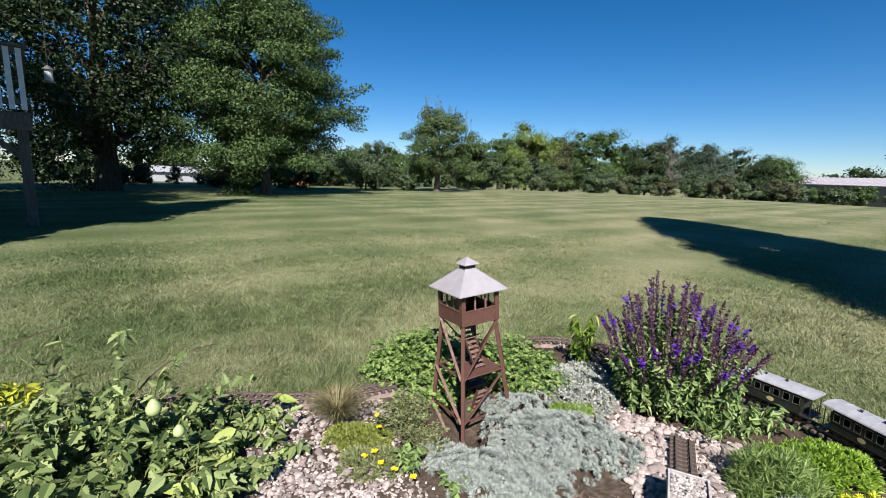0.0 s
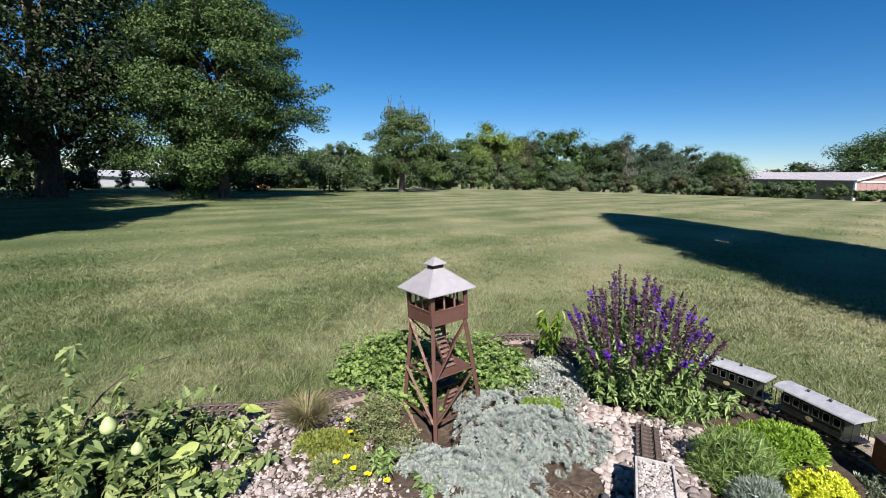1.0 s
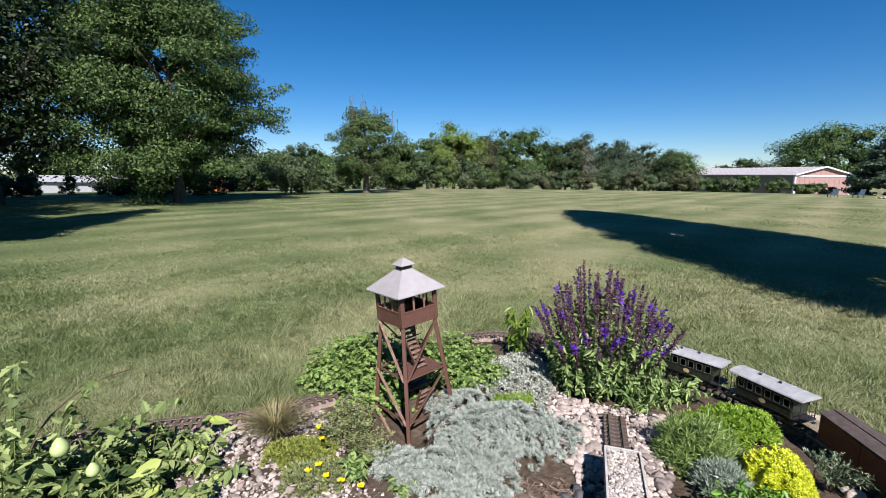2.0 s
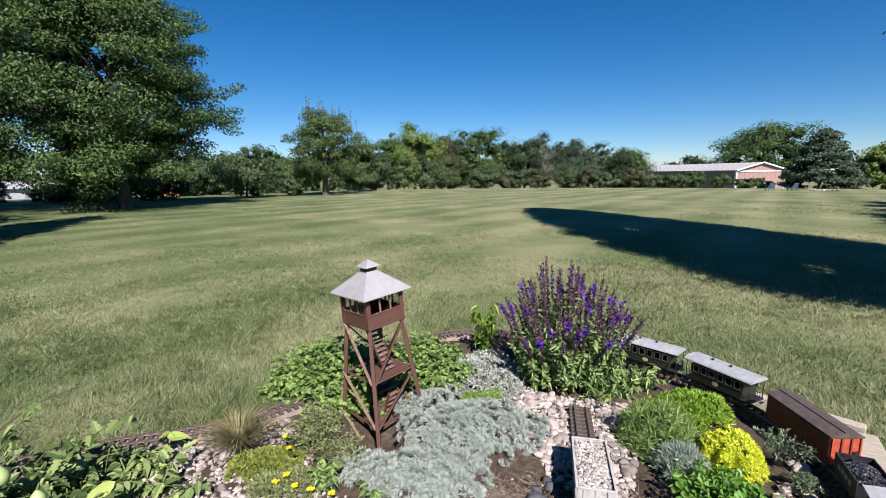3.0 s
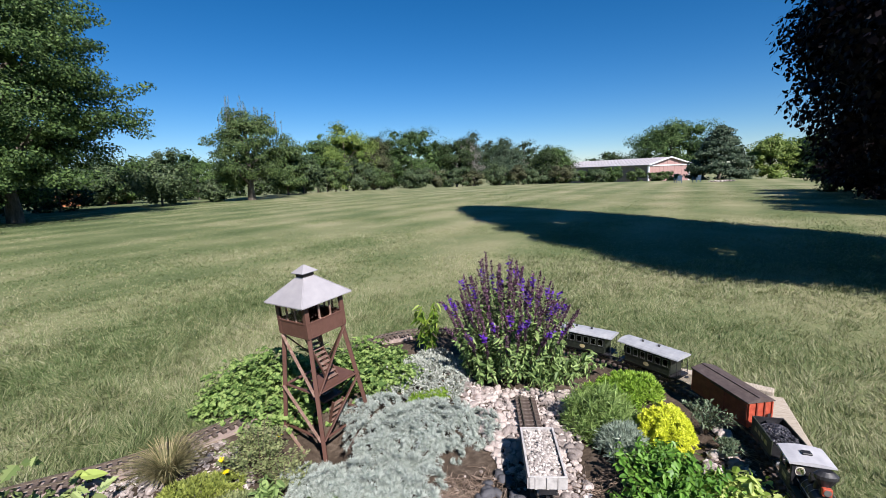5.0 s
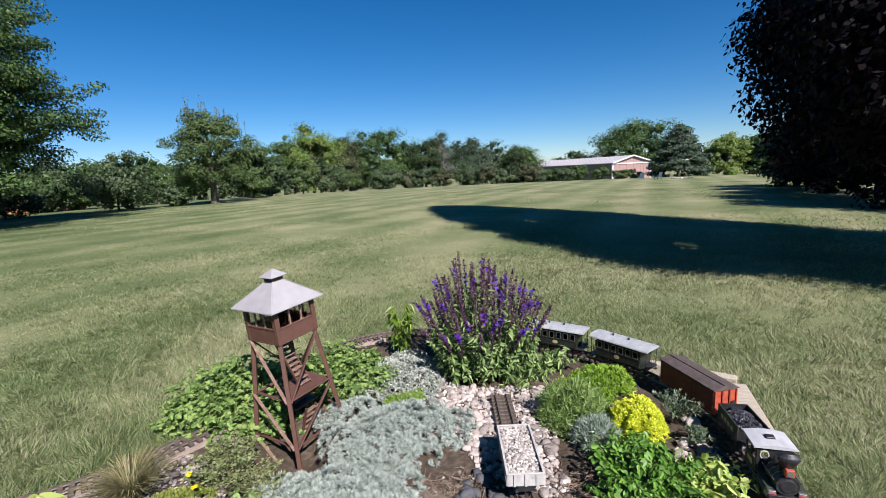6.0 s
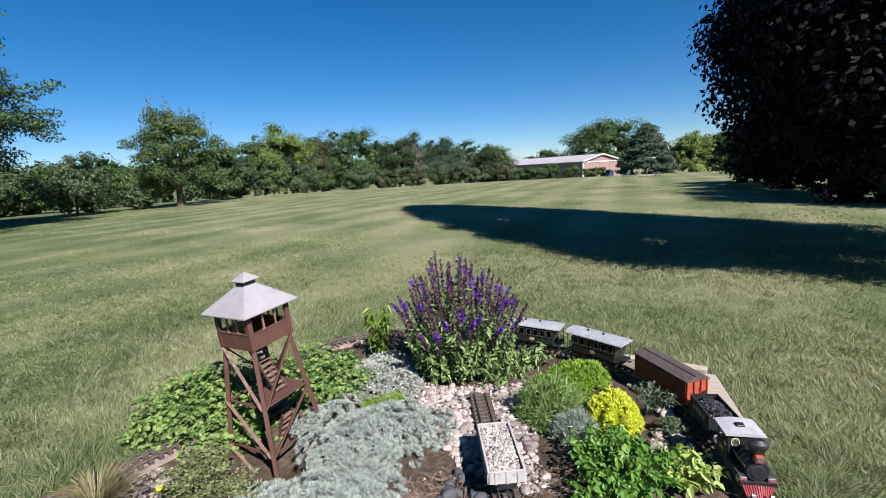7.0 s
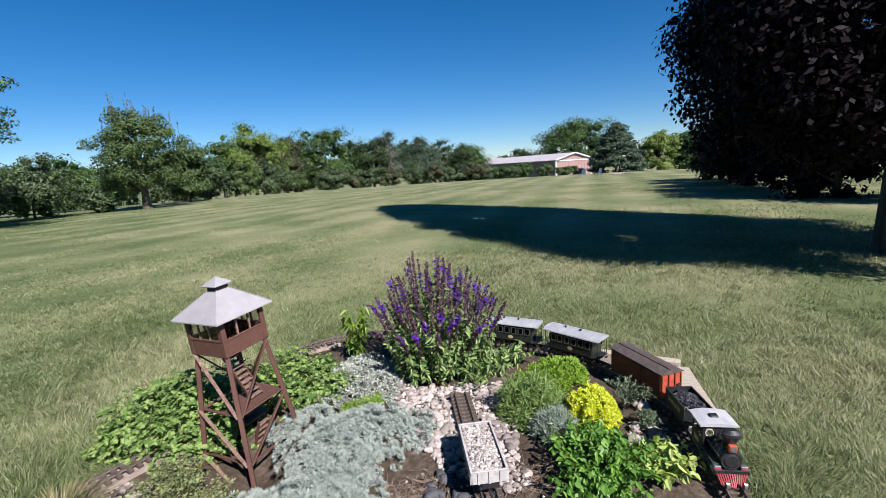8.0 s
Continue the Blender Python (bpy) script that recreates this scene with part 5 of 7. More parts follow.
    ring = [(-0.056, 0.0), (-0.054, 0.005), (-0.04, 0.0125), (-0.02, 0.0165), (0, 0.0175), (0.02, 0.0165), (0.04, 0.0125), (0.054, 0.005), (0.056, 0.0)]
    loft(bm, [[(x, y, Z1 + z) for y, z in ring] for x in (-L - 0.02, L + 0.02)])
    part("roof_shell", bm, M_COACHROOF, rf)
    for k in range(1, 7):
        x = -L - 0.02 + (2 * L + 0.04) * k / 7
        bm = bmesh.new()
        loft(bm, [[(x + dx, y * 1.003, Z1 + z + 0.0012) for y, z in ring] for dx in (-0.0012, 0.0012)], cap=True)
        part("seam", bm, M_COACHROOF, rf)
    for x in (-0.05, 0.03):
        bm = bmesh.new()
        rod(bm, (x, 0, Z1 + 0.016), (x, 0, Z1 + 0.024), 0.005, 0.004, 10)
        rod(bm, (x, 0, Z1 + 0.024), (x, 0, Z1 + 0.026), 0.007, 0.005, 10)
        part("roof_vent", bm, M_BLACK, rf)
    for x in (-0.085, 0.085):
        bogie(c, x)
    return c


def boxcar(s):
    c = place_car("boxcar", s, "red model boxcar with shade-darkened sides and a dark grey-brown roof", "model boxcar")
    L, W, Z0, Z1 = 0.142, 0.05, 0.028, 0.135
    bm = bmesh.new()
    box(bm, -L, L, -W, W, Z0 - 0.006, Z0, None, 0.001)
    part("underframe", bm, M_BLACK, c)
    for y in (-W, W):
        o = 1 if y > 0 else -1
        sd = new("side_wall")
        sd.parent = c
        n = 22
        for k in range(n):
            bm = bmesh.new()
            x0, x1 = -L + 2 * L * k / n, -L + 2 * L * (k + 1) / n - 0.0006
            box(bm, x0, x1, y - 0.0025, y + 0.0015 * o + 0.0005, Z0, Z1, None)
            part("board", bm, M_BOXSIDE, sd)
        bm = bmesh.new()
        box(bm, -0.036, 0.036, y + o * 0.002, y + o * 0.0045, Z0 + 0.004, Z1 - 0.008, None, 0.0006)
        part("sliding_door", bm, M_BOXSIDE, sd)
        bm = bmesh.new()
        box(bm, -0.04, 0.11, y + o * 0.002, y + o * 0.006, Z1 - 0.008, Z1 - 0.005)
        part("door_track", bm, M_BLACK, sd)
        for k in range(4):
            bm = bmesh.new()
            rod(bm, (L - 0.02, y + o * 0.004, Z0 + 0.015 + 0.022 * k), (L - 0.004, y + o * 0.004, Z0 + 0.015 + 0.022 * k), 0.0009, None, 5)
            part("grab_iron", bm, M_BLACK, sd)
    for x in (-L, L):
        o = 1 if x > 0 else -1
        ew = new("end_wall")
        ew.parent = c
        bm = bmesh.new()
        loft(bm, [[(x + dx, -W, Z0), (x + dx, W, Z0), (x + dx, W, Z1), (x + dx, 0, Z1 + 0.016), (x + dx, -W, Z1)] for dx in (-0.0015, 0.0015)])
        part("end_panel", bm, M_REDPAINT, ew)
        for y in (-0.047, -0.016, 0.016, 0.047):
            bm = bmesh.new()
            box(bm, x + o * 0.0015, x + o * 0.006, y - 0.0025, y + 0.0025, Z0, Z1 - 0.002, None)
            part("end_rib", bm, M_REDPAINT if abs(y) > 0.03 else M_BOXSIDE, ew)
        bm = bmesh.new()
        rod(bm, (x + o * 0.012, 0.03, Z0 + 0.05), (x + o * 0.009, 0.03, Z0 + 0.05), 0.008, None, 12)
        part("brake_wheel", bm, M_BLACK, ew)
    bm = bmesh.new()
    ring = [(-0.057, 0.0), (-0.056, 0.004), (-0.03, 0.0125), (-0.004, 0.0185), (0.004, 0.0185), (0.03, 0.0125), (0.056, 0.004), (0.057, 0.0)]
    loft(bm, [[(x, y, Z1 + z) for y, z in ring] for x in (-L - 0.006, L + 0.006)])
    rf = part("roof", bm, M_BOXROOF, c)
    bm = bmesh.new()
    box(bm, -L - 0.004, L + 0.004, -0.0085, 0.0085, Z1 + 0.018, Z1 + 0.0215)
    part("roof_walk", bm, M_BOXROOF, rf)
    for x in (-0.09, 0.09):
        bogie(c, x)
    for x in (-L - 0.012, L + 0.012):
        bm = bmesh.new()
        box(bm, x - 0.012, x + 0.012, -0.004, 0.004, 0.014, 0.022)
        part("coupler", bm, M_BLACK, c)
    return c


def tender(s):
    c = place_car("tender", s, "olive green model tender heaped with black coal", "model tender")
    L, W = 0.072, 0.043
    bm = bmesh.new()
    box(bm, -L - 0.004, L + 0.004, -W - 0.002, W + 0.002, 0.026, 0.033, None, 0.001)
    part("underframe", bm, M_BLACK, c)
    tank = new("tank")
    tank.parent = c
    for y in (-W, W):
        bm = bmesh.new()
        box(bm, -L, L, y - 0.002, y + 0.002, 0.033, 0.083, None, 0.0008)
        part("tank_side", bm, M_OLIVE, tank)
        bm = bmesh.new()
        rod(bm, (-L, y, 0.084), (L, y, 0.084), 0.002, None, 6)
        part("tank_rim", bm, M_OLIVE, tank)
        o = 1 if y > 0 else -1
        for k in range(4):
            bm = bmesh.new()
            x = -0.036 + 0.024 * k
            box(bm, x - 0.008, x + 0.008, y + o * 0.002, y + o * 0.003, 0.052, 0.066)
            box(bm, x - 0.004, x + 0.004, y + o * 0.0028, y + o * 0.0034, 0.056, 0.062)
            part("lettering_bar", bm, M_GOLD, tank)
    bm = bmesh.new()
    box(bm, -L, -L + 0.003, -W, W, 0.033, 0.086, None)
    box(bm, L - 0.003, L, -W, W, 0.033, 0.07, None)
    box(bm, -L + 0.003, L - 0.003, -W + 0.002, W - 0.002, 0.033, 0.062)
    part("tank_body", bm, M_BLACK, tank)
    g = np.random.default_rng(31)
    n = 260
    x, y = g.uniform(-L + 0.03, L - 0.008, n), g.uniform(-W + 0.008, W - 0.008, n)
    z = 0.068 + 0.022 * (1 - (y / W) ** 2) * (1 - ((x - 0.01) / L) ** 2)
    stones_mesh("coal_load", np.stack([x, y, z], 1), g.uniform(0.004, 0.007, n), M_COAL, g, c, "heaped black coal")
    bm = bmesh.new()
    rod(bm, (-L + 0.018, 0, 0.066), (-L + 0.018, 0, 0.078), 0.012, None, 14)
    part("water_hatch", bm, M_BLACK, c)
    bogie(c, -0.042)
    bogie(c, 0.042)
    return c


def locomotive(s):
    c = place_car("steam_locomotive", s, "black model steam locomotive with grey cab roof and red pilot", "model locomotive")
    bm = bmesh.new()
    box(bm, -0.12, 0.105, -0.024, 0.024, 0.024, 0.034, None, 0.001)
    part("frame", bm, M_BLACK, c)
    bl = new("boiler")
    bl.parent = c
    bm = bmesh.new()
    rod(bm, (-0.045, 0, 0.062), (0.075, 0, 0.062), 0.025, None, 22)
    part("boiler_barrel", bm, M_BLACK, bl, smooth=False)
    for x in (-0.02, 0.015, 0.05):
        bm = bmesh.new()
        rod(bm, (x - 0.0015, 0, 0.062), (x + 0.0015, 0, 0.062), 0.0257, None, 22)
        part("boiler_band", bm, M_STEEL, bl)
    bm = bmesh.new()
    rod(bm, (0.072, 0, 0.062), (0.1, 0, 0.062), 0.0268, None, 22)
    part("smokebox", bm, M_BLACK, bl)
    bm = bmesh.new()
    rod(bm, (0.1, 0, 0.062), (0.104, 0, 0.062), 0.021, 0.016, 18)
    part("smokebox_door", bm, M_BLACK, bl)
    st = new("smokestack")
    st.parent = c
    for nm, pr in (("stack_pipe", ((0.0, 0.011), (0.022, 0.0095))), ("stack_cone", ((0.022, 0.0095), (0.05, 0.026), (0.058, 0.026))), ("stack_cap", ((0.058, 0.026), (0.066, 0.017), (0.068, 0.013)))):
        bm = bmesh.new()
        loft(bm, [[(0.084 + r * math.cos(a), r * math.sin(a), 0.084 + z) for a in np.linspace(0, 2 * math.pi, 18, endpoint=False)] for z, r in pr])
        part(nm, bm, M_BLACK, st)
    for nm, x, r, h, mm in (("sand_dome", 0.04, 0.013, 0.03, M_BLACK), ("steam_dome", -0.005, 0.014, 0.034, M_BLACK)):
        bm = bmesh.new()
        loft(bm, [[(x + k * r * math.cos(a), k * r * math.sin(a), 0.08 + z * h) for a in np.linspace(0, 2 * math.pi, 16, endpoint=False)] for k, z in ((1.15, 0), (1, 0.12), (1, 0.65), (0.8, 0.88), (0.3, 1.0))])
        part(nm, bm, mm, c)
    bm = bmesh.new()
    rod(bm, (0.018, 0, 0.086), (0.018, 0, 0.1), 0.006, 0.003, 10)
    part("bell", bm, M_GOLD, c, "small brass bell")
    lamp = new("headlamp")
    lamp.parent = c
    bm = bmesh.new()
    box(bm, 0.094, 0.112, -0.01, 0.01, 0.092, 0.112, None, 0.0015)
    part("lamp_case", bm, M_REDPAINT, lamp)
    bm = bmesh.new()
    rod(bm, (0.112, 0, 0.102), (0.114, 0, 0.102), 0.008, None, 14)
    part("lamp_lens", bm, M_STEEL, lamp)
    cabin = new("cab")
    cabin.parent = c
    X0, X1, CW = -0.118, -0.048, 0.042
    for y in (-CW, CW):
        bm = bmesh.new()
        box(bm, X0, X1, y - 0.0015, y + 0.0015, 0.034, 0.075)
        box(bm, X0, X1, y - 0.0015, y + 0.0015, 0.105, 0.116)
        for x in (X0, -0.086, X1 - 0.006):
            box(bm, x, x + 0.006, y - 0.0015, y + 0.0015, 0.075, 0.105)
        part("cab_side", bm, M_OLIVE, cabin)
        o = 1 if y > 0 else -1
        bm = bmesh.new()
        box(bm, X0 + 0.02, X1 - 0.02, y + o * 0.0015, y + o * 0.0025, 0.048, 0.062)
        part("number_bar", bm, M_GOLD, cabin)
    bm = bmesh.new()
    box(bm, X1 - 0.0015, X1 + 0.0015, -CW, CW, 0.034, 0.082)
    for y0, y1 in ((-CW, -0.034), (-0.014, 0.014), (0.034, CW)):
        box(bm, X1 - 0.0015, X1 + 0.0015, y0, y1, 0.082, 0.107)
    box(bm, X1 - 0.0015, X1 + 0.0015, -CW, CW, 0.107, 0.118)
    part("cab_front", bm, M_BLACK, cabin)
    for y in (-0.024, 0.024):
        bm = bmesh.new()
        for k in range(16):
            a0, a1 = k * math.pi / 8, (k + 1) * math.pi / 8
            beam(bm, (X1 + 0.003, y + 0.0105 * math.cos(a0), 0.0945 + 0.012 * math.sin(a0)), (X1 + 0.003, y + 0.0105 * math.cos(a1), 0.0945 + 0.012 * math.sin(a1)), 0.002, 0.0025, (1, 0, 0))
        part("window_frame", bm, M_CREAM, cabin)
    bm = bmesh.new()
    ring = [(-0.053, 0.0), (-0.052, 0.004), (-0.03, 0.0085), (0, 0.0105), (0.03, 0.0085), (0.052, 0.004), (0.053, 0.0)]
    loft(bm, [[(x, y, 0.117 + z) for y, z in ring] for x in (X0 - 0.008, X1 + 0.014)])
    rf = part("cab_roof", bm, M_CABROOF, cabin, "light grey cab roof")
    bm = bmesh.new()
    box(bm, -0.091, -0.073, -0.011, 0.011, 0.125, 0.132, None, 0.001)
    part("roof_hatch", bm, M_BLACK, rf)
    for side in (-1, 1):
        bm = bmesh.new()
        box(bm, -0.045, 0.09, side * 0.036 - 0.009, side * 0.036 + 0.009, 0.048, 0.051)
        part("running_board", bm, M_OLIVE, c)
        bm = bmesh.new()
        rod(bm, (-0.04, side * 0.03, 0.074), (0.09, side * 0.03, 0.074), 0.0012, None, 6)
        part("handrail", bm, M_STEEL, c)
        bm = bmesh.new()
        rod(bm, (0.07, side * 0.034, 0.03), (0.104, side * 0.034, 0.03), 0.0125, None, 14)
        box(bm, 0.07, 0.104, side * 0.034 - 0.009, side * 0.034 + 0.009, 0.03, 0.046, None, 0.001)
        part("cylinder", bm, M_STEEL, c)
        bm = bmesh.new()
        rod(bm, (0.104, side * 0.034, 0.03), (0.107, side * 0.034, 0.03), 0.0125, None, 14)
        part("cylinder_cover", bm, M_PILOT, c)
        for x in (-0.075, -0.03, 0.015):
            wheel(c, x, side * 0.0225, 0.02, M_REDPAINT)
        wheel(c, 0.09, side * 0.0225, 0.011)
        bm = bmesh.new()
        beam(bm, (-0.075, side * 0.031, 0.018), (0.015, side * 0.031, 0.018), 0.002, 0.005)
        beam(bm, (-0.03, side * 0.034, 0.018), (0.08, side * 0.034, 0.028), 0.002, 0.004)
        part("coupling_rod", bm, M_STEEL, c)
    bm = bmesh.new()
    box(bm, 0.106, 0.114, -0.044, 0.044, 0.024, 0.038, None, 0.001)
    part("buffer_beam", bm, M_BLACK, c)
    pilot = new("pilot")
    pilot.parent = c
    for k in range(-6, 7):
        bm = bmesh.new()
        beam(bm, (0.114, k * 0.0062, 0.028), (0.15 - abs(k) * 0.0042, k * 0.0046, 0.0), 0.0028, 0.0032, (1, 0, 0.5))
        part("pilot_slat", bm, M_PILOT, pilot)
    bm = bmesh.new()
    beam(bm, (0.15, 0, 0.001), (0.125, 0.029, 0.001), 0.003, 0.004)
    beam(bm, (0.15, 0, 0.001), (0.125, -0.029, 0.001), 0.003, 0.004)
    part("pilot_foot", bm, M_PILOT, pilot)
    return c


def shorten(loco, x1, k):
    """Draws in the part ahead of the cab, for the stubby boiler that the engine has."""
    for ob in loco.children_recursive:
        if ob.type != "MESH":
            continue
        if ob.location.x > x1 and ob.location.x != 0:
            ob.location.x = x1 + (ob.location.x - x1) * k
        elif ob.location.length == 0:
            for v in ob.data.vertices:
                if v.co.x > x1:
                    v.co.x = x1 + (v.co.x - x1) * k


engine = locomotive(TOTAL - 0.613)
shorten(engine, -0.046, 0.56)
engine.scale = (1.05, 1.05, 1.05)
tender(TOTAL - 0.895).scale = (1.05, 1.05, 1.05)
boxcar(TOTAL - 1.165).scale = (1.0, 0.95, 0.86)
coach(TOTAL - 1.555)
coach(TOTAL - 1.895)


def gravel_wagon():
    d = (STUB_B - STUB_A).normalized()
    ang = math.degrees(math.atan2(d.y, d.x))
    c = thing("gravel_wagon", (0.70, 1.08, RAIL_TOP + 0.012), ang, "pale grey model gondola wagon on the siding track", "model wagon")
    L, W, Z0, Z1 = 0.122, 0.052, 0.044, 0.08
    bm = bmesh.new()
    box(bm, -L, L, -W, W, Z0, Z0 + 0.004)
    part("floor", bm, M_WAGON, c)
    bm = bmesh.new()
    box(bm, -L - 0.004, L + 0.004, -0.024, 0.024, Z0 - 0.016, Z0)
    for x in (-L + 0.01, 0, L - 0.01):
        box(bm, x - 0.005, x + 0.005, -W, W, Z0 - 0.007, Z0)
    part("underframe", bm, M_BLACK, c)
    for y in (-W, W):
        o = 1 if y > 0 else -1
        sd = new("side_wall")
        sd.parent = c
        for k in range(3):
            bm = bmesh.new()
            z = Z0 + 0.012 * k
            box(bm, -L, L, y - 0.0015, y + 0.0015, z, z + 0.0114)
            part("plank", bm, M_WAGON, sd)
        bm = bmesh.new()
        box(bm, -L - 0.002, L + 0.002, y - 0.0035, y + 0.0035, Z1, Z1 + 0.004, None, 0.0008)
        part("rim", bm, M_WAGON, sd)
        for k in range(7):
            x = -L + 0.006 + (2 * L - 0.012) * k / 6
            bm = bmesh.new()
            box(bm, x - 0.003, x + 0.003, y + o * 0.0015, y + o * 0.0045, Z0 - 0.003, Z1)
            part("rib", bm, M_WAGON, sd)
    for x in (-L, L):
        o = 1 if x > 0 else -1
        ew = new("end_wall")
        ew.parent = c
        bm = bmesh.new()
        box(bm, x - 0.0015, x + 0.0015, -W + 0.0015, W - 0.0015, Z0, Z1)
        part("end_panel", bm, M_WAGON, ew)
        bm = bmesh.new()
        box(bm, x - 0.003, x + 0.003, -W + 0.0035, W - 0.0035, Z1, Z1 + 0.004, None, 0.0008)
        part("rim", bm, M_WAGON, ew)
        for y in (-0.032, 0, 0.032):
            bm = bmesh.new()
            box(bm, x + o * 0.0015, x + o * 0.0045, y - 0.003, y + 0.003, Z0, Z1)
            part("rib", bm, M_WAGON, ew)
        bm = bmesh.new()
        box(bm, x + o * 0.004, x + o * 0.026, -0.004, 0.004, 0.016, 0.024)
        part("coupler", bm, M_BLACK, c)
    bogie(c, -0.075)
    bogie(c, 0.075)
    g = np.random.default_rng(41)
    n = 720
    pts = np.stack([g.uniform(-L + 0.006, L - 0.006, n), g.uniform(-W + 0.006, W - 0.006, n), Z1 - 0.012 + g.uniform(0, 0.006, n)], 1)
    pts[:, 2] += 0.006 * (1 - (pts[:, 1] / W) ** 2)
    load = stones_mesh("gravel_load", pts, g.uniform(0.0038, 0.0072, n), M_CHIP, g)
    load.matrix_world = c.matrix_world
    tagged(load, "pale grey gravel heaped in the wagon", "gravel", kind="stuff")
    return c


gravel_wagon()


# ---- plants of the bed ----
def plant(name, x, y, label, category="plant", group="", z=None):
    return thing(name, (x, y, float(bed_z(x, y)) if z is None else z), 0, label, category, group)


def clover_bush(name, x, y, mounds, n, size, mat, label, seed):
    """Three-part leaves at the tips of stems, over several uneven mounds (x, y, radius, height)."""
    g = np.random.default_rng(seed)
    t = plant(name, x, y, label)
    area = sum(m[2] ** 2 for m in mounds)
    tips, base = [], []
    for mx, my, r, h in mounds:
        q = dome(g, int(n * r * r / area), r, r, h, 0.35)
        q[:, :2] += g.normal(0, 0.012, (len(q), 2))
        tips.append(q + np.array([mx, my, 0.0]))
        base.append(q * np.array([0.4, 0.4, 0.02]) + np.array([mx, my, 0.0]))
    tips, base = np.concatenate(tips), np.concatenate(base)
    m = len(tips)
    k = np.linspace(0, 1, 4)[None, :, None]
    stem_mesh("stem", (base[:, None, :] * (1 - k) + tips[:, None, :] * k)[::3], 0.0012, 0.0008, M_STEM, t)
    up = unit((tips - base) * np.array([1, 1, 1.0]) + np.array([0, 0, 0.22]) + 0.09 * g.normal(size=(m, 3)))
    tips = tips + g.normal(0, 0.012, tips.shape)
    big = g.uniform(0.55, 1.25, m)
    qs = []
    for j in range(3):
        a = g.uniform(0, 6.28, m) * 0.12 + j * 2.094 + np.arange(m) * 2.4
        d = np.stack([np.cos(a), np.sin(a), np.zeros(m)], 1)
        d = unit(d - up * (d * up).sum(1, keepdims=True))
        lv = toothed_leaves(np.zeros((m, 3)), up, size, size * 1.1, 0.26, 0.2, g, 0.15, d, True)
        qs.append(lv * np.tile(big, 2)[:, None, None] + np.tile(tips + d * (size * 0.45 * big)[:, None], (2, 1))[:, None, :])
    arrays("foliage", np.concatenate(qs), 9, mat, t)
    return t


clover_bush("leafy_ground_plant", -0.03, 2.15, ((0, 0, 0.2, 0.25), (-0.18, 0.03, 0.15, 0.2), (-0.25, -0.03, 0.12, 0.14), (0.14, -0.12, 0.16, 0.18), (-0.1, -0.18, 0.16, 0.17), (0.2, 0.08, 0.15, 0.2), (-0.12, 0.16, 0.14, 0.17), (0.05, -0.26, 0.1, 0.1)), 2700, 0.0205, M_STRAW, "dense bright green plant with three-part leaves behind the tower", 51)
clover_bush("leafy_ground_plant", 0.42, 2.04, ((0, 0, 0.12, 0.13), (0.08, 0.1, 0.1, 0.12), (-0.08, -0.09, 0.1, 0.1), (0.1, -0.1, 0.09, 0.09), (0.0, 0.2, 0.12, 0.15), (-0.12, 0.1, 0.1, 0.14)), 1050, 0.0205, M_STRAW, "low bright green plant with three-part leaves", 52)


def feather_mound(name, x, y, rx, ry, h, n, per, size, w, mat, label, seed, spread=0.75, inner=0.75, up=0.9):
    """Sprigs of narrow leaves over a low cushion."""
    g = np.random.default_rng(seed)
    t = plant(name, x, y, label)
    c = dome(g, n, rx, ry, h, inner)
    o = unit(c * np.array([1, 1, 2.2]) + np.array([0, 0, h * up]))
    idx = np.repeat(np.arange(n), per)
    arrays("foliage", leaves(c[idx] - o[idx] * size * 0.35, o[idx], size, w, spread, 0.0, False, 0.35, g), 4, mat, t)
    m = max(20, n // 8)
    k = np.linspace(0, 1, 3)[None, :, None]
    lines = (c[:m] * np.array([0.6, 0.6, 0.0]))[:, None, :] * (1 - k) + c[:m][:, None, :] * k
    stem_mesh("stem", lines, 0.0016, 0.001, M_STEM, t)
    return t


def rosette_mound(name, x, y, lobes, n, per, size, w, mat, label, seed):
    """Feathery star-shaped shoot tips over several low uneven cushions (x, y, rx, ry, height)."""
    g = np.random.default_rng(seed)
    t = plant(name, x, y, label)
    area = sum(q[2] * q[3] for q in lobes)
    for lx, ly, rx, ry, h in lobes:
        c = dome(g, int(n * rx * ry / area), rx, ry, h, 0.45)
        o = unit(c * np.array([1, 1, 2.0]) + np.array([0, 0, h * 0.9]) + 0.03 * g.normal(size=c.shape))
        c = c + np.array([lx, ly, 0.0])
        m = len(c)
        a = unit(np.cross(o, g.normal(size=(m, 3))))
        b = np.cross(o, a)
        quads = []
        big = g.uniform(0.65, 1.2, m)
        for j in range(per):
            th = 0.1 + 1.45 * ((j + 0.5) / per) ** 0.6 + 0.25 * g.normal(size=m)
            ph = j * 2.39996 + g.normal(0, 0.3, m)
            d = o * np.cos(th)[:, None] + (a * np.cos(ph)[:, None] + b * np.sin(ph)[:, None]) * np.sin(th)[:, None]
            s = unit(np.cross(d, o + 0.5 * g.normal(size=(m, 3))))
            L = (size * big * g.uniform(0.6, 1.1, m))[:, None]
            root = c - o * L * 0.25
            mid = root + d * L * 0.55 + o * L * 0.05
            tip = root + d * L - o * L * 0.06
            quads.append(np.stack([root - s * w * 0.2, mid - s * w * 0.5, tip, mid + s * w * 0.5], 1))
        arrays("cushion", np.concatenate(quads), 4, mat, t)
    return t


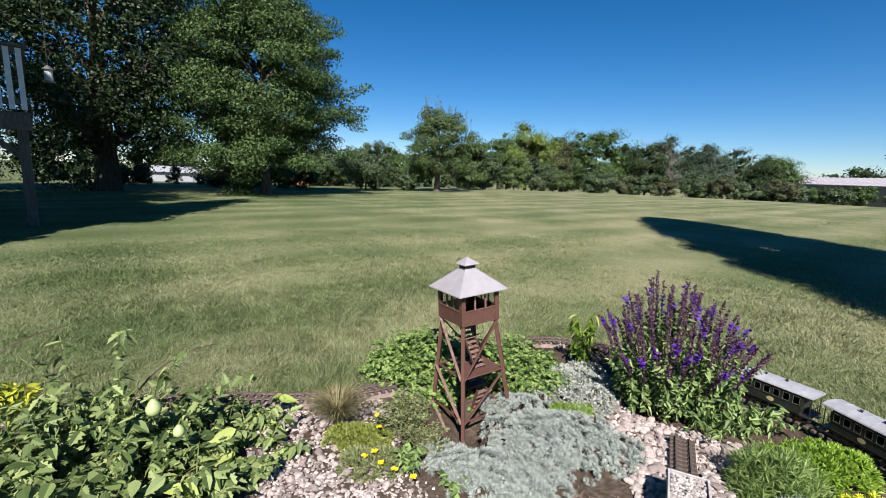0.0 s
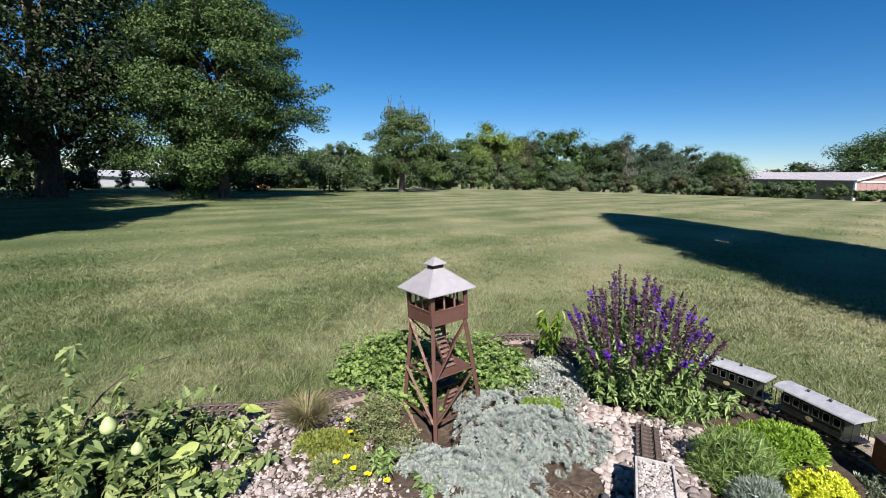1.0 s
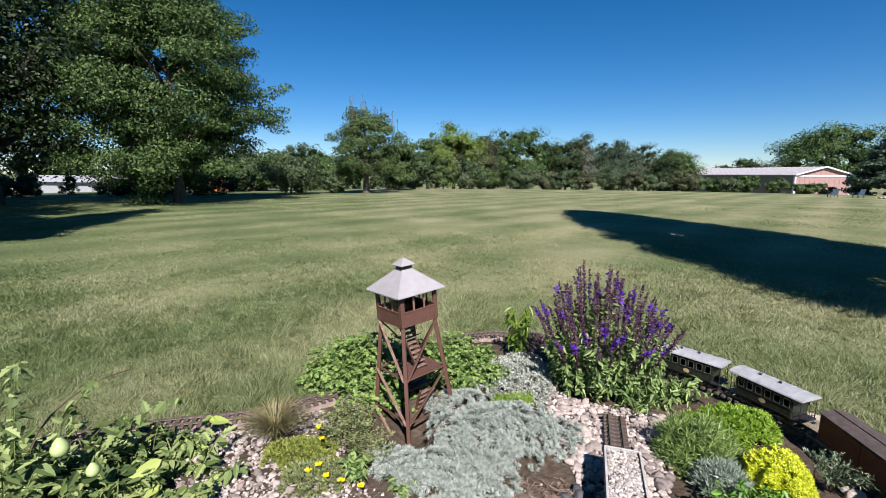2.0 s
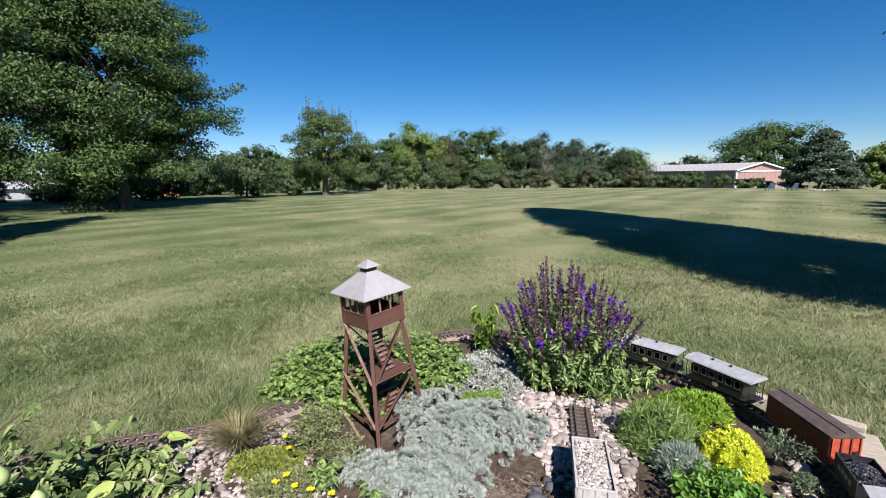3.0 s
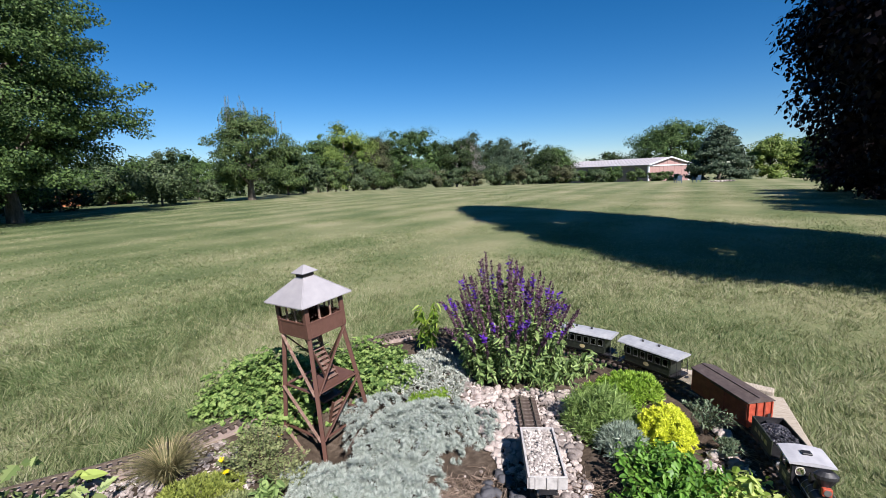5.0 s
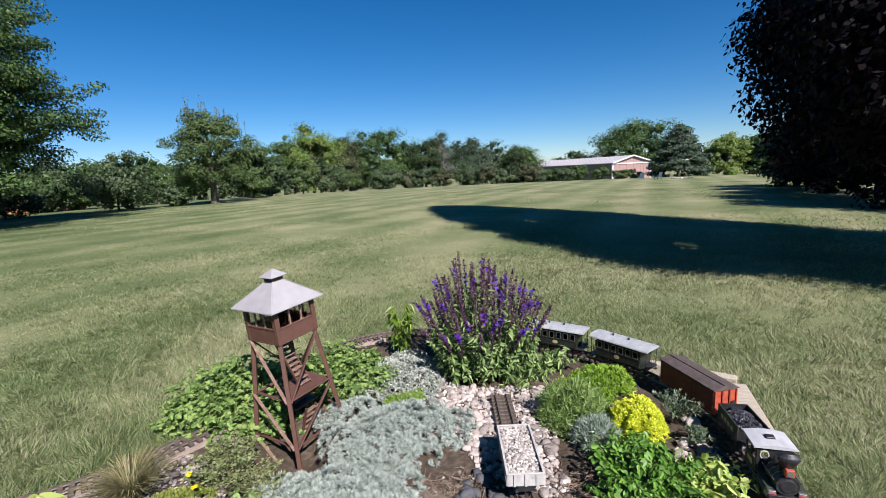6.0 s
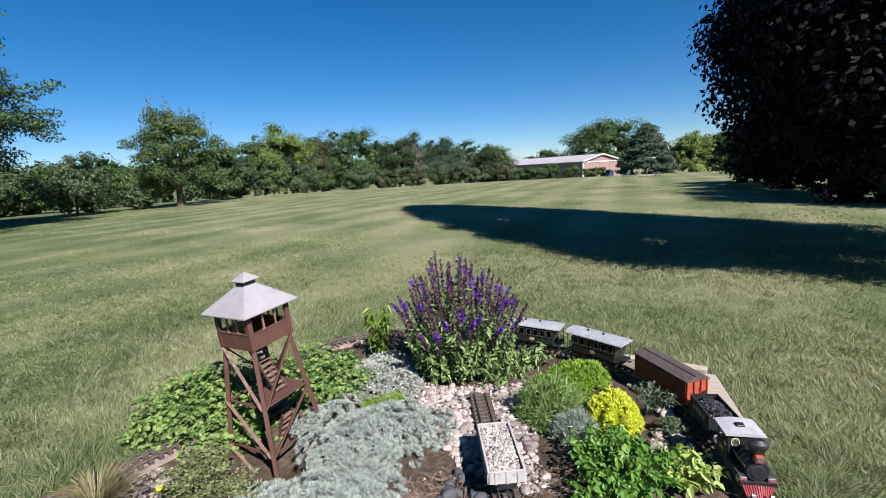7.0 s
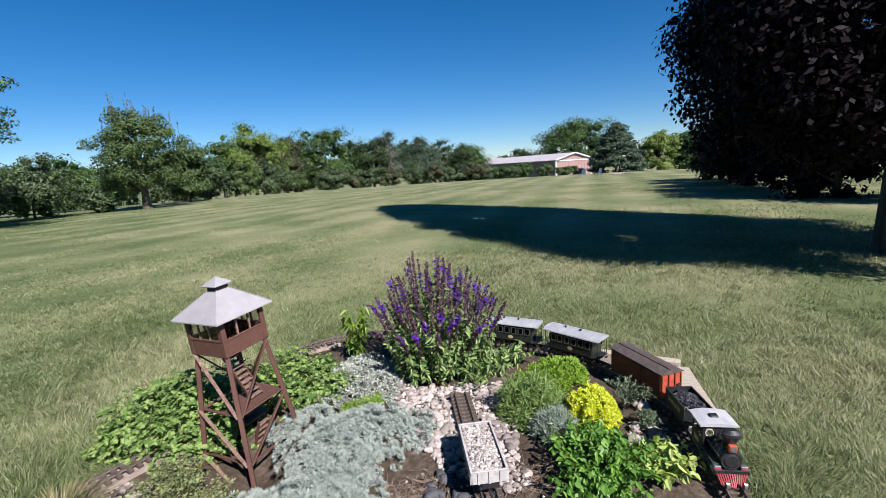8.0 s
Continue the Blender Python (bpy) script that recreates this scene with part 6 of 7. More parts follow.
rosette_mound("silver_wormwood", 0.44, 1.5, ((0, 0, 0.25, 0.2, 0.09), (-0.13, 0.06, 0.14, 0.13, 0.07), (0.17, -0.04, 0.14, 0.13, 0.08), (0.04, 0.12, 0.2, 0.11, 0.06), (-0.02, -0.14, 0.14, 0.09, 0.06), (-0.11, 0.25, 0.15, 0.12, 0.06)), 780, 78, 0.0255, 0.0017, M_SILVER, "cushion of silver-grey feathery wormwood", 61)
rosette_mound("silver_wormwood", 0.2, 1.3, ((0, 0, 0.19, 0.14, 0.085), (0.1, -0.06, 0.13, 0.12, 0.07), (-0.11, 0.05, 0.12, 0.1, 0.06)), 380, 78, 0.0255, 0.0017, M_SILVER, "smaller cushion of silver-grey feathery wormwood", 62)
feather_mound("silver_groundcover", 0.74, 2.12, 0.1, 0.12, 0.05, 420, 7, 0.014, 0.007, M_SILVER2, "small mat of grey-white groundcover by the tall pepper plant", 263, 1.0)
feather_mound("silver_groundcover", 0.62, 1.96, 0.22, 0.26, 0.055, 1700, 7, 0.014, 0.007, M_SILVER2, "mat of grey-white small-leaved groundcover beside the stones", 63, 1.0)
feather_mound("green_stonecrop", 0.58, 1.755, 0.11, 0.05, 0.035, 420, 9, 0.014, 0.004, M_GREENMOSS, "low bright green stonecrop between silver plants", 64)
feather_mound("yellow_stonecrop", 1.215, 1.075, 0.1, 0.092, 0.145, 2000, 12, 0.0115, 0.004, M_LIME, "round mound of bright yellow stonecrop", 65, 0.7)
feather_mound("green_stonecrop", 1.3, 1.37, 0.2, 0.11, 0.12, 900, 12, 0.02, 0.006, M_GREENMOSS, "low bright green stonecrop beside the track", 66)
feather_mound("feathery_herb", 1.1, 1.27, 0.14, 0.13, 0.16, 480, 18, 0.036, 0.0032, M_FEATHER, "fine-leaved feathery green herb", 67, 1.2, 0.25)
feather_mound("blue_grey_herb", 1.065, 1.12, 0.085, 0.08, 0.09, 260, 18, 0.03, 0.0035, M_BLUEGREY, "small blue-grey fine-leaved herb", 68, 0.9)
feather_mound("green_stonecrop", -0.3, 1.5, 0.13, 0.09, 0.045, 520, 8, 0.016, 0.006, M_OLIVEMOSS, "olive green creeping stonecrop with small yellow flowers", 69)


def stalk_plant(name, x, y, r, h, n, mat, leaf, label, seed, pairs=7, lean=0.5, wr=0.45, six=True, stem=None, first=0.25, droop=0.15, sw=0.0016, z=None):
    """Upright stems with leaves along them."""
    g = np.random.default_rng(seed)
    t = plant(name, x, y, label, z=z)
    lines, cs, os_ = [], [], []
    for i in range(n):
        a, q = g.uniform(0, 6.28), math.sqrt(g.uniform(0, 1))
        p0 = np.array([math.cos(a) * r * q * 0.5, math.sin(a) * r * q * 0.5, 0])
        hh = h * g.uniform(0.65, 1.05) * (1 - 0.25 * q)
        p = arc(p0, (math.cos(a) * q, math.sin(a) * q), r * lean * q + 0.01, hh, 6, 0.6)
        lines.append(p)
        for k in range(pairs):
            f = first + (1 - first) * k / max(1, pairs - 1)
            i0 = min(int(f * 5), 4)
            c = p[i0] + (p[i0 + 1] - p[i0]) * (f * 5 - i0)
            b = g.uniform(0, 6.28)
            for s in (0, math.pi):
                cs.append(c)
                os_.append((math.cos(b + s), math.sin(b + s), 0.35))
    cs, os_ = np.array(cs), np.array(os_)
    stem_mesh("stem", lines, sw, sw * 0.5, stem or M_STEM, t)
    if six:
        arrays("foliage", toothed_leaves(cs + os_ * leaf * 0.5, os_ * np.array([0.5, 0.5, 0]) + np.array([0, 0, 0.8]), leaf, leaf * wr * 1.1, 0.3, 0.4, g, 0.15 + droop, os_), 8, mat, t)
    else:
        arrays("foliage", leaves(cs, os_, leaf, leaf * wr, 0.3, droop, False, 0.35, g), 4, mat, t)
    return t


stalk_plant("mint", 1.02, 0.885, 0.15, 0.12, 190, M_MINT, 0.02, "fresh green mint clump beside the yellow stonecrop", 71, 6, 0.6, 0.55)
stalk_plant("mint", 0.9, 0.8, 0.12, 0.1, 90, M_MINT, 0.021, "small fresh green mint clump", 72, 6, 0.6, 0.55)
stalk_plant("pale_herb", 1.155, 0.765, 0.085, 0.1, 44, M_VARIEG, 0.028, "pale yellow-green oval-leaved herb beside the track", 73, 6, 0.7, 0.5)
stalk_plant("pepper_plant", 0.735, 2.21, 0.06, 0.33, 6, M_PEPPER, 0.046, "tall yellow-green plant with drooping lance-shaped leaves", 74, 8, 0.6, 0.32, droop=0.55)
stalk_plant("thyme", -0.13, 1.58, 0.14, 0.18, 85, M_THYME, 0.013, "upright dull green thyme stems with tiny leaves", 75, 18, 0.35, 0.5, False, M_SPENTSTEM)
rosette_mound("silver_wormwood", 0.03, 1.42, ((0, 0, 0.11, 0.1, 0.05),), 90, 70, 0.025, 0.0017, M_SILVER, "small silver-grey wormwood at the tower's foot", 163)
feather_mound("green_stonecrop", -0.22, 1.36, 0.12, 0.1, 0.04, 420, 8, 0.015, 0.005, M_THYME, "dull green creeping herb on the soil", 164)
stalk_plant("thyme", -0.05, 1.47, 0.09, 0.1, 45, M_THYME, 0.012, "short dull green thyme stems with tiny leaves", 165, 14, 0.7, 0.5, False, M_SPENTSTEM)
stalk_plant("small_weed", -0.1, 1.36, 0.06, 0.07, 14, M_SALVIA, 0.026, "small green weed on the soil", 76, 5, 0.8, 0.45)
stalk_plant("small_weed", 0.05, 1.24, 0.05, 0.05, 10, M_SALVIA, 0.024, "small green weed on the soil", 77, 5, 0.8, 0.45)
stalk_plant("golden_herb", -1.68, 1.56, 0.12, 0.16, 40, M_LIMEHERB, 0.03, "yellow-green leafy herb at the edge of the bed", 79, 7, 0.7, 0.45)
stalk_plant("broad_leaf_sage", 1.12, 1.66, 0.15, 0.12, 40, M_SALVIA, 0.03, "leafy green stems at the foot of the sage", 78, 6, 0.9, 0.36)
stalk_plant("broad_leaf_sage", 1.27, 1.67, 0.11, 0.12, 26, M_SALVIA, 0.034, "leafy green stems between the sage and the track", 178, 6, 0.9, 0.36)


def dwarf_conifer(x, y, h, r, seed):
    g = np.random.default_rng(seed)
    t = plant("dwarf_conifer", x, y, "dwarf blue-green conifer with pale shoot tips")
    lines, cs, os_ = [], [], []
    for i in range(34):
        a, q = g.uniform(0, 6.28), g.uniform(0.2, 1)
        p = arc((0, 0, 0.01), (math.cos(a), math.sin(a)), r * q, h * (1.1 - 0.5 * q), 6, 0.5)
        lines.append(p)
        for k in range(44):
            f = g.uniform(0.25, 1) * 4.99
            c = p[int(f)] + (p[int(f) + 1] - p[int(f)]) * (f - int(f))
            cs.append(c)
            os_.append(unit(p[-1] - p[0]) * 0.8)
    stem_mesh("stem", lines, 0.0018, 0.0009, M_SPENTSTEM, t)
    arrays("foliage", leaves(np.array(cs), np.array(os_), 0.013, 0.0035, 0.8, 0, False, 0.3, g), 4, M_CONIFER, t)


dwarf_conifer(1.385, 1.05, 0.13, 0.1, 81)
dwarf_conifer(1.34, 0.93, 0.06, 0.05, 82)


def tuft(x, y, n, length, seed, label):
    g = np.random.default_rng(seed)
    t = plant("grass_tuft", x, y, label)
    a = g.uniform(0, 6.28, n)
    out = np.stack([np.cos(a), np.sin(a), np.zeros(n)], 1)
    L = length * g.uniform(0.6, 1.1, n)
    q = g.uniform(0.25, 1.0, n)
    side = np.stack([-np.sin(a), np.cos(a), np.zeros(n)], 1) * 0.0011
    prev = out * 0.012 * g.uniform(0, 1, n)[:, None]
    quads = []
    for k in range(1, 5):
        f = k / 4
        nxt = out * (0.012 + L * q * f ** 1.5)[:, None] + np.array([0, 0, 1.0]) * (L * (1 - 0.35 * q) * np.sin(f * (1.2 + 0.5 * q)))[:, None]
        w = 1 - 0.75 * f
        quads.append(np.stack([prev - side, prev + side, nxt + side * w, nxt - side * w], 1))
        prev = nxt
    arrays("blade", np.concatenate(quads), 4, M_TUFT, t)


tuft(-0.4, 1.6, 1000, 0.155, 83, "arching dry-tipped ornamental grass tuft")


def sage():
    g = np.random.default_rng(90)
    t = plant("flowering_sage", 1.03, 1.85, "large sage bush with violet-blue and faded purple flower spikes")
    lines, fl_c, fl_o, sp_c, sp_o, lf_c, lf_o = [], [], [], [], [], [], []
    n = 104
    for i in range(n):
        a = i * 2.39996
        q = math.sqrt((i + 0.5) / n)
        ox, oy = math.cos(a) * q, math.sin(a) * q
        top = (0.59 - 0.3 * q ** 1.6 + (0.05 if ox < 0 and oy > 0 else 0)) * g.uniform(0.8, 1.05)
        p = arc((ox * (0.25 if ox > 0 else 0.22), oy * 0.2, 0), (ox, oy), 0.05 + 0.08 * q, top, 9, 0.35)
        p = p + np.cumsum(g.normal(0, 0.0025, p.shape), axis=0)
        lines.append(p)
        fresh = g.uniform() < (0.5 if ox > 0.1 else 0.3)
        lo, hi = g.uniform(0.42, 0.62), 0.995
        f0 = g.uniform(0.3, 0.75)
        m = 120
        for k in range(m):
            f = lo + (hi - lo) * k / m
            i0 = min(int(f * 8), 7)
            c = p[i0] + (p[i0 + 1] - p[i0]) * (f * 8 - i0)
            d = unit(p[i0 + 1] - p[i0])
            ang = k * 2.4
            o = np.array([math.cos(ang), math.sin(ang), 0.35])
            wh = (k % 9) / 9 < 0.62
            if not wh:
                continue
            if fresh and f0 < k / m < f0 + 0.32 and g.uniform() < 0.85:
                fl_c.append(c)
                fl_o.append(o)
            else:
                sp_c.append(c)
                sp_o.append(o * 0.7 + d * 0.5)
        for k in range(26):
            f = 0.06 + (0.42 + 0.22 * (i % 3 == 0)) * k / 25
            i0 = min(int(f * 8), 7)
            c = p[i0] + (p[i0 + 1] - p[i0]) * (f * 8 - i0)
            b = g.uniform(0, 6.28)
            for s in (0, math.pi):
                lf_c.append(c)
                lf_o.append((math.cos(b + s), math.sin(b + s), 0.3))
    stem_mesh("stem", lines, 0.0019, 0.0008, M_SPENTSTEM, t)
    lf_c, lf_o = np.array(lf_c), np.array(lf_o)
    arrays("foliage", toothed_leaves(lf_c + lf_o * 0.016, lf_o * np.array([0.5, 0.5, 0]) + np.array([0, 0, 0.8]), 0.029, 0.0125, 0.45, 0.5, g, 0.2, lf_o), 8, M_SALVIA, t)
    arrays("flower", leaves(np.array(fl_c), np.array(fl_o), 0.019, 0.013, 0.35, 0, False, 0.3, g), 4, M_FLOWER, t, "violet-blue flowers")
    arrays("spent_flower", leaves(np.array(sp_c), np.array(sp_o), 0.014, 0.008, 0.3, 0, False, 0.3, g), 4, M_SPENT, t, "faded purple bracts")


sage()


def vegetable_plant():
    g = np.random.default_rng(95)
    t = plant("vegetable_plant", -1.04, 1.27, "sprawling vegetable plant with broad toothed green leaves", z=-0.02)
    lines, cs, os_ = [], [], []
    for i in range(330):
        x0, y0 = g.uniform(-0.45, 0.45), g.uniform(-0.42, 0.3)
        a = g.uniform(0, 6.28)
        hh = g.uniform(0.04, 0.17) * (1.15 - 0.9 * max(0, x0)) * (1.25 if y0 < 0 and x0 < 0.1 else 1)
        p = arc((x0, y0, 0), (math.cos(a), math.sin(a)), g.uniform(0.04, 0.14), hh, 6, 0.5)
        lines.append(p)
        for k in range(22):
            f = 0.8 + 4.19 * k / 21
            c = p[int(f)] + (p[int(f) + 1] - p[int(f)]) * (f - int(f))
            b = a + (1 if k % 2 else -1) * g.uniform(0.5, 1.6)
            cs.append(c)
            os_.append((math.cos(b), math.sin(b), g.uniform(-0.3, 0.4)))
    # a taller shoot above the rest
    for px, py, hx, hy, hh in ((-0.02, 0.05, 0.05, 0.02, 0.36), (0.06, 0.02, 0.16, 0.05, 0.3), (0.12, 0.1, 0.28, 0.04, 0.22), (-0.1, 0.0, -0.12, 0.1, 0.33), (-0.05, 0.08, 0.0, 0.08, 0.34), (0.02, -0.05, 0.09, -0.06, 0.28), (-0.16, 0.06, -0.2, 0.04, 0.26)):
        p = arc((px, py, 0.05), (hx, hy), 1.0, hh * 1.2, 7, 0.6)
        lines.append(p)
        for k in range(26):
            f = 0.8 + 5.18 * k / 25
            f = min(f, 5.98)
            c = p[int(f)] + (p[int(f) + 1] - p[int(f)]) * (f - int(f))
            b = g.uniform(0, 6.28)
            cs.append(c)
            os_.append((math.cos(b), math.sin(b), 0.1))
    stem_mesh("stem", lines, 0.0026, 0.0013, M_STEM, t)
    cs, os_ = np.array(cs), np.array(os_)
    low = len(cs) - 7 * 26
    kind = g.uniform(0, 1, len(cs))
    kind[low:] *= 0.7
    last = cs[:, 0] > 0.3
    for name, pick, ln, wd, lobed, mat in (("foliage", kind < 0.6, 0.034, 0.021, True, M_TOMATO), ("broad_foliage", (kind >= 0.6) & ~(last & (kind > 0.96)), 0.038, 0.021, False, M_TOMATO), ("yellowing_leaf", last & (kind > 0.96), 0.06, 0.03, False, M_VARIEG)):
        c, o = cs[pick], os_[pick]
        q = toothed_leaves(c + 0.02 * o, o * np.array([0.3, 0.3, 0]) + np.array([0, -0.12, 0.9]), ln, wd, 0.36, 0.6, g, 0.25, o, lobed)
        for one in ([q[i:i + 1] for i in range(len(q))] if mat is M_VARIEG else [q]):
            arrays(name, one, 9 if lobed else 8, mat, t)
    for x, y, z, s in ((-0.89, 1.26, 0.245, 0.023), (-0.79, 1.22, 0.195, 0.017)):
        fr = thing("green_fruit", (x, y, z), 0, "pale green ripening fruit among broad leaves", "fruit")
        bm = bmesh.new()
        prof = [(0.05, -1.15), (0.55, -1.05), (0.92, -0.6), (1.0, -0.1), (0.85, 0.45), (0.55, 0.85), (0.3, 1.15), (0.12, 1.3)]
        loft(bm, [[(s * r * math.cos(k * math.pi / 8), s * r * math.sin(k * math.pi / 8), s * h) for k in range(16)] for r, h in prof])
        part("fruit_body", bm, M_FRUIT, fr, smooth=True)
        bm = bmesh.new()
        rod(bm, (0, 0, s * 1.25), (0.006, 0.004, s * 2.3), 0.003, 0.002, 6)
        part("stalk", bm, M_STEM, fr)


vegetable_plant()


def yellow_flower(x, y, z):
    t = thing("yellow_flower", (x, y, float(bed_z(x, y))), 0, "small bright yellow flower on a thin stem", "flower", "yellow flowers by the tower")
    stem_mesh("stem", [arc((0, 0, 0), (0.3, 0.2), 0.02, z, 4)], 0.001, 0.0008, M_STEM, t)
    a = np.arange(8) * math.pi / 4
    c = np.repeat([[0.006, 0.004, z]], 8, 0)
    o = np.stack([np.cos(a), np.sin(a), np.full(8, 0.35)], 1)
    arrays("petal", leaves(c, o, 0.014, 0.011, 0.12, 0, True, 0.15), 6, M_YELLOWFL, t)


for x, y, z in ((-0.225, 1.48, 0.07), (-0.235, 1.52, 0.09), (-0.22, 1.36, 0.05), (-0.25, 1.34, 0.045), (-0.06, 1.62, 0.12), (-0.14, 1.27, 0.05), (-0.08, 1.25, 0.04), (-0.19, 1.3, 0.05)):
    yellow_flower(x, y, z)

# ---- timbers at the corner of the bed ----
def timber(name, a, b, w, z0, z1, label):
    bm = bmesh.new()
    d = (Vector(b) - Vector(a))
    beam(bm, (0, -d.length / 2, (z1 - z0) / 2), (0, d.length / 2, (z1 - z0) / 2), w, z1 - z0, (0, 0, 1), 0.004)
    ob = part(name, bm, M_TIMBER)
    ob.matrix_world = pose((a[0] + b[0]) / 2, (a[1] + b[1]) / 2, z0, 0, 0, math.degrees(math.atan2(d.y, d.x)) - 90)
    tagged(ob, label, "timber", "edging timbers")


timber("edging_timber", (1.62, 1.62), (1.9, 1.13), 0.045, -0.05, 0.03, "weathered grey edging timber along the lawn")
timber("edging_timber", (1.85, 1.12), (1.55, 0.83), 0.1, -0.055, 0.022, "wide weathered grey plank beside the curved track")
bm = bmesh.new()
rod(bm, (0, 0, 0), (0, 0, 0.022), 0.034, 0.031, 22)
rod(bm, (0, 0, 0.022), (0, 0, 0.025), 0.022, 0.02, 22)
puck = part("round_cap", bm, M_BLACK)
puck.location = (1.735, 1.155, 0.0)
tagged(puck, "black round plastic cap on the stones", "cap")

# ---- stones ----
PATH = [(0.72, 2.06), (0.86, 1.72), (1.04, 1.62), (1.2, 1.5), (1.02, 1.28), (0.88, 1.12), (0.8, 0.95), (0.74, 0.98), (0.62, 1.2), (0.66, 1.42), (0.68, 1.62), (0.74, 1.8)]
LEFT = [(-0.75, 1.66), (-0.5, 1.7), (-0.28, 1.82), (-0.2, 1.74), (-0.14, 1.5), (-0.1, 1.3), (-0.25, 1.15), (-0.55, 1.2), (-0.7, 1.45)]
CORNER = [(1.62, 1.2), (1.75, 1.22), (1.82, 1.14), (1.66, 1.02), (1.6, 1.06)]
INNER = [(1.24, 0.95), (1.4, 0.98), (1.48, 1.1), (1.45, 0.95), (1.33, 0.82), (1.22, 0.72), (1.16, 0.86)]


def scatter(g, poly, n):
    p = np.array(poly)
    x, y = g.uniform(p[:, 0].min(), p[:, 0].max(), n * 6), g.uniform(p[:, 1].min(), p[:, 1].max(), n * 6)
    k = inside(x, y, poly)
    return x[k][:n], y[k][:n]


SHAPES = []


def stone_beds():
    g = np.random.default_rng(101)
    shapes = SHAPES
    bmt = bmesh.new()
    bmesh.ops.create_icosphere(bmt, subdivisions=2, radius=1)
    base = np.array([v.co for v in bmt.verts])
    tri = [[v.index for v in f.verts] for f in bmt.faces]
    bmt.free()
    for k in range(12):
        off = g.uniform(0, 50)
        q = base * np.array([[1 + 0.5 * noise.noise((p[0] * 1.5 + off, p[1] * 1.1, p[2] * 1.1))] for p in base]) * np.array([1.05, 0.8, 0.58])
        for c in unit(g.normal(size=(5, 3))):
            d = q @ c
            q = q - np.maximum(d - g.uniform(0.5, 0.75), 0)[:, None] * c * 0.85
        me = bpy.data.meshes.new("stone")
        me.from_pydata(q.tolist(), [], tri)
        me.polygons.foreach_set("use_smooth", [k % 3 == 0] * len(me.polygons))
        me.materials.append(M_STONEOBJ if k != 5 else M_PINK)
        shapes.append(me)
    for name, poly, n, lo, hi, label in (("stone_path", PATH, 300, 0.010, 0.0225, "path of pale pinkish limestone pieces"), ("stone_patch", LEFT, 90, 0.008, 0.02, "patch of pale broken stones"),
                                         ("corner_stones", CORNER, 14, 0.02, 0.035, "rounded stones in the timber corner"), ("track_stones", INNER, 22, 0.012, 0.026, "stones beside the curved track")):
        t = thing(name, (0, 0, 0), 0, label, "stones")
        x, y = scatter(g, poly, n)
        for i in range(len(x)):
            s = g.uniform(lo, hi) * (1.25 if g.uniform() < 0.12 else 1)
            ob = new("stone", shapes[int(g.integers(0, 12))])
            ob.parent = t
            ob.matrix_basis = Matrix.LocRotScale((x[i], y[i], float(bed_z(x[i], y[i])) + s * 0.38), Euler((g.uniform(-0.4, 0.4), g.uniform(-0.4, 0.4), g.uniform(0, 6.28))), Vector((s, s, s)))
    for poly, n, lo, hi in ((PATH, 1900, 0.005, 0.0125), (LEFT, 1800, 0.003, 0.011), (CORNER, 120, 0.006, 0.014), (INNER, 260, 0.004, 0.011), ([(-0.2, 1.3), (0.8, 1.2), (0.8, 0.7), (-0.2, 0.9)], 500, 0.002, 0.008), ([(-0.62, 1.3), (-0.45, 1.5), (-0.12, 1.45), (-0.02, 1.2), (-0.2, 1.02), (-0.55, 1.08)], 1500, 0.003, 0.007)):
        x, y = scatter(g, poly, n)
        ob = stones_mesh("pebbles", np.stack([x, y, bed_z(x, y) + 0.003], 1), g.uniform(lo, hi, len(x)), M_STONE, g)
        tagged(ob, "small pale pebbles between larger stones", "pebbles", kind="stuff")


M_STONEOBJ = material("pale_limestone_piece", [(0.32, 0.262, 0.242), (0.5, 0.428, 0.398), (0.68, 0.606, 0.572)], 0.85, 18, 0.6, spec=0.25)
oi = M_STONEOBJ.node_tree.nodes.new("ShaderNodeObjectInfo")
hs = M_STONEOBJ.node_tree.nodes.new("ShaderNodeHueSaturation")
mr = M_STONEOBJ.node_tree.nodes.new("ShaderNodeMapRange")
mr.inputs["To Min"].default_value, mr.inputs["To Max"].default_value = 0.42, 1.18
rp = [k for k in M_STONEOBJ.node_tree.nodes if k.bl_idname == "ShaderNodeValToRGB"][0]
M_STONEOBJ.node_tree.links.new(oi.outputs["Random"], mr.inputs["Value"])
M_STONEOBJ.node_tree.links.new(mr.outputs[0], hs.inputs["Value"])
M_STONEOBJ.node_tree.links.new(rp.outputs[0], hs.inputs["Color"])
M_STONEOBJ.node_tree.links.new(hs.outputs[0], M_STONEOBJ.node_tree.nodes["Principled BSDF"].inputs["Base Color"])
stone_beds()
# stones coloured dark to stand in for the shade left of the wagon
g = np.random.default_rng(111)
dx, dy = scatter(g, [(0.5, 1.16), (0.64, 1.2), (0.62, 0.98), (0.52, 0.85), (0.46, 0.9)], 34)
dark = thing("shade_stones", (0, 0, 0), 0, "rounded stones coloured dark for the shade beside the gravel wagon", "stones")
dark_shapes = [SHAPES[k].copy() for k in (0, 3, 6, 9)]
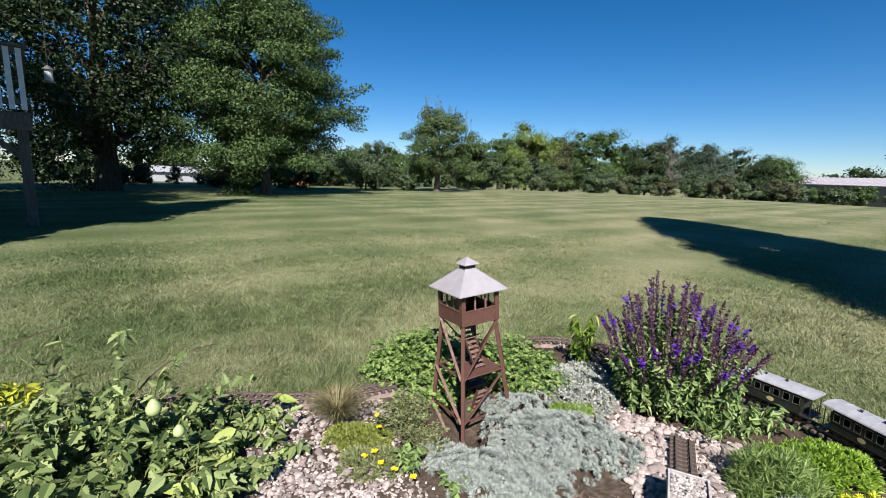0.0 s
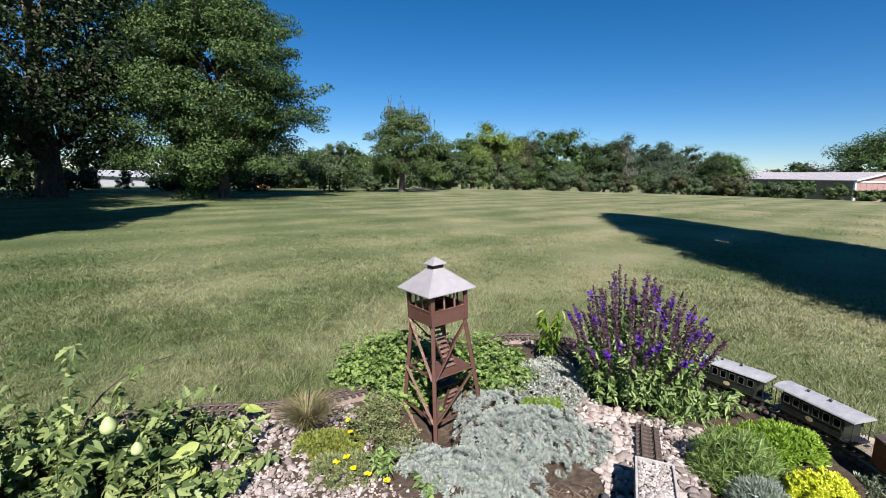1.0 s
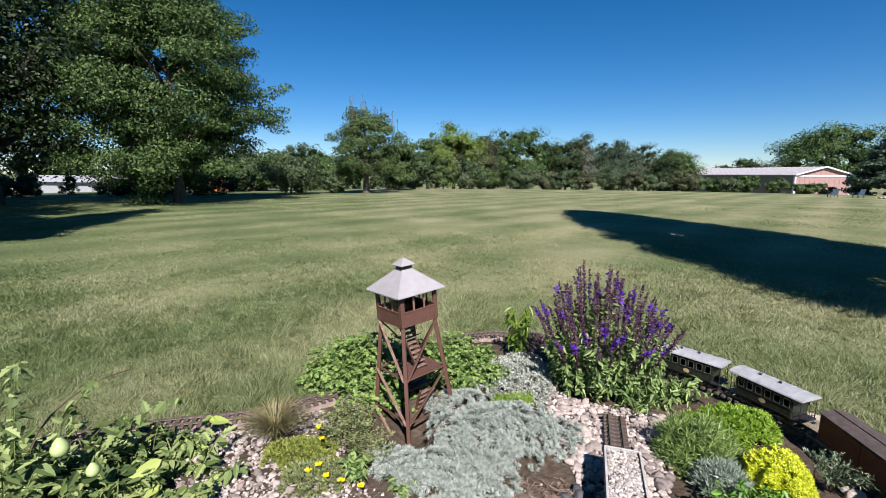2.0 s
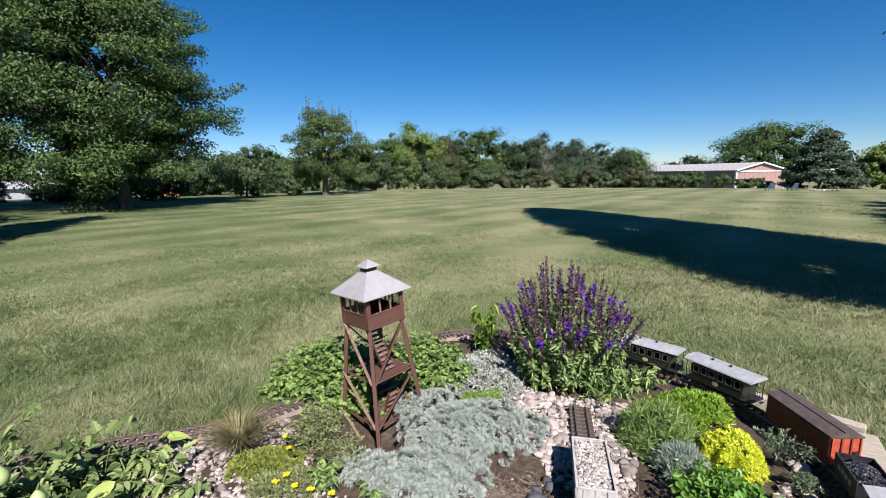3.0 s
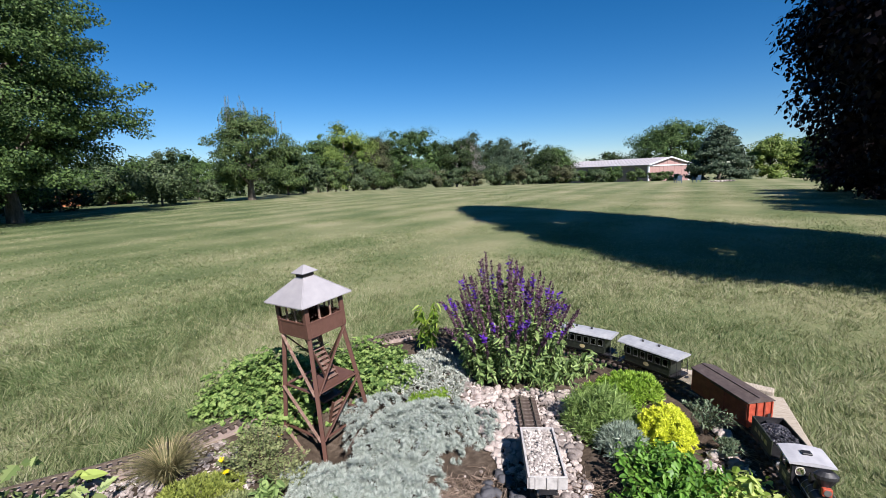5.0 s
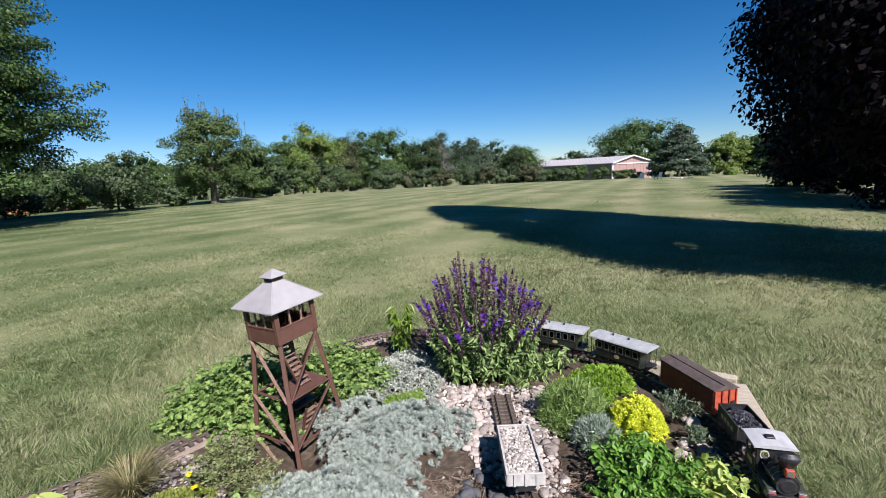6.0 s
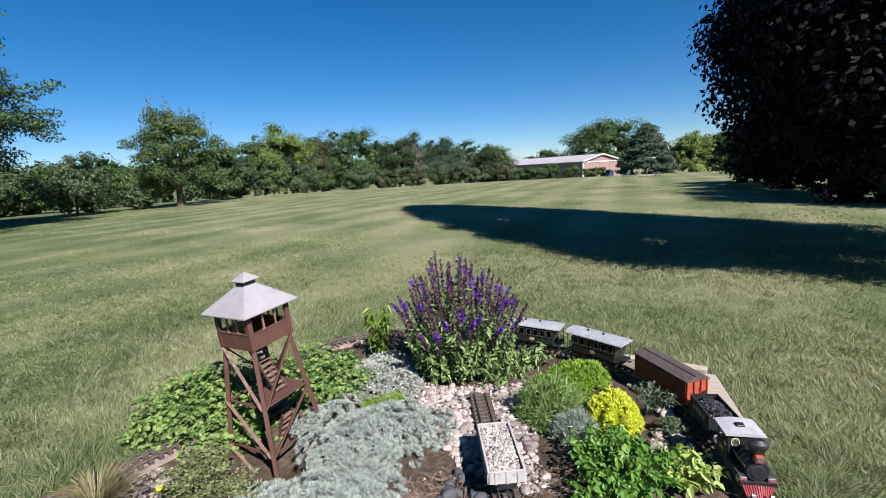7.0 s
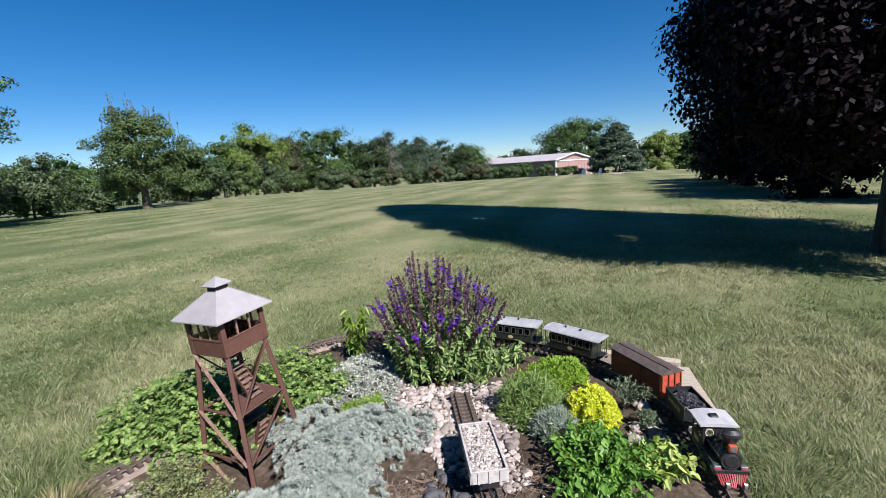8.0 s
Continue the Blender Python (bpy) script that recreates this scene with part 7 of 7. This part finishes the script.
for me in dark_shapes:
    me.materials[0] = M_SHADESTONE
for i in range(len(dx)):
    s = g.uniform(0.014, 0.03)
    ob = new("stone", dark_shapes[i % 4])
    ob.parent = dark
    ob.matrix_basis = Matrix.LocRotScale((dx[i], dy[i], s * 0.3), Euler((g.uniform(-0.3, 0.3), g.uniform(-0.3, 0.3), g.uniform(0, 6))), Vector((s, s, s)))


def dry_stem(x, y, out, length, rise, label):
    t = plant("dry_stem", x, y, label, z=0.0)
    p = arc((0, 0, 0), out, length, rise, 10, 1.1)
    stem_mesh("stem", [p], 0.0036, 0.002, M_SPENTSTEM, t)
    c = np.repeat(p[4:9], 2, axis=0)
    o = np.array([(out[1] * s, -out[0] * s, 0.2) for k in range(5) for s in (1, -1)])
    arrays("bract", leaves(c, o, 0.012, 0.004, 0.4, 0.3), 4, M_SPENTSTEM, t)


dry_stem(-1.42, 1.08, (0.75, 0.66), 0.34, 0.49, "thin dry arching stem above the vegetable plant")
dry_stem(-1.1, 1.4, (0.86, 0.5), 0.3, 0.34, "thin dry arching stem over the leaves")


def twig_litter(x, y, rx, ry, n, seed):
    """Thin dead twigs lying on the soil."""
    g = np.random.default_rng(seed)
    lines = []
    for k in range(n):
        px, py, a = x + rx * g.normal() * 0.5, y + ry * g.normal() * 0.5, g.uniform(0, 6.28)
        ln = g.uniform(0.02, 0.075)
        p = np.stack([px + math.cos(a) * ln * np.array([0, 0.5, 1.0]), py + math.sin(a) * ln * np.array([0, 0.5, 1.0]), np.zeros(3)], 1)
        p[:, :2] += g.normal(0, 0.002, (3, 2))
        p[:, 2] = bed_z(p[:, 0], p[:, 1]) + 0.004 + g.uniform(0, 0.012, 3)
        lines.append(p)
    tagged(stem_mesh("twig_litter", lines, 0.0011, 0.0007, M_DEADTWIG, None), "thin dry brown twigs scattered on the soil", "twigs", kind="stuff")


twig_litter(0.47, 1.15, 0.17, 0.07, 320, 121)
twig_litter(0.85, 0.98, 0.12, 0.08, 120, 122)
twig_litter(1.4, 0.92, 0.1, 0.1, 120, 123)
